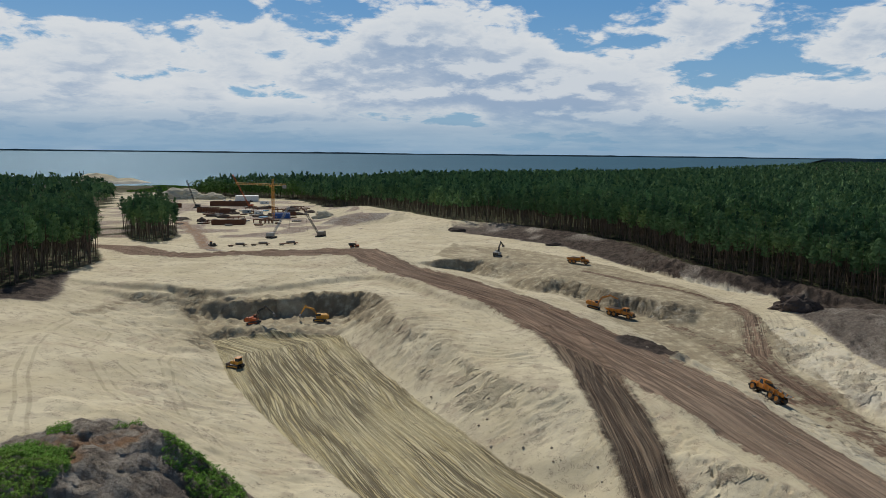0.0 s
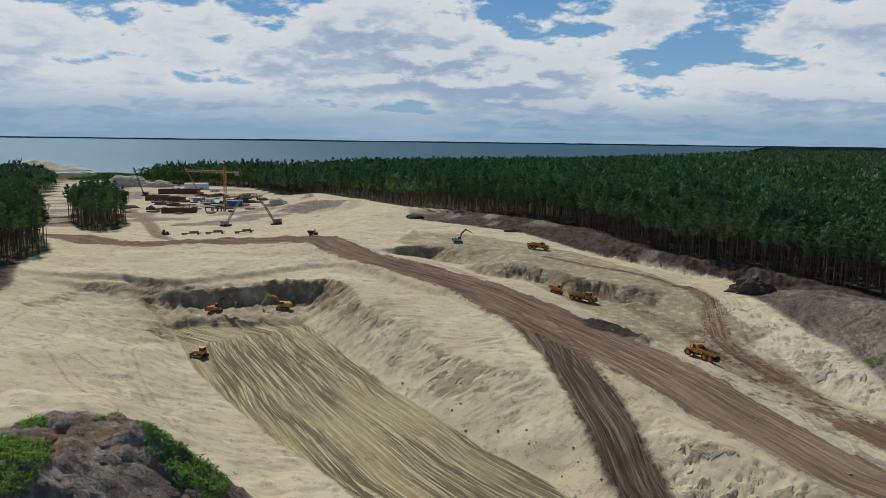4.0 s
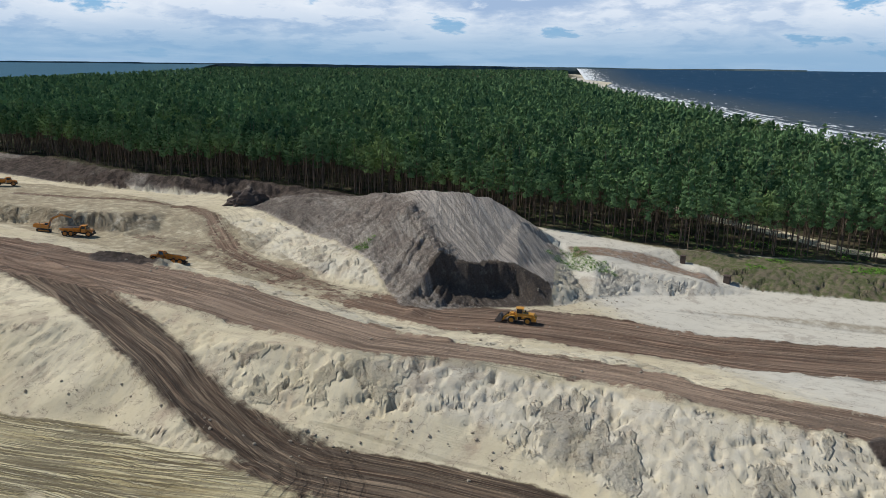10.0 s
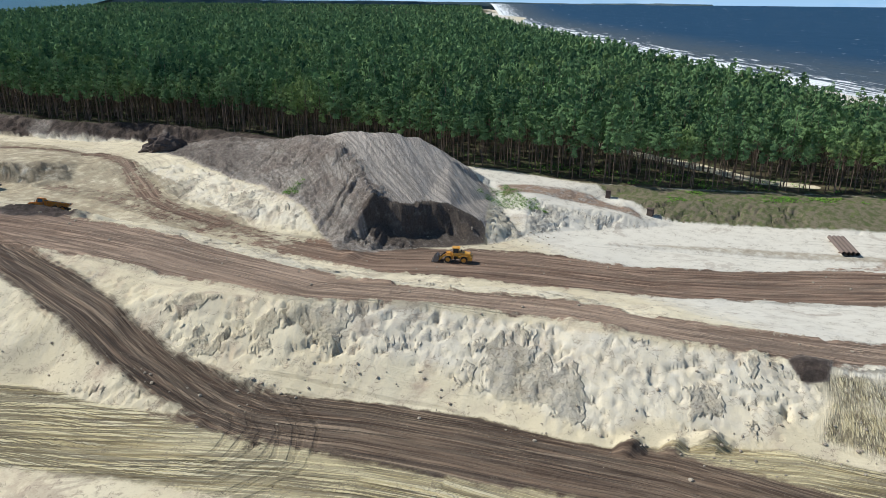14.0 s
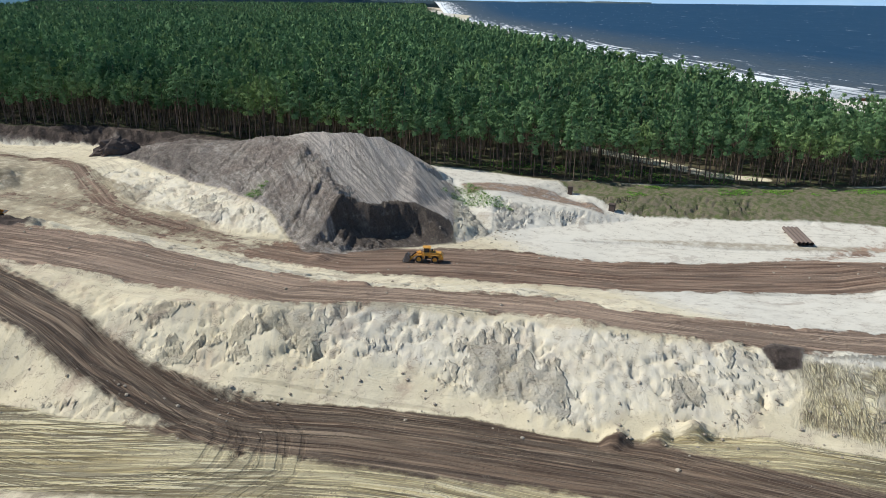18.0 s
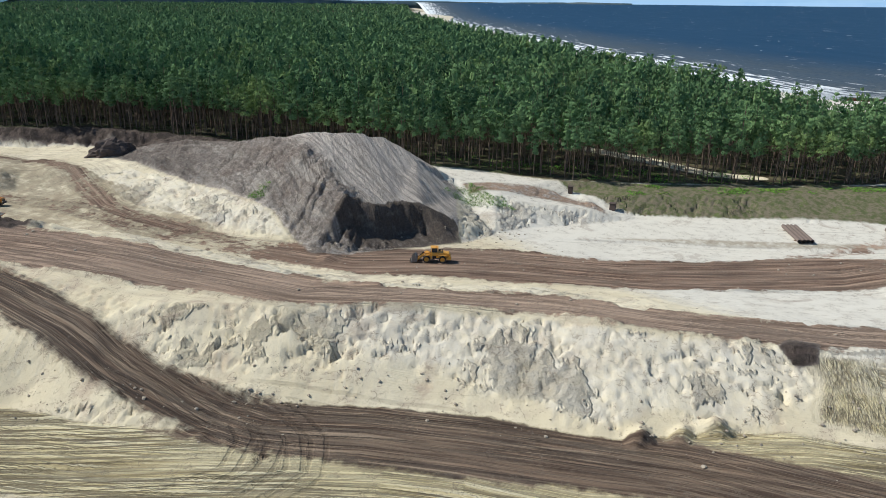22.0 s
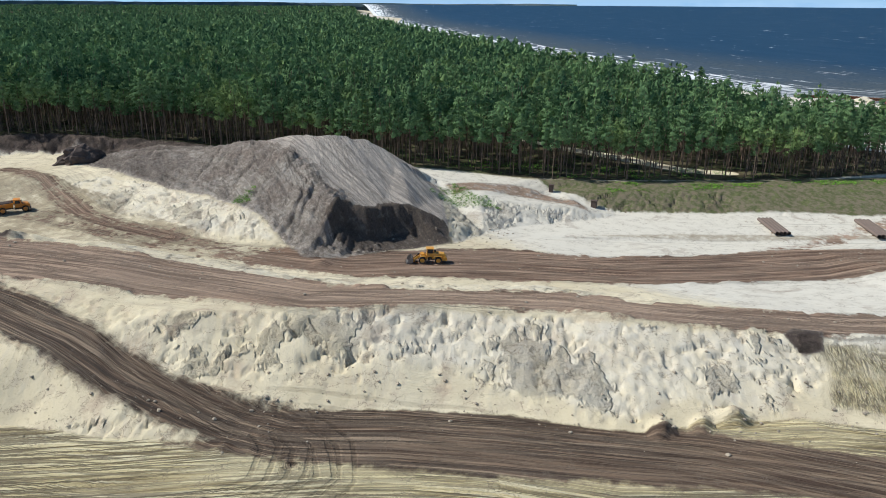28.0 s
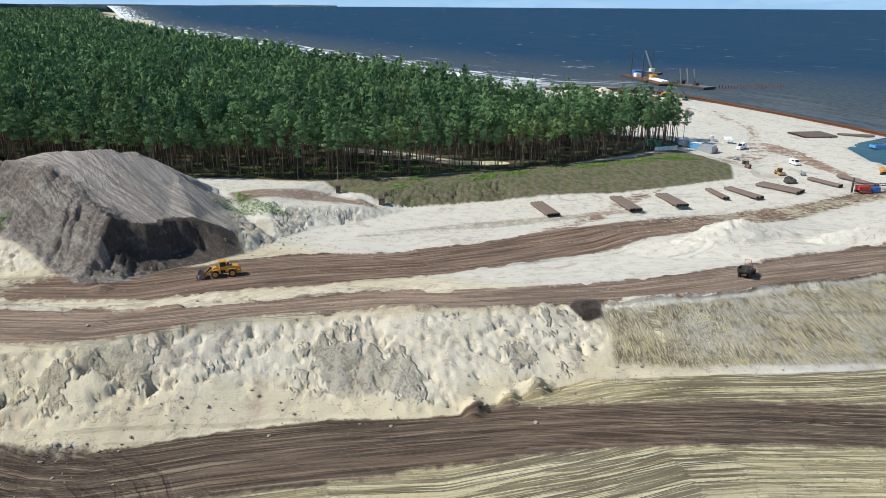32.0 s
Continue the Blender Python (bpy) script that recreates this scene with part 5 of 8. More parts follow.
def stamp(name, label, x, y, kinds, mats, lo=0.8, hi=1.15, shift=0.0):
    """Many trees in one mesh of kind stuff: each takes one of the kinds, turned and scaled."""
    z = ground_many(x, y)
    which = rng.integers(0, len(kinds), len(x))
    turn, grow = rng.uniform(0, 6.283, len(x)), rng.uniform(lo, hi, len(x)) * (1 + 0.09 * fbm(x, y, 60, 3, 91))
    tone = rng.normal(0, 0.22, len(x)) + 0.15 * fbm(x, y, 30, 2, 92) + shift
    vs, fs, ms, ts, n = [], [], [], [], 0
    for k, ((tv, tf), (cv, cf)) in enumerate(kinds):
        s = which == k
        if not s.any():
            continue
        v = np.concatenate([tv, cv])
        f = np.concatenate([tf, cf + len(tv)])
        ti = np.concatenate([np.zeros(len(tv)), leaf_tint(cv)])
        c, sn, g = np.cos(turn[s])[:, None], np.sin(turn[s])[:, None], grow[s][:, None]
        P = np.stack([(v[:, 0] * c - v[:, 1] * sn) * g + x[s][:, None], (v[:, 0] * sn + v[:, 1] * c) * g + y[s][:, None], v[:, 2] * g + z[s][:, None]], -1)
        m = len(P)
        vs.append(P.reshape(-1, 3))
        fs.append((f[None] + (np.arange(m) * len(v))[:, None, None]).reshape(-1, 3) + n)
        ms.append(np.tile(np.concatenate([np.ones(len(tf)), np.zeros(len(cf))]), m))
        ts.append(np.clip(ti[None] + tone[s][:, None], 0, 1).reshape(-1))
        n += m * len(v)
    ob = put_mesh(name, np.concatenate(vs), np.concatenate(fs), {"tint": np.concatenate(ts)}, mats, False)
    ob.data.polygons.foreach_set("material_index", np.concatenate(ms).astype(np.int32))
    return tagged(ob, label, "forest", kind="stuff")


FRONT = [(43, 482), (72, 436), (95, 390), (103, 320), (114, 287), (130, 270), (143, 236), (150, 215), (162, 190), (174, 156), (183, 141), (192, 115), (207, 92), (229, 62), (246, 36), (292, -2), (322, -18)]


def build_woods():
    def dist(x, y):
        return np.hypot(x, y - 20)

    def open_ground(x, y):
        d, _, c = along(x, y, CLEARING)
        return np.abs(d) > c[0]

    def depth(x, y):
        d, _, _ = along(x, y, [(*p, 0) for p in FRONT])
        return np.abs(d)
    tall = [pine(rng.uniform(17.5, 22), 900, 0.34, 10, 6, 0.115, 0.64) for _ in range(7)]
    thin = [pine(rng.uniform(17.5, 22), 380, 0.46, 3, 4, 0.115, 0.64) for _ in range(7)]
    deep = [pine(rng.uniform(17, 21.5), 128, 0.76, 0, 3, 0.125, 0.58) for _ in range(6)]
    far = [pine(rng.uniform(17, 20.5), 25, 1.55, 0, 3, 0.13, 0.6) for _ in range(6)]
    last = [pine(rng.uniform(15, 18), 9, 3.4, 0, 3, 0.26, 0.6) for _ in range(5)]
    # first row: trees of their own
    x, y = scatter(EAST_WOODS, 3.7, lambda x, y: (dist(x, y) < 470) & (np.hypot(x - 160, y - 160) < 420))
    dp = depth(x, y)
    ok = open_ground(x, y)
    x, y, dp = x[ok], y[ok], dp[ok]
    order = np.argsort(dp)
    single, rest = order[:290], order[290:]
    for i in single:
        (tv, tf), (cv, cf) = tall[i % 7]
        grow = rng.uniform(0.78, 1.12)
        root = new("pine_tree")
        root.matrix_world = pose(x[i], y[i], ground_z(x[i], y[i]) - 0.05, 0, 0, rng.uniform(0, 360)) @ Matrix.Diagonal((grow, grow, grow, 1))
        tagged(root, "tall Scots pine with a bare trunk at the wood's edge", "tree", "pines at the edge of the wood")
        key = i % 7
        if key not in ONE_PINE:
            ONE_PINE[key] = (mesh_of("trunk", tv, tf, BARK, None, True), mesh_of("crown", cv, cf, NEEDLES, leaf_tint(cv)))
        for nm, me in zip(("trunk", "crown"), ONE_PINE[key]):
            new(nm, me).parent = root
    front = rest[dp[rest] < 40]
    back = rest[(dp[rest] >= 40)]
    stamp("pine_wood_edge", "dense dark green pine wood with bare trunks", x[front], y[front], thin, [NEEDLES, BARK], 0.68, 1.22)
    back = back[rng.random(len(back)) < 0.8]
    stamp("pine_wood", "closed dark green canopy of a pine wood", x[back], y[back], deep, [NEEDLES, BARK], 0.68, 1.28)
    x, y = scatter(EAST_WOODS, 5.9, lambda x, y: (dist(x, y) < 950) & ~((dist(x, y) < 470) & (np.hypot(x - 160, y - 160) < 420)))
    ok = open_ground(x, y)
    stamp("pine_wood_far", "dark green pine canopy along the spit", x[ok], y[ok], far, [NEEDLES, BARK], 0.75, 1.28)
    x, y = scatter(EAST_WOODS, 14, lambda x, y: (dist(x, y) >= 950) & (dist(x, y) < 2300))
    stamp("pine_wood_distant", "dark pine canopy far along the spit", x, y, last, [NEEDLES, BARK], 0.9, 1.25)
    x, y = scatter(EAST_WOODS, 30, lambda x, y: (dist(x, y) >= 2300) & (dist(x, y) < 4900))
    stamp("pine_wood_horizon", "dark line of pines towards the horizon", x, y, last, [NEEDLES, BARK], 1.0, 1.35)
    # western wood, seen at first only
    x, y = scatter(WEST_WOODS, 4.8, lambda x, y: (dist(x, y) < 560) & (y > 190) & (x > -420))
    d, _, _ = along(x, y, [(*p, 0) for p in WEST_WOODS[:7]])
    near = np.abs(d) < 30
    stamp("pine_wood_west_edge", "dark pines with tall bare trunks beside the sand", x[near], y[near], thin, [NEEDLES, BARK], 0.75, 1.3)
    stamp("pine_wood_west", "dark pine canopy", x[~near], y[~near], far, [NEEDLES, BARK])
    x, y = scatter(WEST_WOODS, 14, lambda x, y: (dist(x, y) >= 560) & (dist(x, y) < 1500) & (y > 400))
    stamp("pine_wood_west_far", "dark pine canopy towards the lagoon", x, y, last, [NEEDLES, BARK])
    x, y = scatter(CLUMP, 5.6, lambda x, y: x < 1e9)
    stamp("pine_grove", "grove of tall dark pines left standing in the works", x, y, thin, [NEEDLES, BARK], 0.75, 1.35)
    # leafy trees by the lagoon
    broad = []
    for _ in range(5):
        h = rng.uniform(17, 21)
        cs = np.stack([rng.normal(0, 2.4, 12), rng.normal(0, 2.4, 12), rng.uniform(0.32, 0.9, 12) * h], -1)
        broad.append((tube((0, 0, -0.5), (0, 0, h * 0.7), 0.3, 0.1, 4), leaf_soup(cs, rng.uniform(1.5, 2.8, 12), 70, 1.5, 0.9, 0.3)))
    row = [(-352, 1010), (-318, 960), (-235, 955), (-165, 900), (-120, 800), (-95, 770), (-110, 850), (-160, 960), (-240, 1020), (-330, 1060)]
    x, y = scatter(row, 7.5, lambda x, y: x < 1e9)
    stamp("leafy_wood", "light green broadleaf trees by the lagoon", x, y, broad, [BROAD, BARK], 0.85, 1.15, 0.2)


ONE_PINE = {}
build_woods()


def build_weeds():
    """Green weeds on the heap, on the mound and along the edges of the sand."""
    def drift(name, label, poly, spacing, cut, size, leaves, seed, tall=0.35):
        x, y = scatter(poly, spacing, lambda x, y: fbm(x, y, 7, 3, seed) > cut)
        tuft = []
        for _ in range(5):
            c = np.stack([rng.normal(0, spacing * 0.45, 6), rng.normal(0, spacing * 0.45, 6), rng.uniform(0.05, tall, 6)], -1)
            tuft.append((tube((0, 0, -0.1), (0.02, 0, tall), 0.02, 0.01, 3), leaf_soup(c, np.full(6, spacing * 0.5), leaves, size, 0.6, 0.9)))
        if len(x):
            tagged(stamp(name, label, x, y, tuft, [WEED, BARK], 0.7, 1.3, 0.1), label, "weeds", kind="stuff")
    heap = "bright green weeds over an earth heap"
    drift("weeds", heap, [(-62, 92.6), (-54, 92), (-47, 88), (-43.8, 81.7), (-44, 72), (-56, 72)], 0.55, -0.15, 0.14, 46, 41, 0.7)
    drift("weeds", heap, [(-41, 99), (-39.5, 103), (-31, 102), (-26, 92), (-28, 78), (-38, 76), (-34, 87)], 0.55, -0.2, 0.14, 46, 42, 0.7)
    drift("weeds", heap, [(-55, 97.5), (-51.8, 97), (-48, 91), (-51, 91)], 0.6, -0.25, 0.14, 46, 47, 0.8)
    drift("weeds", heap, [(-45, 95), (-42.8, 99), (-41, 95.5)], 0.6, -0.4, 0.14, 46, 48, 0.6)
    drift("weeds", "patch of green weeds high on the spoil mound", [(104, 150), (112, 148), (113, 160), (107, 162)], 0.9, -0.1, 0.2, 30, 43, 0.5)
    drift("weeds", "green weeds at the sandy edge of the wood", [(160, 108), (166, 128), (158, 132), (150, 128), (154, 114)], 1.0, 0.0, 0.2, 26, 44, 0.5)
    drift("grass", "thin green grass along the top of the bank", [(196, 88), (210, 69), (238, 35), (268, -6), (276, -20), (280, -10), (250, 26), (222, 62), (204, 92)], 0.9, -0.15, 0.26, 16, 45, 0.3)
    drift("grass", "green undergrowth between the trunks", [(165, 180), (180, 145), (205, 95), (246, 38), (256, 48), (215, 110), (190, 160), (175, 190)], 2.2, 0.25, 0.4, 14, 46, 0.4)


build_weeds()


# paints and metals ---------------------------------------------------------
def paint(name, color, rough=0.5, dirt=(0.30, 0.24, 0.17), amount=0.55, metal=0.0, scale=1.4):
    m, g = material(name)
    pos = g.node("ShaderNodeTexCoord").outputs["Object"]
    w = g.node("ShaderNodeNewGeometry").outputs["Position"]
    n1, n2 = g.noise(pos, scale, 6, 0.65), g.noise(w, 7.0, 4, 0.6)
    col = g.mix(g.math("MULTIPLY", g.ramp(n1, 0.45, 0.70), amount), color, dirt)
    col = g.mix(g.math("MULTIPLY", g.ramp(n2, 0.5, 0.75), amount * 0.4), col, dirt)
    finish(g, col, rough, n2, 0.01, metal, 0.4)
    return m


YELLOW = paint("machine_yellow", (0.62, 0.30, 0.03))
AMBER = paint("machine_amber", (0.60, 0.22, 0.02))
ORANGE = paint("machine_orange", (0.55, 0.10, 0.015))
RED = paint("machine_red", (0.45, 0.025, 0.02), amount=0.3)
BLUE = paint("plant_blue", (0.03, 0.12, 0.40), amount=0.3)
SKY_BLUE = paint("site_blue", (0.10, 0.32, 0.55), amount=0.2)
GREEN = paint("plant_green", (0.02, 0.16, 0.09), amount=0.3)
WHITE = paint("white_sheet", (0.78, 0.78, 0.76), amount=0.18)
GREY = paint("grey_sheet", (0.30, 0.33, 0.36), amount=0.3)
BLACK = paint("black_steel", (0.022, 0.022, 0.024), 0.6, amount=0.45)
STEEL = paint("dusty_steel", (0.20, 0.19, 0.18), 0.55, amount=0.5, metal=0.4)
BED_STEEL = paint("worn_bed_steel", (0.085, 0.080, 0.076), 0.6, (0.16, 0.13, 0.10), 0.5, metal=0.2)
RUST = paint("rusty_steel", (0.17, 0.075, 0.04), 0.85, (0.07, 0.045, 0.035), 0.6)
PIPE = paint("pipe_brown", (0.165, 0.125, 0.105), 0.7, (0.10, 0.08, 0.07), 0.5)
RUBBER = paint("rubber", (0.020, 0.019, 0.018), 0.9, (0.22, 0.175, 0.13), 0.6)
CONCRETE = paint("concrete", (0.36, 0.34, 0.31), 0.9, (0.20, 0.18, 0.15), 0.5)
TIMBER = paint("timber", (0.20, 0.13, 0.075), 0.85, (0.10, 0.075, 0.05), 0.5)
SOIL = paint("loose_soil", (0.095, 0.070, 0.058), 0.95, (0.05, 0.039, 0.033), 0.7)
LAMP = paint("lamp_glass", (0.8, 0.78, 0.7), 0.2, amount=0.1)


def glass_material():
    m, g = material("tinted_glass")
    finish(g, (0.018, 0.024, 0.030), 0.08, spec=0.6)
    return m


GLASS = glass_material()


# shapes --------------------------------------------------------------------
def part(name, bm, mat, parent, label=""):
    """Links a bmesh as one mesh under its thing or part."""
    me = bpy.data.meshes.new(name)
    bm.normal_update()
    bm.to_mesh(me)
    bm.free()
    me.materials.append(mat)
    ob = new(name, me)
    ob.parent = parent
    if label:
        ob["label"] = label
    return ob


def block(size, at=(0, 0, 0), bevel=0.05, taper=1.0, turn=None, into=None):
    bm = into or bmesh.new()
    made = bmesh.ops.create_cube(bm, size=1.0)["verts"]
    for v in made:
        k = taper if v.co.z > 0 else 1.0
        v.co = Vector((v.co.x * size[0] * k, v.co.y * size[1] * k, v.co.z * size[2]))
    if bevel:
        es = list({e for v in made for e in v.link_edges})
        made = list({v for f in bmesh.ops.bevel(bm, geom=es, offset=min(bevel, min(size) * 0.3), segments=1, affect="EDGES")["faces"] for v in f.verts} | {v for v in made if v.is_valid})
    m = Matrix.Translation(at) @ (turn.to_4x4() if turn else Matrix())
    for v in made:
        v.co = m @ v.co
    return bm


def slab(profile, y0, y1, into=None):
    """An outline in x and z, drawn out from y0 to y1."""
    bm = into or bmesh.new()
    a = [bm.verts.new((x, y0, z)) for x, z in profile]
    b = [bm.verts.new((x, y1, z)) for x, z in profile]
    n = len(profile)
    bm.faces.new(a[::-1]), bm.faces.new(b)
    for i in range(n):
        bm.faces.new((a[i], a[(i + 1) % n], b[(i + 1) % n], b[i]))
    bmesh.ops.recalc_face_normals(bm, faces=bm.faces)
    return bm


def rod(p, q, r, sides=8, into=None, r2=None):
    bm = into or bmesh.new()
    p, q = Vector(p), Vector(q)
    d = q - p
    m = Matrix.Translation((p + q) / 2) @ d.to_track_quat("Z", "Y").to_matrix().to_4x4()
    bmesh.ops.create_cone(bm, cap_ends=True, segments=sides, radius1=r, radius2=r if r2 is None else r2, depth=d.length, matrix=m)
    return bm


def wheel(parent, x, y, r, w, rim_mat):
    bm = bmesh.new()
    # tyre with rounded shoulders and lugs
    prof = [(-0.5, 0.62), (-0.5, 0.88), (-0.40, 0.98), (0.40, 0.98), (0.5, 0.88), (0.5, 0.62)]
    n = 20
    rings = []
    for i in range(n):
        a = 2 * math.pi * i / n
        lug = 1.0 if i % 2 else 0.955
        rings.append([bm.verts.new((math.cos(a) * r * q * (lug if q > 0.9 else 1), p * w, math.sin(a) * r * q * (lug if q > 0.9 else 1))) for p, q in prof])
    for i in range(n):
        u, v = rings[i], rings[(i + 1) % n]
        for k in range(len(prof) - 1):
            bm.faces.new((u[k], u[k + 1], v[k + 1], v[k]))
    bmesh.ops.recalc_face_normals(bm, faces=bm.faces)
    tyre = part("wheel", bm, RUBBER, parent)
    tyre.location = (x, y, r)
    bm = rod((0, -w * 0.36, 0), (0, w * 0.36, 0), r * 0.64, 16)
    rod((0, -w * 0.46, 0), (0, w * 0.46, 0), r * 0.24, 10, bm)
    part("rim", bm, rim_mat, tyre)
    return tyre


def root_at(name, label, category, m, group=""):
    r = new(name)
    r.matrix_world = m
    return tagged(r, label, category, group)


def stand(x, y, heading=0.0, lift=0.0):
    """A pose on the ground that leans with it."""
    h = radians(heading)
    f, s = Vector((math.cos(h), math.sin(h), 0)), Vector((-math.sin(h), math.cos(h), 0))
    p = Vector((x, y, 0))

    def up(v):
        return Vector((v.x, v.y, ground_z(v.x, v.y)))
    ahead = (up(p + f * 2.5) - up(p - f * 2.5)).normalized()
    side = (up(p + s * 1.3) - up(p - s * 1.3)).normalized()
    z = ahead.cross(side).normalized()
    side = z.cross(ahead)
    o = (up(p + f * 2) + up(p - f * 2) + up(p + s) + up(p - s)) / 4
    return Matrix.Translation(o + z * lift) @ Matrix((ahead, side, z)).transposed().to_4x4()


# machines --------------------------------------------------------------------
def dump_truck(m, label, group="articulated dump trucks", loaded=False):
    t = root_at("dump_truck", label, "truck", m, group)
    part("hood", slab([(3.0, 1.25), (3.0, 2.35), (4.55, 2.15), (4.95, 1.75), (4.95, 0.95), (4.3, 0.8), (3.2, 0.9)], -1.05, 1.05), AMBER, t)
    part("bumper", block((0.35, 2.7, 0.5), (4.95, 0, 0.9), 0.06), BLACK, t)
    part("grille", block((0.06, 1.4, 0.6), (4.97, 0, 1.5), 0.01), BLACK, t, "black radiator grille")
    cab = part("cab", slab([(1.35, 1.3), (1.35, 3.35), (2.75, 3.35), (3.1, 2.3), (3.1, 1.3)], -0.95, 0.95), AMBER, t)
    part("roof", block((1.75, 2.05, 0.14), (2.05, 0, 3.42), 0.05), AMBER, cab)
    part("windscreen", slab([(2.80, 3.25), (2.86, 3.25), (3.16, 2.38), (3.10, 2.38)], -0.82, 0.82), GLASS, cab)
    for s in (-1, 1):
        part("side_window", block((1.15, 0.05, 0.85), (2.1, 0.96 * s, 2.8), 0.01), GLASS, cab)
        part("fender", slab([(2.6, 1.75), (2.9, 2.0), (4.3, 1.95), (4.6, 1.6), (4.55, 1.5), (4.2, 1.82), (3.0, 1.86), (2.7, 1.66)], 1.0 * s, 1.5 * s), AMBER, t)
        part("mirror", block((0.1, 0.25, 0.5), (3.2, 1.35 * s, 2.6), 0.03), BLACK, cab)
        part("headlight", rod((4.94, 0.85 * s, 1.35), (5.02, 0.85 * s, 1.35), 0.14), LAMP, t)
    part("exhaust", rod((1.25, 0.75, 1.6), (1.25, 0.75, 3.5), 0.1), STEEL, t)
    part("front_frame", block((3.6, 1.0, 0.5), (3.0, 0, 0.95), 0.06), BLACK, t)
    part("rear_frame", block((6.0, 0.95, 0.45), (-2.0, 0, 1.15), 0.06), BLACK, t)
    # open tub with sloping sides
    bm = bmesh.new()
    low = [(-4.6, 1.75), (-3.6, 1.45), (0.9, 1.45), (1.05, 1.9)]
    top = [(-5.2, 2.55), (-3.8, 2.6), (0.9, 2.85), (1.15, 2.95)]

    def ring(inset, drop):
        out = []
        for (xl, zl), (xt, zt) in zip(low, top):
            xl2, xt2 = xl * (1 - 0.02 * inset), xt
            out.append([bm.verts.new((xl2, -1.0 + inset * 0.1, zl + drop)), bm.verts.new((xt2 * (1 - 0.015 * inset), -1.5 + inset * 0.1, zt)),
                        bm.verts.new((xl2, 1.0 - inset * 0.1, zl + drop)), bm.verts.new((xt2 * (1 - 0.015 * inset), 1.5 - inset * 0.1, zt))])
        return out
    o, i = ring(0, 0), ring(1, 0.12)
    for r, inner in ((o, 0), (i, 1)):
        made = [bm.faces.new((r[-1][0], r[-1][2], r[-1][3], r[-1][1]))]
        for a, b in zip(r, r[1:]):
            made += [bm.faces.new((a[0], b[0], b[1], a[1])), bm.faces.new((a[2], a[3], b[3], b[2])), bm.faces.new((a[0], a[2], b[2], b[0]))]
        for f in made:
            f.material_index = inner
    for a, b, c, d in zip(o, o[1:], i, i[1:]):
        bm.faces.new((a[1], b[1], d[1], c[1])), bm.faces.new((a[3], c[3], d[3], b[3]))
    bm.faces.new((o[-1][1], o[-1][3], i[-1][3], i[-1][1])), bm.faces.new((o[0][0], o[0][1], i[0][1], i[0][0])), bm.faces.new((o[0][2], i[0][2], i[0][3], o[0][3]))
    bmesh.ops.recalc_face_normals(bm, faces=bm.faces)
    bed = part("bed", bm, AMBER, t, "open tipping bed with a worn dark steel inside")
    bed.data.materials.append(BED_STEEL)
    for s in (-1, 1):
        for x in (-3.6, -2.2, -0.8, 0.5):
            part("rib", slab([(x - 0.08, 1.5), (x + 0.08, 1.5), (x + 0.08, 2.6), (x - 0.08, 2.6)], 1.1 * s, 1.52 * s), AMBER, bed)
    part("headboard", slab([(1.1, 2.6), (1.25, 2.6), (1.6, 3.25), (1.2, 3.25)], -1.4, 1.4), AMBER, bed)
    part("floor_plate", block((4.6, 1.7, 0.03), (-1.3, 0, 1.62), 0), STEEL, bed, "scuffed steel floor")
    if loaded:
        bm = bmesh.new()
        bmesh.ops.create_icosphere(bm, subdivisions=3, radius=1)
        for v in bm.verts:
            n = noise.noise(v.co * 2.3) * 0.18
            v.co = Vector((v.co.x * 2.7 - 1.6, v.co.y * 1.25, 2.3 + v.co.z * (0.85 + n)))
        part("load", bm, SOIL, bed, "heaped sandy soil")
    for x in (3.75, -1.6, -3.4):
        for s in (-1, 1):
            wheel(t, x, 1.18 * s, 0.92, 0.7, AMBER)
    return t


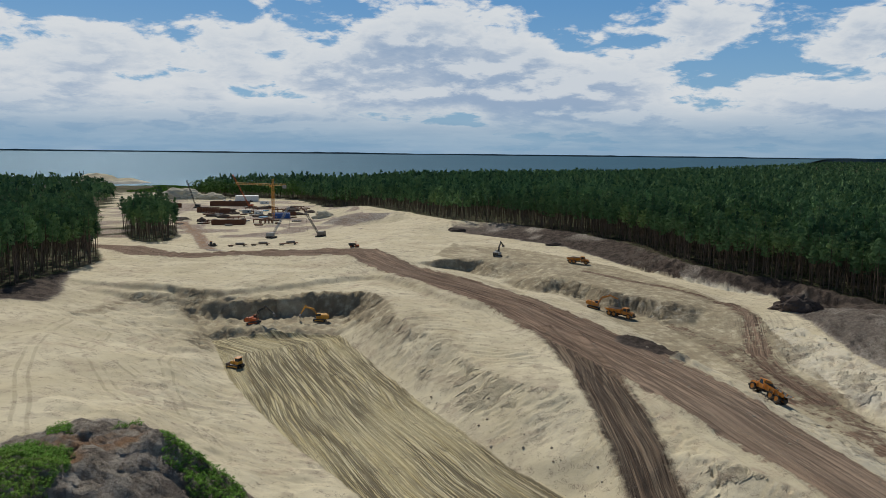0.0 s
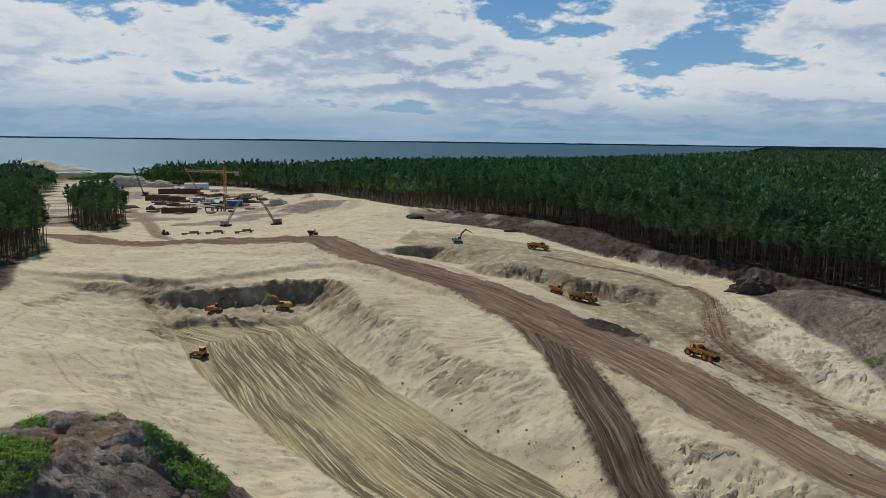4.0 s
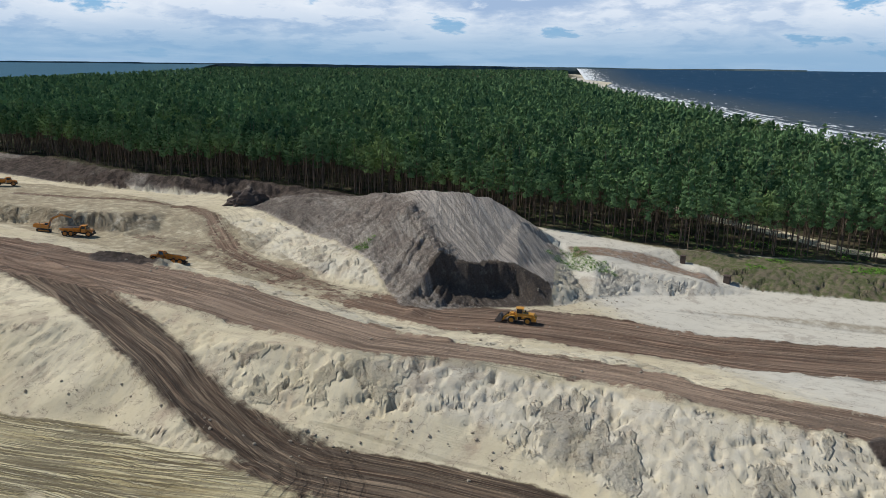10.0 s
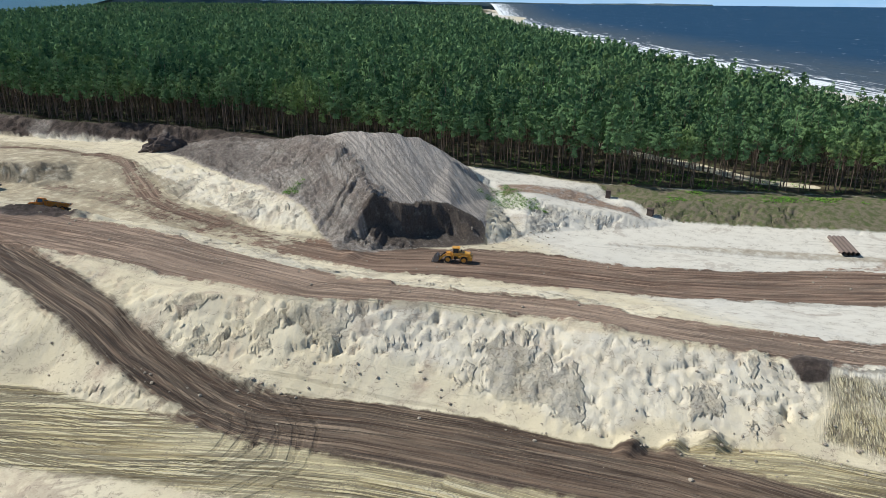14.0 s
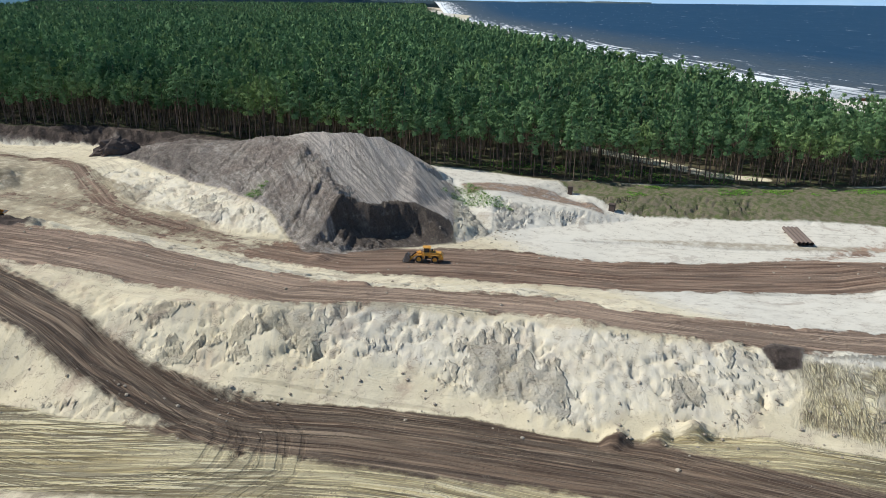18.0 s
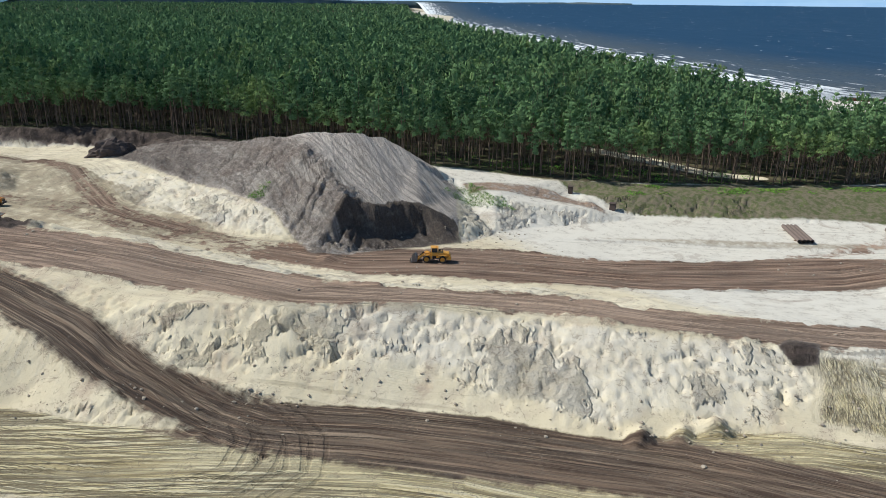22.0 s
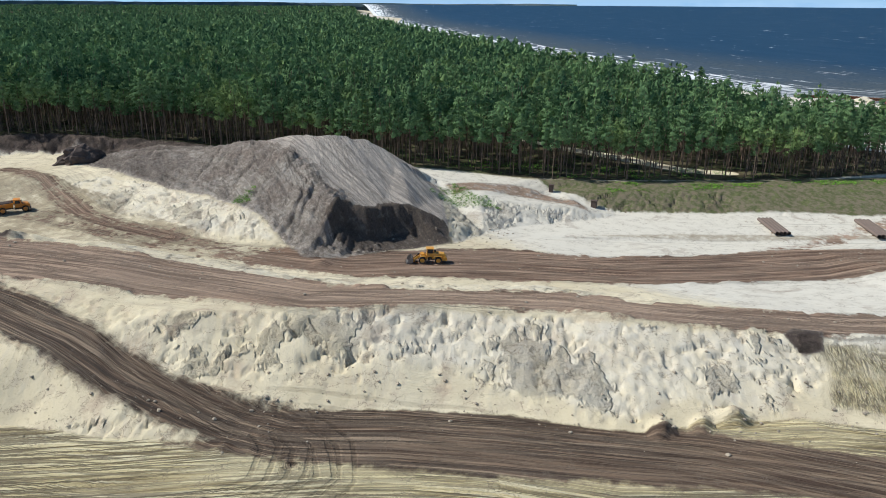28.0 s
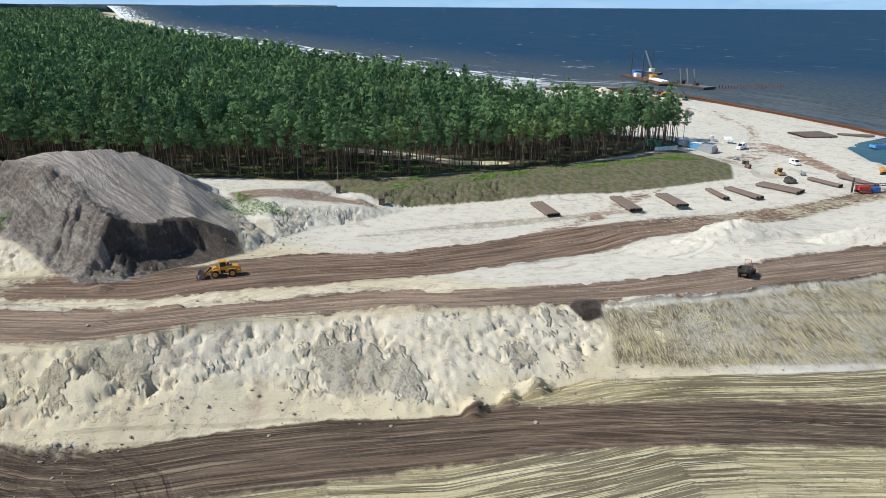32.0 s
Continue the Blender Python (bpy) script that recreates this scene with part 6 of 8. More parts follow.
def wheel_loader(m):
    t = root_at("wheel_loader", "yellow wheel loader standing at the foot of the spoil mound", "loader", m)
    part("engine_hood", slab([(-4.0, 1.2), (-4.1, 1.9), (-3.8, 2.35), (-1.0, 2.55), (-0.9, 1.2)], -0.95, 0.95), YELLOW, t)
    part("counterweight", slab([(-4.35, 0.85), (-4.4, 1.6), (-4.05, 1.75), (-3.3, 1.3), (-3.3, 0.8)], -1.25, 1.25), YELLOW, t)
    part("rear_frame", block((3.2, 1.0, 0.5), (-2.2, 0, 1.05), 0.06), BLACK, t)
    part("front_frame", slab([(0.1, 0.8), (0.1, 1.6), (0.9, 2.3), (1.6, 2.2), (2.0, 1.2), (1.9, 0.75)], -0.6, 0.6), YELLOW, t)
    part("articulation", rod((-0.3, 0, 0.6), (-0.3, 0, 1.9), 0.28), BLACK, t)
    cab = part("cab", block((1.55, 1.6, 0.9), (-0.45, 0, 2.0), 0.06), YELLOW, t)
    part("cab_glass", block((1.45, 1.5, 1.05), (-0.45, 0, 2.95), 0.04, 0.94), GLASS, cab, "dark tinted cab windows")
    part("roof", block((1.85, 1.8, 0.2), (-0.45, 0, 3.55), 0.08), YELLOW, cab, "bright yellow cab roof")
    for x in (-1.15, 0.25):
        for s in (-1, 1):
            part("post", rod((x, 0.76 * s, 2.4), (x * 0.95, 0.74 * s, 3.5), 0.05, 6), YELLOW, cab)
    part("beacon", rod((-0.9, 0.5, 3.65), (-0.9, 0.5, 3.85), 0.09), AMBER, cab)
    part("exhaust", rod((-2.3, 0.4, 2.4), (-2.3, 0.4, 3.2), 0.09), BLACK, t)
    part("air_filter", rod((-1.7, -0.5, 2.5), (-1.7, -0.5, 2.95), 0.2), BLACK, t)
    for s in (-1, 1):
        part("lift_arm", slab([(0.9, 2.15), (1.3, 2.4), (2.6, 1.75), (3.5, 0.75), (3.65, 0.4), (3.3, 0.35), (2.3, 1.35), (1.1, 1.85)], 0.62 * s, 0.82 * s), YELLOW, t, "dirty lift arm")
        part("lift_cylinder", rod((0.7, 0.5 * s, 1.2), (2.3, 0.6 * s, 1.5), 0.1), STEEL, t)
        part("rear_fender", slab([(-3.5, 1.65), (-3.2, 1.98), (-1.6, 2.0), (-1.3, 1.7), (-1.3, 1.6), (-1.7, 1.88), (-3.1, 1.86), (-3.4, 1.6)], 0.85 * s, 1.45 * s), YELLOW, t)
        part("front_fender", slab([(0.4, 1.7), (0.7, 1.96), (1.8, 1.9), (1.8, 1.8), (0.8, 1.84), (0.5, 1.6)], 0.85 * s, 1.45 * s), YELLOW, t)
        part("headlight", rod((1.75, 1.0 * s, 2.0), (1.85, 1.0 * s, 2.0), 0.12), LAMP, t)
        part("step", block((0.5, 0.3, 0.08), (-0.3, 1.15 * s, 0.8), 0.02), BLACK, t)
    part("tilt_lever", slab([(1.9, 2.1), (2.2, 2.35), (3.2, 1.3), (3.0, 1.1)], -0.12, 0.12), BLACK, t)
    # bucket: curved shell with side plates and a cutting edge
    bm = bmesh.new()
    arc = [(3.45 + 0.75 - 0.75 * math.cos(a), 0.85 - 0.75 * math.sin(a)) for a in [radians(v) for v in range(-70, 95, 15)]]
    arc += [(5.0, 0.08)]
    inner = [(x + (0.06 if k < 8 else 0), z + 0.06) for k, (x, z) in enumerate(arc)]
    slab(arc + inner[::-1], -1.55, 1.55, bm)
    bucket = part("bucket", bm, STEEL, t, "earth-stained steel bucket")
    for s in (-1, 1):
        part("side_plate", slab(arc + [(4.6, 1.2), (3.9, 1.62)], 1.5 * s, 1.56 * s), STEEL, bucket)
    for k in range(7):
        part("tooth", block((0.3, 0.12, 0.08), (5.1, -1.4 + k * 0.466, 0.09), 0.02), BLACK, bucket)
    for x in (1.35, -2.4):
        for s in (-1, 1):
            wheel(t, x, 1.15 * s, 0.88, 0.68, YELLOW)
    return t


def crawler(parent, half, length, height, width, mat):
    for s in (-1, 1):
        n = 14
        prof = []
        r = height / 2
        for k in range(n):
            a = math.pi * (0.5 + k / (n - 1) * 1.0)
            prof.append((-length / 2 + r + math.cos(a) * r, r + math.sin(a) * r))
        for k in range(n):
            a = math.pi * (-0.5 + k / (n - 1) * 1.0)
            prof.append((length / 2 - r + math.cos(a) * r, r + math.sin(a) * r))
        tr = part("track", slab(prof, (half - width / 2) * s, (half + width / 2) * s), BLACK, parent, "muddy steel crawler track")
        for k in range(9):
            x = -length / 2 + 0.5 + k * (length - 1.0) / 8
            part("shoe", block((0.22, width + 0.06, 0.08), (x, half * s, height + 0.01), 0.02), STEEL, tr)
        part("frame", block((length * 0.72, width * 0.5, height * 0.45), (0, (half + width * 0.28) * s, r), 0.05), mat, tr)


def excavator(m, label, body, swing=0.0, boom=50, stick=-75, curl=-60, dark_boom=False):
    """Swing in degrees from straight ahead; boom, stick and bucket angles in degrees."""
    t = root_at("excavator", label, "excavator", m, "tracked excavators")
    crawler(t, 1.2, 4.4, 0.95, 0.6, body)
    part("undercarriage", block((2.2, 1.9, 0.5), (0, 0, 0.75), 0.1), BLACK, t)
    house = part("house", slab([(-2.6, 1.25), (-2.75, 2.0), (-2.4, 2.45), (-0.2, 2.5), (0.2, 2.1), (1.3, 2.05), (1.3, 1.2), (-2.0, 1.1)], -1.35, 1.35), body, t)
    part("counterweight", slab([(-2.7, 1.15), (-3.05, 1.4), (-3.05, 2.1), (-2.6, 2.4), (-2.3, 1.15)], -1.3, 1.3), BLACK if dark_boom else body, house)
    part("cab", block((1.6, 1.0, 0.75), (0.65, 0.85, 1.6), 0.06), body, house)
    part("cab_glass", block((1.55, 0.95, 0.95), (0.65, 0.85, 2.42), 0.05, 0.93), GLASS, house, "dark cab windows")
    part("cab_roof", block((1.55, 1.0, 0.12), (0.6, 0.85, 2.95), 0.04), body, house)
    part("exhaust", rod((-1.4, -0.6, 2.4), (-1.4, -0.6, 3.0), 0.08), BLACK, house)
    part("handrail", rod((-2.2, 1.2, 2.75), (-0.4, 1.2, 2.75), 0.03, 6), BLACK, house)
    arm = BLACK if dark_boom else body
    b, s, c = radians(boom), radians(boom + stick), radians(boom + stick + curl)
    p0 = Vector((0.9, 0, 1.75))
    mid = p0 + Vector((math.cos(b + 0.35), 0, math.sin(b + 0.35))) * 3.0
    p1 = mid + Vector((math.cos(b - 0.4), 0, math.sin(b - 0.4))) * 3.0
    p2 = p1 + Vector((math.cos(s), 0, math.sin(s))) * 2.9

    def beam(a, bb, w0, w1, th, into=None):
        d = (bb - a).normalized()
        n = Vector((-d.z, 0, d.x))
        pr = [a + n * w0, bb + n * w1, bb - n * w1, a - n * w0]
        return slab([(q.x, q.z) for q in pr], -th, th, into)
    bm = beam(p0, mid, 0.22, 0.36, 0.24)
    beam(mid, p1, 0.36, 0.2, 0.24, bm)
    part("boom", bm, arm, house)
    back = p1 - Vector((math.cos(s), 0, math.sin(s))) * 0.7
    part("stick", beam(back, p2, 0.3, 0.15, 0.18), arm, house)
    for y in (-0.42, 0.42):
        part("boom_cylinder", rod(Vector((1.25, y, 1.4)), mid + Vector((0, y * 0.7, 0)), 0.09), STEEL, house)
    part("stick_cylinder", rod(mid + Vector((0.1, 0, 0.55)), back + Vector((0, 0, 0.2)), 0.09), STEEL, house)
    d = Vector((math.cos(c), 0, math.sin(c)))
    n = Vector((-d.z, 0, d.x))
    pr = [p2, p2 + d * 0.6 + n * 0.55, p2 + d * 1.2 + n * 0.45, p2 + d * 1.5, p2 + d * 1.3 - n * 0.1, p2 + d * 1.1 + n * 0.3, p2 + d * 0.6 + n * 0.4, p2 + d * 0.2]
    part("bucket", slab([(q.x, q.z) for q in pr], -0.65, 0.65), STEEL, house, "worn steel digging bucket")
    house.matrix_basis = pose(0, 0, 0, 0, 0, swing)
    return t, house


def bulldozer(m, label, body):
    t = root_at("bulldozer", label, "bulldozer", m)
    crawler(t, 1.05, 3.6, 1.05, 0.6, body)
    part("engine_hood", slab([(0.1, 0.8), (0.1, 2.0), (1.7, 1.8), (1.8, 0.8)], -0.7, 0.7), body, t)
    part("cab", block((1.5, 1.7, 0.9), (-0.9, 0, 1.6), 0.06), body, t)
    part("cab_glass", block((1.4, 1.6, 0.95), (-0.9, 0, 2.45), 0.05, 0.92), GLASS, t, "dark cab windows")
    part("roof", block((1.7, 1.8, 0.16), (-0.9, 0, 3.0), 0.06), AMBER, t, "pale dusty cab roof")
    bm = slab([(2.5, 0.1), (2.35, 0.5), (2.35, 0.9), (2.55, 1.35), (2.65, 1.35), (2.48, 0.9), (2.48, 0.5), (2.65, 0.1)], -1.75, 1.75)
    blade = part("blade", bm, STEEL, t, "scoured steel dozer blade")
    for s in (-1, 1):
        part("push_arm", rod((0.2, 1.45 * s, 0.5), (2.4, 1.45 * s, 0.5), 0.13), body, blade)
    part("exhaust", rod((0.9, 0.3, 1.8), (0.9, 0.3, 2.7), 0.08), BLACK, t)
    part("ripper", slab([(-2.3, 0.3), (-2.5, 1.2), (-1.9, 1.3), (-1.9, 0.9)], -0.5, 0.5), BLACK, t)
    return t


def site_dumper(m):
    t = root_at("site_dumper", "small site dumper with a dark skip and an orange roll bar", "dumper", m)
    bm = bmesh.new()
    outer = [(0.2, 1.15), (0.0, 2.2), (2.9, 2.25), (2.3, 1.05), (1.6, 0.85)]
    slab(outer, -1.25, 1.25, bm)
    top = [f for f in bm.faces if f.normal.z > 0.7]
    for f in top:
        got = bmesh.ops.inset_region(bm, faces=[f], thickness=0.12)
        bmesh.ops.translate(bm, verts=f.verts, vec=(0, 0, -0.7))
    skip = part("skip", bm, BLACK, t, "muddy dark steel skip")
    part("skip_rim", block((2.9, 0.1, 0.12), (1.45, 1.27, 2.2), 0.02), STEEL, skip)
    part("chassis", block((4.4, 1.0, 0.45), (0.2, 0, 0.8), 0.05), BLACK, t)
    part("engine_cover", block((1.3, 1.5, 0.8), (-1.5, 0, 1.3), 0.1), ORANGE, t)
    part("seat", block((0.5, 0.6, 0.7), (-0.6, 0, 1.7), 0.08), BLACK, t)
    bar = bmesh.new()
    for s in (-1, 1):
        rod((-1.0, 0.65 * s, 1.3), (-0.9, 0.6 * s, 3.2), 0.07, 8, bar)
    rod((-0.9, -0.6, 3.2), (-0.9, 0.6, 3.2), 0.07, 8, bar)
    part("roll_bar", bar, ORANGE, t, "orange roll bar")
    part("steering_column", rod((-0.1, 0, 1.3), (-0.3, 0, 2.0), 0.05), BLACK, t)
    for x in (1.35, -1.35):
        for s in (-1, 1):
            wheel(t, x, 1.1 * s, 0.68, 0.5, ORANGE)
    return t


LOADER = wheel_loader(stand(110.6, 104.4, 124))
TRUCK_UP = dump_truck(stand(73.7, 160.2, 95), "empty amber dump truck driving up the sandy track")
TRUCK_OUT = dump_truck(stand(59.5, 241.5, -42), "amber dump truck loaded beside an excavator at the cut", loaded=True)
TRUCK_FAR = dump_truck(stand(60.8, 328.5, -20), "amber dump truck standing on the upper sand terrace", loaded=True)
DIGGER_CUT, HOUSE_CUT = excavator(stand(52.6, 251.5, -20), "amber excavator digging at the sand cut", AMBER, -10, 52, -62, -80)
DIGGER_TOP, HOUSE_TOP = excavator(stand(25.5, 344.5, 0), "dark excavator on the upper sand terrace", GREY, 60, 62, -88, -40, True)
DIGGER_PIT, HOUSE_PIT = excavator(stand(-64.5, 243.5, 0), "orange excavator with a dark arm below the pit wall", ORANGE, -5, 42, -88, -40, True)
DIGGER_WALL, HOUSE_WALL = excavator(stand(-43.5, 251.5, 180), "yellow and black excavator digging into the pit floor", YELLOW, 12, 38, -100, -30)
bulldozer(stand(-58.7, 202.0, 150), "dusty yellow bulldozer at the edge of the pit floor", YELLOW)
bulldozer(stand(-134.5, 420.5, 20), "dark bulldozer beside the far earth road", BLACK)
FAR_CART = site_dumper(stand(-45.7, 369.5, 160))
tagged(FAR_CART, "small red and dark dumper on the far earth road", "dumper")
DUMPER = site_dumper(stand(121.3, -8.3, 155))


# loose things and works -------------------------------------------------------
def pipe_stack(x, y, heading, n, length, r=0.55):
    t = root_at("pipe_stack", "row of brown steel pipes laid side by side on sand", "pipes", Matrix.Translation((x, y, ground_z(x, y))) @ pose(0, 0, 0, 0, 0, heading), "pipe stacks beside the haul road")
    ring = 12
    bm = bmesh.new()
    for rr, flip in ((r, 1), (r * 0.86, -1)):
        a = [bm.verts.new((-length / 2, math.cos(k * 6.28319 / ring) * rr, math.sin(k * 6.28319 / ring) * rr)) for k in range(ring)]
        b = [bm.verts.new((length / 2, v.co.y, v.co.z)) for v in a]
        for k in range(ring):
            q = (a[k], a[(k + 1) % ring], b[(k + 1) % ring], b[k])
            bm.faces.new(q if flip < 0 else q[::-1])
    me = bpy.data.meshes.new("pipe")
    bm.to_mesh(me), bm.free()
    me.materials.append(PIPE)
    for k in range(n):
        p = new("pipe", me)
        p.parent = t
        p.location = (random.uniform(-0.25, 0.25), (k - (n - 1) / 2) * r * 2.06, r + 0.18)
    for s in (-0.32, 0.32):
        part("bearer", block((0.25, n * r * 2.1, 0.2), (s * length, 0, 0.08), 0.02), TIMBER, t)
    return t


for a, b, n in (((204.4, 41.6), (191.1, 35.1), 4), ((218.3, 16.0), (203.2, 9.8), 4), ((225.5, 0.5), (211.9, -5.3), 4), ((237.5, -16.4), (225.5, -20.9), 2), ((240.7, -23.5), (228, -32.2), 3), ((248.9, -35.9), (238.7, -47.6), 5)):
    ln = math.hypot(a[0] - b[0], a[1] - b[1])
    pipe_stack((a[0] + b[0]) / 2, (a[1] + b[1]) / 2, math.degrees(math.atan2(a[1] - b[1], a[0] - b[0])), n, ln)
pipe_stack(375.5, -85, -70, 14, 18, 0.5)
for a, b in (((388.4, -101), (387.2, -118)), ((261.9, -55.9), (251, -63.8)), ((269.7, -68.2), (254.8, -76.6))):
    pipe_stack((a[0] + b[0]) / 2, (a[1] + b[1]) / 2, math.degrees(math.atan2(a[1] - b[1], a[0] - b[0])), 2, math.hypot(a[0] - b[0], a[1] - b[1]), 0.6)


def concrete_block(x, y, w, h, heading, label):
    t = root_at("concrete_post", label, "post", Matrix.Translation((x, y, ground_z(x, y) - 0.4)) @ pose(0, 0, 0, 0, 0, heading))
    part("shaft", block((w, w, h), (0, 0, h / 2), 0.08, 0.97), SOIL, t)
    part("cap", block((w * 1.12, w * 1.12, 0.18), (0, 0, h + 0.09), 0.04), SOIL, t)


concrete_block(189, 104.5, 1.5, 2.6, 20, "dark old concrete marker post half dug out of the bank")
concrete_block(187.5, 89.5, 1.8, 2.4, 10, "dark concrete stump in the sandy bank")


def site_hut(x, y, size, heading, mat, label, roof=WHITE, lift=0.0):
    """A site cabin with ribs, door and window."""
    L, W, H = size
    t = root_at("site_hut", label, "hut", Matrix.Translation((x, y, ground_z(x, y) + lift)) @ pose(0, 0, 0, 0, 0, heading), "site huts")
    part("wall", block((L, W, H), (0, 0, H / 2 + 0.15), 0.04), mat, t)
    part("roof", block((L + 0.2, W + 0.2, 0.14), (0, 0, H + 0.2), 0.03), roof, t)
    part("door", block((0.9, 0.06, 2.0), (-L * 0.28, -W / 2 - 0.02, 1.2), 0.01), GREY, t)
    part("window", block((1.2, 0.06, 0.9), (L * 0.18, -W / 2 - 0.02, 1.75), 0.01), GLASS, t)
    for k in range(5):
        part("rib", block((0.06, W + 0.06, H), (-L / 2 + 0.3 + k * (L - 0.6) / 4, 0, H / 2 + 0.15), 0.01), mat, t)
    for s in (-1, 1):
        part("skid", block((L, 0.2, 0.16), (0, s * W * 0.35, 0.08), 0.02), BLACK, t)
    return t


site_hut(316, -16.5, (6, 2.5, 2.6), 60, WHITE, "white site hut at the tip of the wood")
site_hut(310.5, -20, (6, 2.6, 2.7), 60, SKY_BLUE, "pale blue site container on the sand", WHITE)
site_hut(306.5, -24.5, (6.5, 5.0, 2.8), 60, GREY, "grey sheet metal site store", GREY)
site_hut(318, -12.5, (1.2, 1.2, 2.3), 20, SKY_BLUE, "bright blue portable toilet cabin", SKY_BLUE)
site_hut(334, -30, (1.6, 1.4, 2.4), 20, WHITE, "white portable cabin on the sand")
site_hut(303, -1, (7, 2.6, 2.7), 60, GREEN, "green site container under the pines", GREEN)


def tent(x, y, heading):
    t = root_at("tent", "small white ridge tent on the sand", "tent", Matrix.Translation((x, y, ground_z(x, y))) @ pose(0, 0, 0, 0, 0, heading))
    part("canopy", slab([(-2.2, 1.8), (0, 3.0), (2.2, 1.8), (2.1, 1.72), (0, 2.9), (-2.1, 1.72)], -2, 2), WHITE, t)
    for sx in (-2.1, 2.1):
        for sy in (-1.9, 1.9):
            part("pole", rod((sx, sy, 0), (sx, sy, 1.8), 0.05, 6), STEEL, t)


tent(334.5, -37, 15)


def fence_panel():
    """A run of white mesh fence by the huts."""
    t = root_at("fence", "low white panel fence at the tip of the wood", "fence", Matrix.Translation((294, -6, ground_z(294, -6))) @ pose(0, 0, 0, 0, 0, -56))
    for k in range(5):
        part("panel", block((2.3, 0.06, 1.6), (-4.8 + k * 2.4, 0, 1.0), 0.02), WHITE, t)
        part("post", rod((-6 + k * 2.4, 0, 0), (-6 + k * 2.4, 0, 1.9), 0.05, 6), STEEL, t)
    part("post", rod((6, 0, 0), (6, 0, 1.9), 0.05, 6), STEEL, t)


fence_panel()


def van(x, y, heading, mat, label, kind="van", length=5.2, high=2.3):
    t = root_at(kind, label, kind, stand(x, y, heading), "parked vehicles")
    L = length / 2
    part("body", slab([(-L, 0.4), (-L, high * 0.95), (-L + 0.2, high), (L * 0.35, high), (L * 0.62, high * 0.6), (L, high * 0.5), (L, 0.4)], -0.95, 0.95), mat, t)
    part("windscreen", slab([(L * 0.37, high * 0.97), (L * 0.62, high * 0.62), (L * 0.66, high * 0.62), (L * 0.41, high * 0.98)], -0.8, 0.8), GLASS, t)
    for s in (-1, 1):
        part("side_window", block((L * 0.7, 0.05, high * 0.25), (0, 0.95 * s, high * 0.77), 0.01), GLASS, t)
        for w in (-L * 0.62, L * 0.6):
            wheel(t, w, 0.85 * s, 0.36, 0.25, STEEL)
        part("headlight", block((0.06, 0.3, 0.18), (L + 0.01, 0.65 * s, high * 0.42), 0.02), LAMP, t)
    return t


van(292, -57.5, 200, WHITE, "white van parked on the sand track")
van(322, -41.5, 150, WHITE, "white flatbed lorry with a dusty load", "lorry", 8.0, 2.8)
for k in range(6):
    van(-268 + k * 7.5, 890 - k * 3.5, 80, (WHITE, GREY, WHITE, SKY_BLUE, WHITE, BLACK)[k], "parked car by the lagoon works", "car", 4.4, 1.6)


def roller(x, y, heading):
    t = root_at("road_roller", "yellow road roller on the sand track", "roller", stand(x, y, heading))
    part("drum", rod((1.6, -1.05, 0.75), (1.6, 1.05, 0.75), 0.75, 20), STEEL, t, "smooth steel drum")
    part("drum_frame", slab([(0.4, 0.7), (0.4, 1.2), (2.5, 1.2), (2.5, 0.7)], -1.2, 1.2), YELLOW, t)
    part("engine_hood", slab([(-2.6, 0.8), (-2.6, 1.6), (-0.7, 1.8), (-0.6, 0.8)], -0.8, 0.8), YELLOW, t)
    part("cab", block((1.3, 1.5, 1.4), (-0.1, 0, 1.9), 0.06), GLASS, t)
    part("roof", block((1.5, 1.7, 0.15), (-0.1, 0, 2.7), 0.05), YELLOW, t)
    for s in (-1, 1):
        wheel(t, -1.5, 0.85 * s, 0.72, 0.5, YELLOW)


roller(270, -47, 195)
excavator(stand(281, -88, 160), "yellow excavator beside a pond", YELLOW, 20, 30, -80, -40)
excavator(stand(501, -17, 200), "yellow excavator on the beach", YELLOW, 30, 45, -80, -50)
excavator(stand(531, -38, 150), "green excavator on the beach", GREEN, -20, 55, -90, -40)
excavator(stand(549, -25, 120), "dark excavator near the sheet piles", BLACK, 0, 40, -80, -40, True)
excavator(stand(560, 6, 150), "red crawler machine near the sheet piles", RED, 40, 35, -60, -50)


def heap(name, label, x, y, rx, ry, h, mat, seed):
    bm = bmesh.new()
    bmesh.ops.create_icosphere(bm, subdivisions=4, radius=1)
    z = ground_z(x, y)
    for v in bm.verts:
        n = 1 + 0.30 * noise.fractal(v.co * 1.6 + Vector((seed, 0, 0)), 0.8, 2.0, 5) + 0.10 * abs(noise.noise(v.co * 5.5 + Vector((0, seed, 0))))
        v.co = Vector((x + v.co.x * rx * n, y + v.co.y * ry * n, z - 0.2 + max(v.co.z, -0.2) * h * n))
    me = bpy.data.meshes.new(name)
    bm.to_mesh(me), bm.free()
    me.materials.append(mat)
    return tagged(new(name, me), label, "heap")


heap("tarpaulin_heap", "heap under black sheeting beside the pipes", 257, -48, 3.6, 2.2, 2.0, BLACK, 3)
heap("topsoil_mound", "dark heap of topsoil at the top of the bank", 118, 240, 7.5, 4.5, 4.6, SOIL, 8)
heap("topsoil_mound", "small dark heap of soil on the upper bank", 8, 470, 6, 3, 2.2, SOIL, 9)
heap("topsoil_mound", "small dark heap of soil on the upper bank", 62, 408, 5, 2.6, 1.8, SOIL, 10)


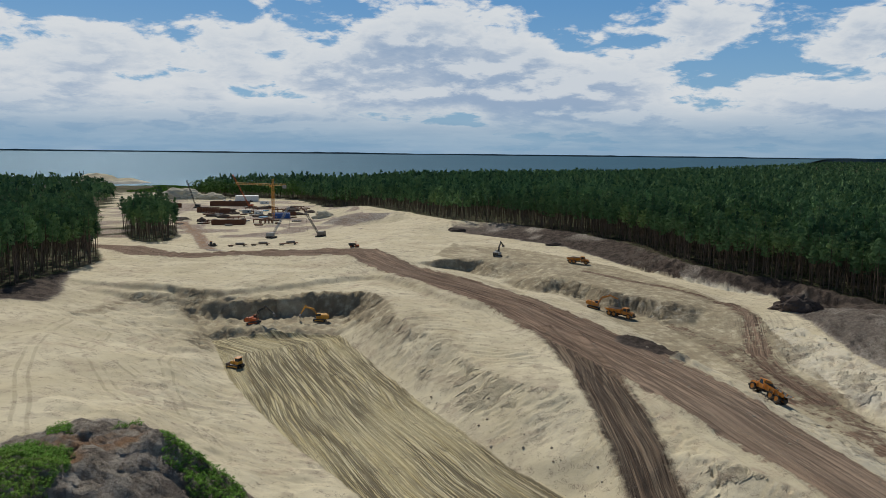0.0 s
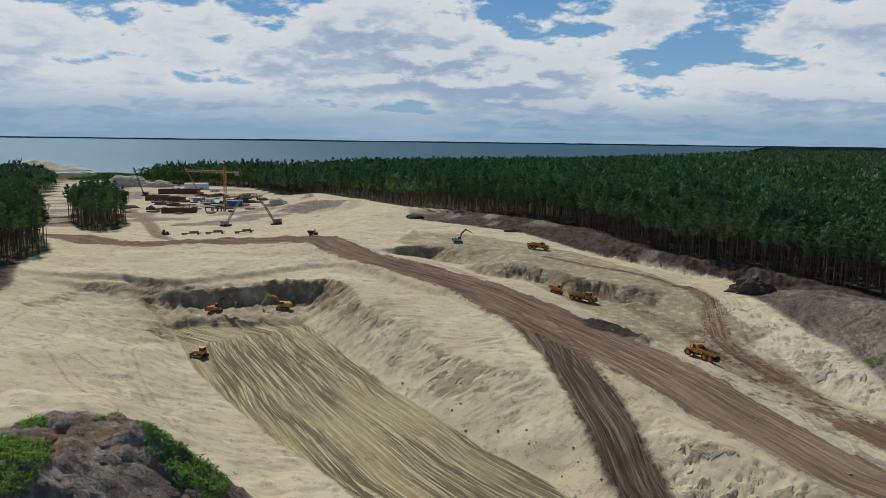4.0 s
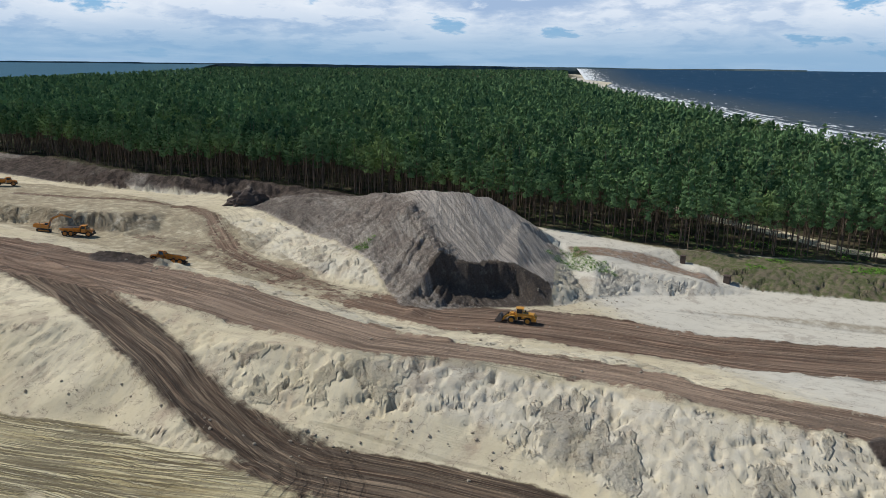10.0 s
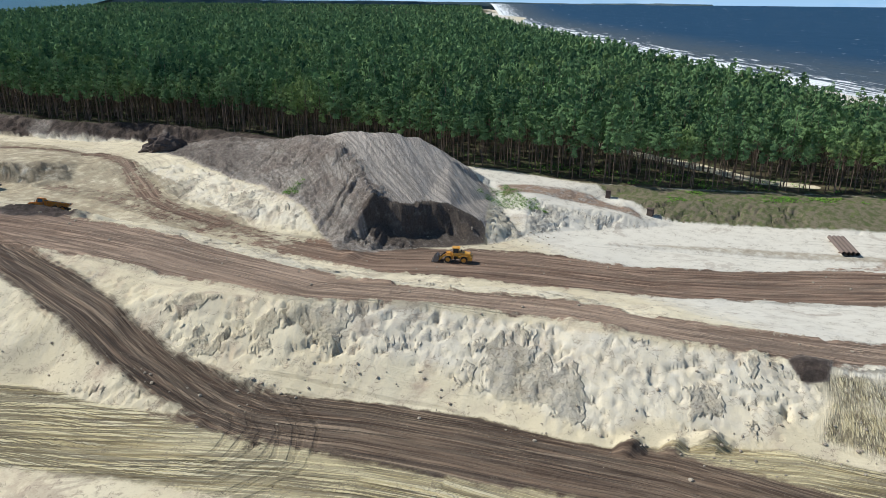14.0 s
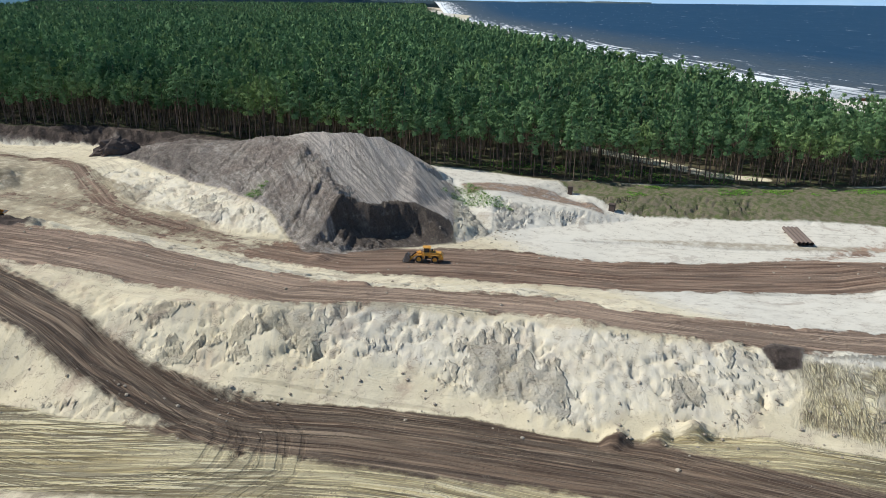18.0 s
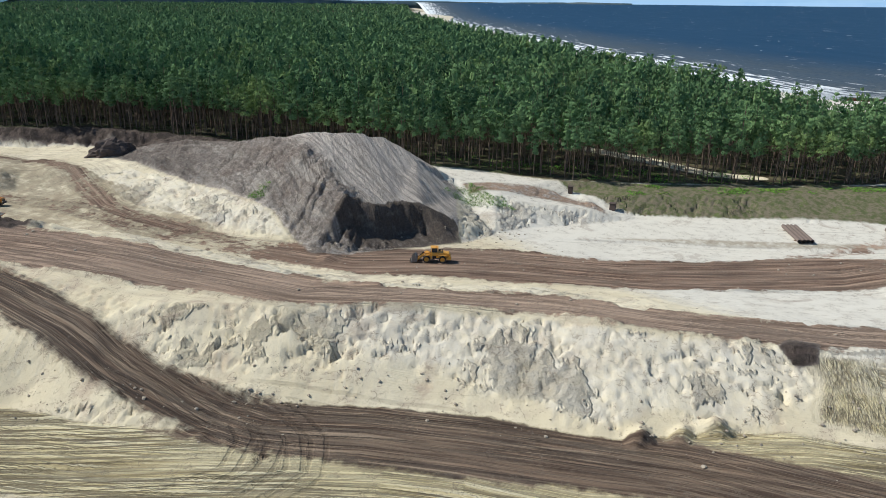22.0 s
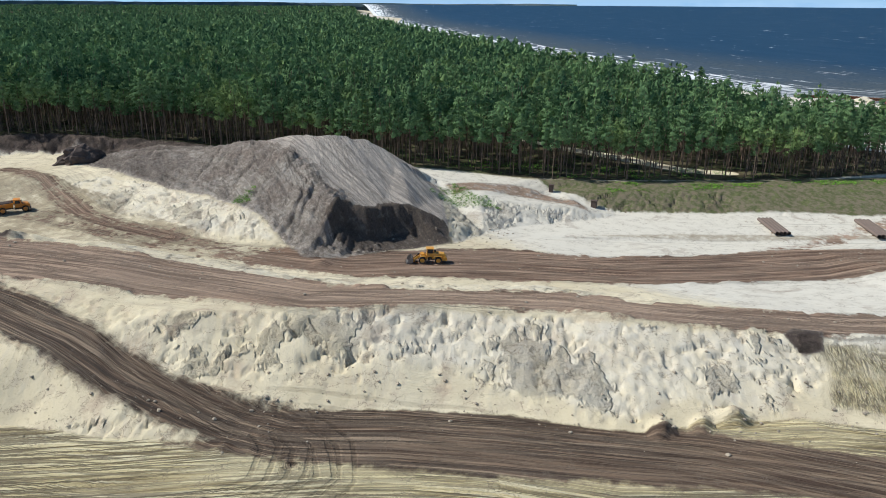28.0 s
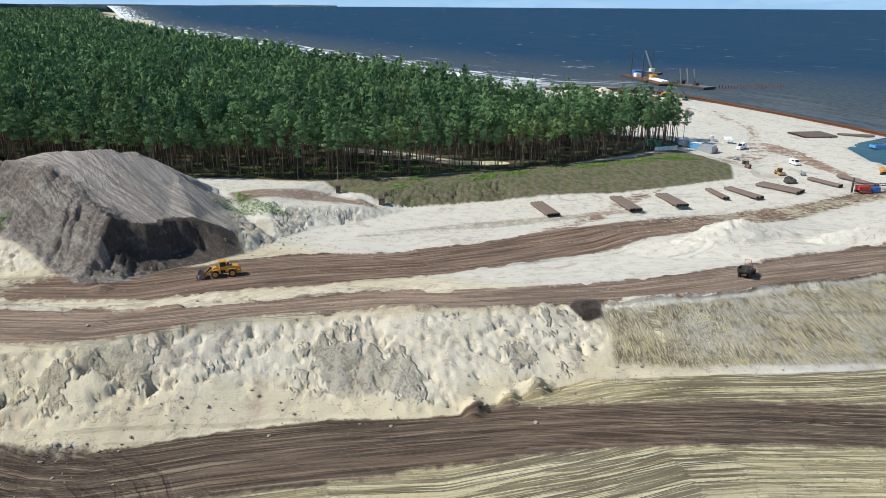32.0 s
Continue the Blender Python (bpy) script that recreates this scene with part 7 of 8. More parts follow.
def piling_rig():
    """A red pile driver laid down on its side."""
    t = root_at("piling_rig", "red and blue pile driving rig with its mast laid down", "rig", Matrix.Translation((245, -69.5, ground_z(245, -69.5))) @ pose(0, 0, 0, 0, 0, -73))
    crawler(t, 1.4, 5.0, 1.0, 0.7, RED)
    part("house", block((4.2, 2.6, 1.6), (-0.6, 0, 1.9), 0.1), RED, t)
    part("power_pack", block((2.6, 2.2, 1.8), (4.2, 0, 1.2), 0.1), BLUE, t)
    mast = bmesh.new()
    for y in (-0.4, 0.4):
        for z in (2.6, 3.3):
            rod((-4, y, z), (8, y, z), 0.08, 6, mast)
    for k in range(12):
        rod((-4 + k, -0.4, 2.6), (-3 + k, 0.4, 3.3), 0.05, 5, mast)
    part("mast", mast, BLACK, t)
    part("hammer", rod((-4.5, 0, 0.3), (-4.5, 0, 5.5), 0.35, 10), BLACK, t)


piling_rig()


def sheet_piles():
    """A rusty sheet pile wall holding the beach against the sea."""
    t = root_at("sheet_pile_wall", "rusty steel sheet pile wall along the beach", "sea wall", Matrix())
    line = [(578, 66), (591, 30), (588, 5), (569, -28), (540, -49), (507, -68), (461, -94), (424, -115), (397, -127), (350, -152)]
    bm = bmesh.new()
    cap = bmesh.new()
    k = 0
    for p, q in zip(line, line[1:]):
        d = Vector((q[0] - p[0], q[1] - p[1], 0))
        n = int(d.length / 0.7)
        side = Vector((-d.y, d.x, 0)).normalized()
        for i in range(n):
            a, b = Vector((*p, 0)) + d * (i / n), Vector((*p, 0)) + d * ((i + 1) / n)
            o0, o1 = side * (0.35 if k % 2 else -0.35), side * (-0.35 if k % 2 else 0.35)
            hi = 2.3 + 0.15 * math.sin(k * 1.7)
            vs = [bm.verts.new(v) for v in (a + o0 + Vector((0, 0, -2)), b + o1 + Vector((0, 0, -2)), b + o1 + Vector((0, 0, hi)), a + o0 + Vector((0, 0, hi)))]
            bm.faces.new(vs)
            k += 1
        block((d.length + 0.5, 1.0, 0.35), (Vector((*p, 0)) + d / 2 + Vector((0, 0, 1.75))), 0.03, 1.0, d.to_track_quat("X", "Z").to_matrix(), cap)
    piles = part("sheets", bm, RUST, t)
    tagged(piles, kind="stuff")
    part("waler", cap, RUST, t, "rusty waling beam")


sheet_piles()


def pile_row():
    me = bpy.data.meshes.new("pile")
    bm = rod((0, 0, -3), (0, 0, 2.6), 0.45, 10)
    bm.to_mesh(me), bm.free()
    me.materials.append(RUST)
    for k in range(22):
        f = k / 21
        x, y = 628 + 19 * f, -75 - 54 * f
        p = new("mooring_pile", me)
        p.matrix_world = pose(x, y, random.uniform(-0.4, 0.4), random.uniform(-2, 2), random.uniform(-2, 2), 0)
        tagged(p, "dark steel tube pile standing in the sea", "pile", "row of piles in the sea")


pile_row()


def barge(name, label, p, q, width, deck_mat, afloat=0.0, hull=None):
    d = Vector((q[0] - p[0], q[1] - p[1], 0))
    L = d.length
    t = root_at(name, label, "barge", Matrix.Translation(((p[0] + q[0]) / 2, (p[1] + q[1]) / 2, afloat)) @ pose(0, 0, 0, 0, 0, math.degrees(math.atan2(d.y, d.x))), "barges off the beach")
    h = L / 2
    part("hull", slab([(-h, 0.9), (-h, 2.0), (h, 2.0), (h, 0.9), (h - 3, -0.8), (-h + 3, -0.8)], -width / 2, width / 2), hull or BLACK, t)
    part("deck", block((L - 1, width - 0.6, 0.12), (0, 0, 2.06), 0.02), deck_mat, t)
    for k in range(8):
        for s in (-1, 1):
            part("bollard", rod((-h + 2 + k * (L - 4) / 7, s * (width / 2 - 0.6), 2.1), (-h + 2 + k * (L - 4) / 7, s * (width / 2 - 0.6), 2.8), 0.2, 8), RUST, t)
    return t, h


t, h = barge("jackup_barge", "work barge with blue cabins and tall legs off the beach", (720, -6), (636, -36), 20, RUST)
part("deckhouse", block((12, 9, 5), (-h + 12, 2, 4.6), 0.2), BLUE, t, "blue deckhouse")
part("white_cabin", block((7, 5, 3.5), (-h + 24, -3, 3.8), 0.1), WHITE, t)
part("yellow_crane_base", block((7, 6, 4), (h - 40, 2, 4.1), 0.2), YELLOW, t)
bm = bmesh.new()
for s in (-0.7, 0.7):
    rod((h - 40, 2 + s, 6), (-h + 26, 2 + s * 0.5, 26), 0.22, 6, bm)
for k in range(10):
    a, b = k / 10, (k + 1) / 10
    rod((h - 40 + (-h + 26 - h + 40) * a, 1.3, 6 + 20 * a), (h - 40 + (-h + 26 - h + 40) * b, 2.7, 6 + 20 * b), 0.12, 5, bm)
part("crane_boom", bm, STEEL, t)
for x in (-h + 18, h - 44):
    part("spud", rod((x, -7, -6), (x, -7, 24), 0.55, 10), BLACK, t)
for k in range(3):
    part("tube", rod((h - 34, -4 + k * 2.4, 3.2), (h - 6, -4 + k * 2.4, 3.2), 1.0, 12), WHITE, t, "pale steel tube on deck")
t, h = barge("mooring_barge", "dark pontoon with raised loading ramps off the beach", (648, -38), (616, -66), 14, STEEL)
for s in (-1, 1):
    for x in (-6, 2):
        part("ramp_leg", rod((x, s * 4, 2), (x - 3, s * 4, 15), 0.6, 8), STEEL, t)
part("winch", block((4, 4, 2.4), (6, 0, 3.2), 0.2), BLACK, t)
part("deckhouse", block((5, 5, 3), (-10, 0, 3.6), 0.15), BLACK, t)
t, h = barge("tug", "dark work boat with a tall mast at sea", (765, -20), (748, -36), 6, STEEL)
part("wheelhouse", block((5, 4, 3.4), (0, 0, 3.7), 0.15), WHITE, t)
part("mast", rod((0, 0, 5), (0, 0, 24), 0.35, 8), BLACK, t)
t, h = barge("blue_boat", "blue boat moored in a pond behind the beach", (346, -104), (352, -118), 4, BLUE, 2.0, SKY_BLUE)
part("wheelhouse", block((3, 2.6, 2.4), (2, 0, 3.2), 0.1), SKY_BLUE, t)


# small plant and goods beside the beach track
def generator(x, y, heading, mat, label):
    t = root_at("generator", label, "generator", stand(x, y, heading), "small plant by the beach track")
    part("skid", block((2.6, 1.3, 0.2), (0, 0, 0.1), 0.02), BLACK, t)
    part("housing", block((2.4, 1.2, 1.3), (0, 0, 0.85), 0.08), mat, t)
    part("exhaust", rod((0.8, 0.3, 1.5), (0.8, 0.3, 2.1), 0.07, 8), STEEL, t)
    for s in (-1, 1):
        part("side_door", block((1.0, 0.04, 0.9), (-0.4, s * 0.62, 0.85), 0.01), STEEL, t)
        wheel(t, -0.7, 0.75 * s, 0.32, 0.18, STEEL)


for (x, y), hd, mat, label in zip([(311.2, -28.7), (293.7, -35.0), (284.8, -36.9), (274.7, -36.0), (271.1, -55.7), (304.5, -6.8)], (20, 70, 110, 40, 10, 60), (ORANGE, GREY, BLACK, RUST, GREY, GREEN), ("orange generator trailer on the sand", "grey generator trailer on the sand", "dark pump trailer beside the track", "rusty compressor trailer beside the track", "grey trailer beside the black sheeting", "green generator under the pines")):
    generator(x, y, hd, mat, label)


# works by the lagoon ------------------------------------------------------------
def lattice(bm, a, b, w, n, r):
    a, b = Vector(a), Vector(b)
    d = (b - a).normalized()
    u = d.cross(Vector((0, 1, 0)) if abs(d.y) < 0.9 else Vector((1, 0, 0))).normalized()
    v = d.cross(u)
    cs = [u * w + v * w, u * w - v * w, -u * w - v * w, -u * w + v * w]
    for c in cs:
        rod(a + c, b + c, r, 5, bm)
    for k in range(n):
        p, q = a.lerp(b, k / n), a.lerp(b, (k + 1) / n)
        for i in range(4):
            rod(p + cs[i], q + cs[(i + 1) % 4], r * 0.7, 4, bm)
    return bm


def tower_crane(x, y, heading):
    t = root_at("tower_crane", "yellow tower crane over the lagoon works", "crane", Matrix.Translation((x, y, ground_z(x, y))) @ pose(0, 0, 0, 0, 0, heading))
    part("foundation", block((5, 5, 0.8), (0, 0, 0.3), 0.1), CONCRETE, t)
    part("mast", lattice(bmesh.new(), (0, 0, 0.5), (0, 0, 30), 0.9, 16, 0.16), YELLOW, t)
    part("jib", lattice(bmesh.new(), (0, 0, 31), (34, 0, 31.5), 0.7, 20, 0.12), YELLOW, t)
    part("counter_jib", lattice(bmesh.new(), (0, 0, 31), (-12, 0, 31), 0.7, 7, 0.14), YELLOW, t)
    part("counterweight", block((3, 1.6, 3), (-10.5, 0, 29.5), 0.1), CONCRETE, t)
    part("cab", block((1.8, 1.8, 2.2), (1.4, 1.4, 30), 0.1), YELLOW, t)
    part("tower_head", lattice(bmesh.new(), (0, 0, 31), (0, 0, 36), 0.5, 4, 0.12), YELLOW, t)
    part("tie", rod((0, 0, 36), (24, 0, 32.2), 0.06, 5), STEEL, t)
    part("hoist_rope", rod((20, 0, 30.8), (20, 0, 16), 0.05, 5), BLACK, t)


tower_crane(-148.8, 633, 171)


def mobile_crane(x, y, heading, reach, up, mat, label):
    t = root_at("crawler_crane", label, "crane", stand(x, y, heading))
    crawler(t, 2.0, 6.0, 1.2, 0.8, BLACK)
    part("house", block((5, 3, 2.2), (-0.8, 0, 2.5), 0.15), mat, t)
    part("boom", lattice(bmesh.new(), (1.5, 0, 2.5), (1.5 + reach, 0, 2.5 + up), 0.5, 14, 0.12), mat, t)
    part("rope", rod((1.5 + reach, 0, 2.5 + up), (1.5 + reach, 0, 4), 0.05, 4), BLACK, t)


mobile_crane(-204, 765, 165, 18, 32, ORANGE, "orange crawler crane with a lattice boom")
mobile_crane(-258, 760, 170, 9, 26, BLACK, "dark crawler crane by the lagoon")
mobile_crane(-112, 470, 60, 16, 17, GREY, "concrete pump with a raised jointed boom")
mobile_crane(-80, 470, 170, 7, 14, STEEL, "thin-armed pump standing on the sand")
site_hut(-238, 880, (26, 13, 7), 8, WHITE, "long white shed by the lagoon works", WHITE)
site_hut(-146, 652, (15, 6, 4.5), 6, BLUE, "blue site building in the works", BLUE)
site_hut(-176, 690, (8, 3, 3), 12, WHITE, "white site cabin in the works")
site_hut(-190, 700, (8, 3, 3), 12, GREY, "grey site cabin in the works")
site_hut(-205, 830, (10, 4, 3.2), 20, WHITE, "white site cabin near the shed")


def cofferdam(x, y, L, W, H, heading, label):
    """A boxed pit of rusty sheet piles with props."""
    t = root_at("cofferdam", label, "cofferdam", Matrix.Translation((x, y, ground_z(x, y))) @ pose(0, 0, 0, 0, 0, heading), "sheet pile boxes")
    for s in (-1, 1):
        for nm, ln, off, turn in (("long_wall", L, W / 2, 0), ("end_wall", W, L / 2, 1)):
            bm = bmesh.new()
            n = int(ln / 1.2)
            for i in range(n):
                a = -ln / 2 + i * ln / n
                c = (a + 0.5 * ln / n, s * off + (0.2 if i % 2 else -0.2), H / 2 - 0.5)
                block((ln / n, 0.14, H + 1), c if not turn else (c[1], c[0], c[2]), 0, 1, Matrix.Rotation(math.pi / 2 * turn, 3, "Z"), bm)
            part(nm, bm, RUST, t)
    for k in range(4):
        part("prop", rod((-L / 2 + (k + 0.5) * L / 4, -W / 2, H * 0.6), (-L / 2 + (k + 0.5) * L / 4, W / 2, H * 0.6), 0.3, 8), RUST, t)
    part("slab", block((L - 1, W - 1, 0.3), (0, 0, 0.3), 0), CONCRETE, t)


cofferdam(-178, 600, 26, 9, 3.6, 10, "rusty sheet pile box in the lagoon works")
cofferdam(-222, 700, 34, 12, 5, -35, "long rusty sheet pile pit in the works")
cofferdam(-232, 790, 40, 12, 5, 4, "dark sheet pile wall by the parked cars")
cofferdam(-150, 680, 22, 10, 3, 14, "rusty sheet pile box beside the tower crane")
cofferdam(-290, 760, 30, 12, 4, 20, "rusty steel frame at the edge of the works")


def timber_stack(x, y, heading, n, mat, label):
    t = root_at("material_stack", label, "stack", stand(x, y, heading), "stacks of building material")
    for k in range(n):
        part("bundle", block((random.uniform(4, 7), 1.4, 0.9), (0, (k - n / 2) * 1.9, 0.55), 0.05), mat, t)
        part("bearer", block((0.3, 1.4, 0.12), (0.8, (k - n / 2) * 1.9, 0.06), 0.01), TIMBER, t)


for i in range(22):
    u, v = random.random(), random.random()
    x, y = -250 + 120 * u, 600 + 200 * v - 30 * u
    timber_stack(x, y, random.uniform(0, 180), random.randint(2, 4), (RUST, STEEL, TIMBER, CONCRETE, WHITE, SKY_BLUE)[i % 6], ("bundles of rusty reinforcing steel", "bundles of grey steel sections", "stack of sawn timber", "stack of concrete slabs", "stack of white boards", "stack of blue wrapped goods")[i % 6])
for x, y, hd in ((-121, 424, 8), (-108, 426, 5), (-92, 428, 4)):
    t = root_at("low_loader", "long low trailer beside the far earth road", "trailer", stand(x, y, hd), "trailers by the far road")
    part("bed", block((11, 2.6, 0.4), (0, 0, 1.0), 0.05), RUST, t)
    part("load", block((5, 2.2, 1.1), (1.5, 0, 1.75), 0.2), STEEL, t)
    for wx in (-4.5, -3.2, 3.8):
        for s in (-1, 1):
            wheel(t, wx, 1.0 * s, 0.48, 0.4, STEEL)


# reeds and heaps at the lagoon's edge -------------------------------------------------
def reeds():
    x, y = scatter([(-470, 1075), (-365, 1105), (-410, 1290), (-520, 1290)], 5.0, lambda x, y: fbm(x, y, 30, 3, 61) > -0.45)
    tuft = []
    for _ in range(4):
        c = np.stack([rng.normal(0, 2.4, 6), rng.normal(0, 2.4, 6), rng.uniform(0.3, 1.6, 6)], -1)
        tuft.append((tube((0, 0, -0.5), (0, 0, 1.8), 0.1, 0.05, 3), leaf_soup(c, np.full(6, 1.6), 24, 0.9, 0.7)))
    stamp("reeds", "bright green reed bed at the lagoon's edge", x, y, tuft, [WEED, BARK], 0.8, 1.2, 0.25)


reeds()
SAND_PAINT = paint("tipped_sand", (0.56, 0.51, 0.39), 0.95, (0.40, 0.34, 0.26), 0.5)
heap("sand_heap", "tall pale sand heap near the lagoon works", -335, 930, 26, 16, 13, SAND_PAINT, 21)
heap("sand_heap", "pale sand heap near the lagoon works", -296, 925, 18, 10, 7, SAND_PAINT, 22)
heap("sand_heap", "grey sand heap beside the tower crane", -108, 650, 9, 6, 5, SAND_PAINT, 23)
heap("sand_heap", "sand heap on the beach works", 432, -22, 16, 9, 4.5, SAND_PAINT, 24)
heap("sand_heap", "sand heap on the beach works", 455, 20, 20, 9, 5.0, SAND_PAINT, 25)
heap("sand_heap", "low sand heap near the sheet piles", 560, 20, 12, 7, 4, SAND_PAINT, 26)
for k in range(26):
    x, y = -250 + random.uniform(0, 130), 590 + random.uniform(0, 190)
    heap("soil_heap", "small brown heap of dug earth in the works", x, y, random.uniform(3, 9), random.uniform(2, 5), random.uniform(1.0, 3.2), SOIL, 30 + k)


def steel_frame(x, y, heading, L, W, H, label):
    """A rusty bracing frame of beams on posts."""
    t = root_at("bracing_frame", label, "frame", stand(x, y, heading), "bracing frames in the works")
    for s in (-1, 1):
        part("beam", block((L, 0.6, 0.7), (0, s * W / 2, H), 0.03), RUST, t)
        for k in range(4):
            part("post", block((0.5, 0.5, H), (L * (k / 3 - 0.5) * 0.95, s * W / 2, H / 2), 0.03), RUST, t)
    for k in range(3):
        part("strut", block((0.5, W, 0.5), (L * (k / 2 - 0.5) * 0.8, 0, H), 0.03), STEEL, t)


for k in range(16):
    steel_frame(-240 + random.uniform(0, 110), 600 + random.uniform(0, 170), random.uniform(0, 180), random.uniform(6, 16), random.uniform(2, 5), random.uniform(1.2, 3.2), "rusty bracing frame of steel beams in the works")
for k in range(30):
    x, y = -245 + random.uniform(0, 125), 600 + random.uniform(0, 180)
    timber_stack(x, y, random.uniform(0, 180), random.randint(2, 4), (RUST, STEEL, TIMBER, BLACK, RUST, CONCRETE)[k % 6], ("bundles of rusty reinforcing steel", "bundles of grey steel sections", "stack of sawn timber", "black plastic pipes in bundles", "bundles of rusty steel beams", "stack of concrete slabs")[k % 6])


# the islet and ships in the lagoon --------------------------------------------------
def islet():
    n = 40
    gx, gy = np.meshgrid(np.linspace(-1, 1, n), np.linspace(-1, 1, n))
    r = np.hypot(gx, gy)
    x, y = -645 + gx * 68 + gy * 18, 1385 + gy * 62 + gx * 30
    z = np.clip(1.05 - r, 0, 1) ** 0.8 * 21 * (1 + 0.5 * fbm(gx, gy, 0.5, 3, 51)) - 1.5
    idx = np.arange(n * n).reshape(n, n)
    quads = np.stack([idx[:-1, :-1], idx[:-1, 1:], idx[1:, 1:], idx[1:, :-1]], -1).reshape(-1, 4)
    co = np.stack([x, y, z], -1).reshape(-1, 3)
    m = len(co)
    flat = {"kind_a": np.zeros((m, 3)), "kind_b": np.stack([np.zeros(m), np.zeros(m), np.clip(1.4 - z.ravel() / 6, 0, 0.9)], -1), "track": co * 1.0, "litter": np.zeros(m), "rough": np.zeros(m), "moist_shade": np.zeros(m), "laned": np.zeros(m), "red": np.zeros(m), "dry": np.zeros(m), "slip": co * 0.0, "wheel": co * 0.0}
    tagged(put_mesh("ground_islet", co, quads, flat, [EARTH]), "pale sand islet heaped up in the lagoon", "ground", kind="structure")


islet()
for x, y, hd in ((-795, 1430, 10), (-715, 1440, 30)):
    t = root_at("dredger", "dark dredging pontoon with masts in the lagoon", "ship", pose(x, y, 0, 0, 0, hd))
    part("hull", slab([(-13, 0.6), (-13, 2.4), (13, 2.4), (14, 2.4), (12, -0.6), (-12, -0.6)], -5, 5), BLACK, t)
    part("house", block((6, 6, 4), (-6, 0, 4.4), 0.2), GREY, t)
    for k in (-2, 5):
        part("mast", rod((k, 0, 2.4), (k, 0, 22), 0.5, 8), BLACK, t)


def far_shore():
    """The low wooded coast across the lagoon and the land beyond the woods."""
    n = 220
    co, q = [], []
    for i in range(n):
        a = math.radians(20 + 165 * i / (n - 1))
        x, y = 4860 * math.cos(a), 4860 * math.sin(a)
        h = 54 + 5 * noise.noise(Vector((i * 0.11, 0, 0))) + 3 * noise.noise(Vector((i * 0.9, 3, 0)))
        co += [(x, y, -10), (x, y, h), (x * 1.02, y * 1.02, h - 2)]
        if i:
            k = 3 * i
            q += [(k - 3, k, k + 1, k - 2), (k - 2, k + 1, k + 2, k - 1)]
    m, g = material("far_woods")
    pos = g.node("ShaderNodeNewGeometry").outputs["Position"]
    finish(g, g.mix(g.ramp(g.noise(pos, 0.006, 5, 0.6), 0.4, 0.6), (0.05, 0.085, 0.10), (0.12, 0.15, 0.15)), 0.95)
    tagged(put_mesh("backdrop_far_shore", np.array(co), np.array(q)[:, ::-1], {}, [m]), "low wooded shore across the lagoon", "shore", kind="structure")


far_shore()


# stones and clods on the slopes: stuff ------------------------------------------
def clods():
    bm = bmesh.new()
    bmesh.ops.create_icosphere(bm, subdivisions=1, radius=1)
    v0 = np.array([v.co[:] for v in bm.verts])
    f0 = np.array([[v.index for v in f.verts] for f in bm.faces])
    bm.free()
    X, Y = [], []
    for pts, n, spread in ((FLOOR_LINE[3:18], 700, 8.0), (HAUL[3:12], 160, 14.0), (MAIN_ROAD[8:20], 200, 9.0), ([(108, 118), (130, 106), (150, 102)], 220, 7.0)):
        for _ in range(n):
            k = rng.integers(0, len(pts) - 1)
            t = rng.random()
            X.append(pts[k][0] + (pts[k + 1][0] - pts[k][0]) * t + rng.normal() * spread * 0.5 + 3.0)
            Y.append(pts[k][1] + (pts[k + 1][1] - pts[k][1]) * t + rng.normal() * spread * 0.5)
    X, Y = np.array(X), np.array(Y)
    s = 0.07 + 0.34 * rng.random(len(X)) ** 5
    Z = ground_many(X, Y)
    vs = v0[None] * s[:, None, None] * rng.uniform(0.6, 1.2, (len(X), 12, 1)) * np.array([1, 1, 0.7]) + np.stack([X, Y, Z + s * 0.25], -1)[:, None]
    fs = f0[None] + (np.arange(len(X)) * 12)[:, None, None]
    tagged(put_mesh("clods", vs.reshape(-1, 3), fs.reshape(-1, 3), {}, [CLOD], False), "loose clods and stones on the sand slopes", "stones", kind="stuff")


CLOD = paint("clod", (0.36, 0.31, 0.24), 0.95, (0.16, 0.13, 0.10), 0.6)
clods()


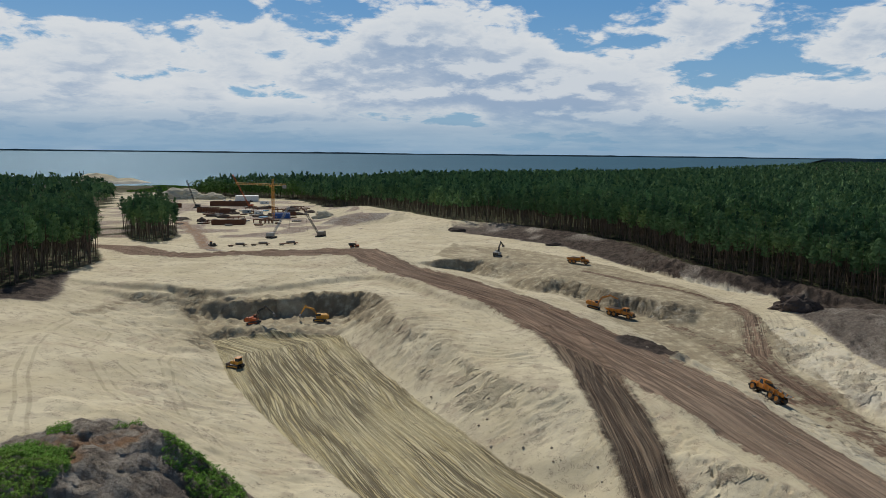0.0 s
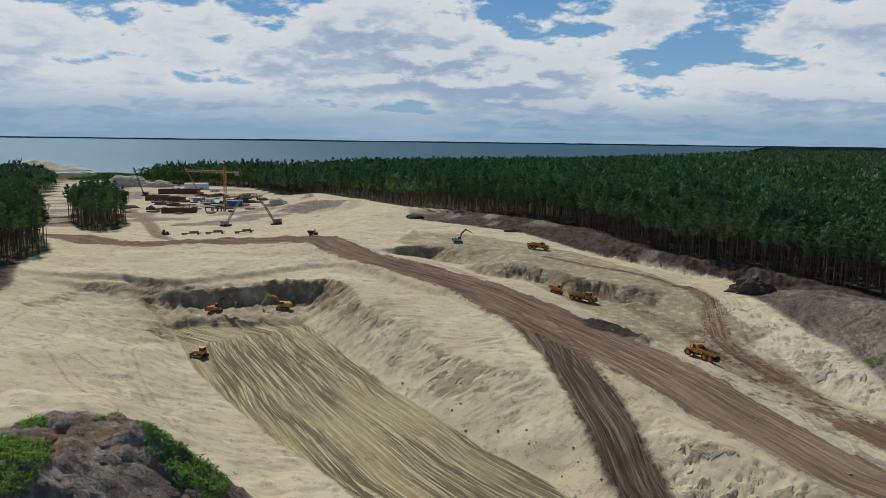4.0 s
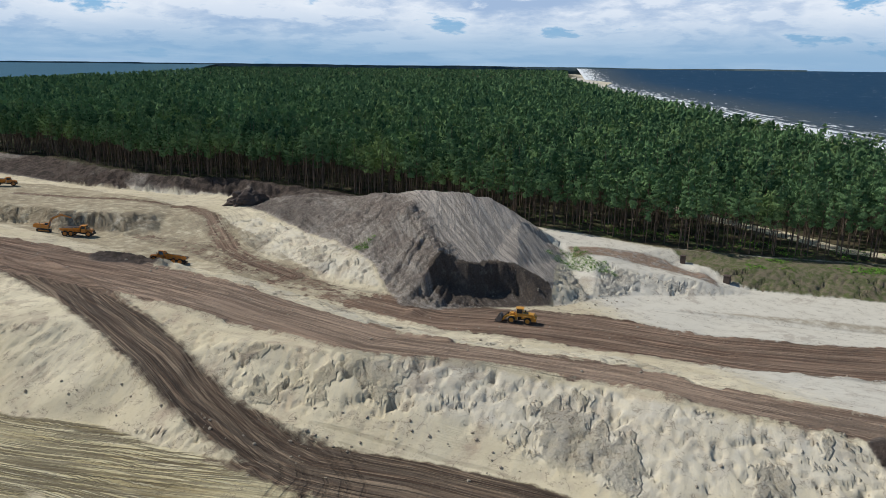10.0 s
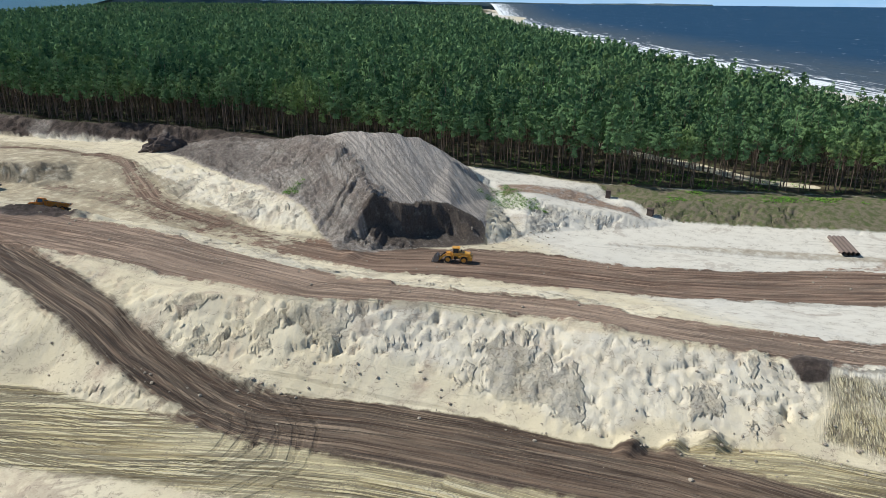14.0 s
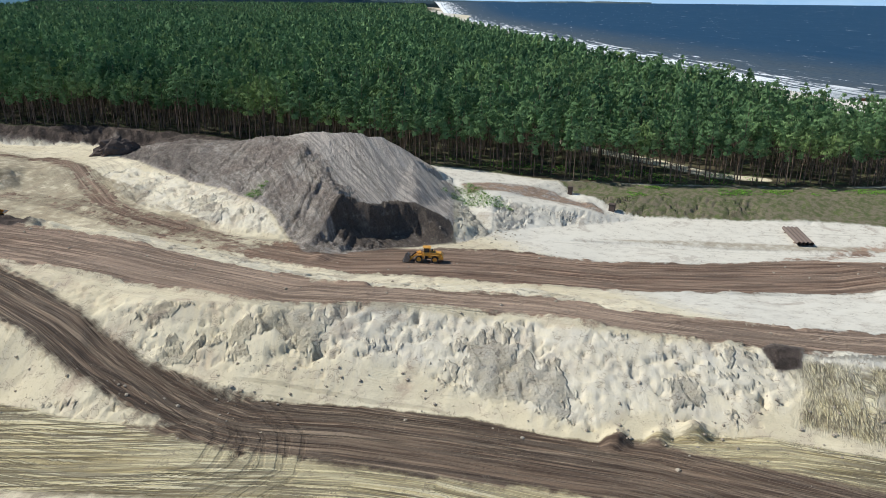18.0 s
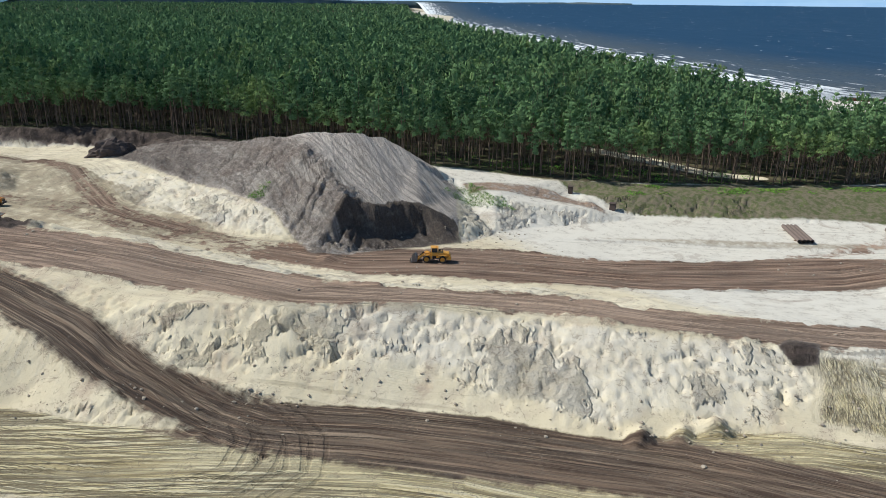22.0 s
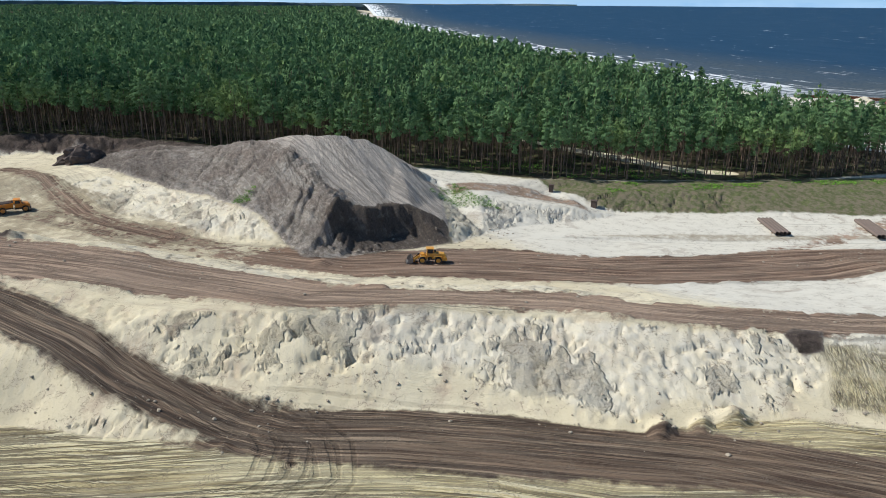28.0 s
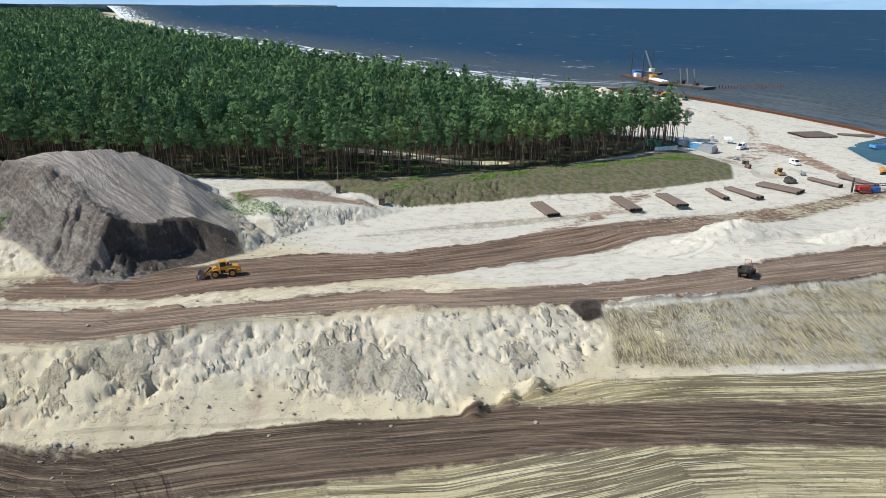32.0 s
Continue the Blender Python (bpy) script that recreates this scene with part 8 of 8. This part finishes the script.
# what moves ---------------------------------------------------------------------
def motions():
    up = [(0.0, 73.7, 160.2), (2.5, 73.5, 169.5), (5.0, 73.0, 178.2), (7.5, 71.2, 185.5), (9.0, 69.8, 190.2), (10.0, 67.0, 193.2), (11.0, 64.4, 195.2), (13.0, 61.2, 197.6), (15.5, 58.8, 199.6), (18.0, 57.4, 201.0), (32.0, 57.0, 201.6)]
    rows = []
    for i, (t, x, y) in enumerate(up):
        a, b = up[max(0, i - 1)], up[min(len(up) - 1, i + 1)]
        rows.append((t, stand(x, y, math.degrees(math.atan2(b[2] - a[2], b[1] - a[1])) + max(0.0, min(20.0, 40.0 - 4.5 * t)))))
    walk(TRUCK_UP, rows)
    out = [(0.0, 59.5, 241.5, -42), (18.0, 59.5, 241.5, -42), (19.5, 62.5, 234.5, -62), (22.0, 68.0, 222.0, -52), (23.0, 69.8, 220.0, -45), (24.0, 71.4, 218.5, -40), (25.5, 73.8, 216.4, -35), (27.5, 78.0, 216.0, -25), (28.5, 79.6, 215.0, -35), (32.0, 85.5, 207.0, -60)]
    walk(TRUCK_OUT, [(t, stand(x, y, h)) for t, x, y, h in out])
    go = [(0.0, 172.0, -86.0, 122), (24.0, 172.0, -86.0, 122), (28.0, 146.0, -45.0, 124), (29.5, 136.8, -25.0, 122), (30.5, 131.0, -13.6, 140), (31.0, 127.6, -11.0, 150), (31.5, 124.6, -9.6, 155), (32.0, 121.0, -8.2, 157)]
    walk(DUMPER, [(t, stand(x, y, h)) for t, x, y, h in go])
    walk(HOUSE_CUT, [(t, pose(0, 0, 0, 0, 0, a)) for t, a in ((0.0, 2), (1.0, -14), (2.5, -20), (4.5, -8), (6.0, -12), (9.0, -4), (11.0, -16), (18.0, 20), (25.0, -10), (32.0, 25))])
    walk(HOUSE_TOP, [(t, pose(0, 0, 0, 0, 0, a)) for t, a in ((0.0, 65), (1.0, 52), (2.0, 18), (2.5, 6), (4.5, -4), (6.0, -6), (9.0, 40), (20.0, 0), (32.0, 30))])
    walk(HOUSE_PIT, [(t, pose(0, 0, 0, 0, 0, a)) for t, a in ((0.0, -8), (2.0, -4), (4.5, -12), (7.0, -6), (32.0, -10))])
    walk(HOUSE_WALL, [(t, pose(0, 0, 0, 0, 0, a)) for t, a in ((0.0, 18), (2.0, 14), (4.5, 16), (7.0, 20), (32.0, 12))])


motions()
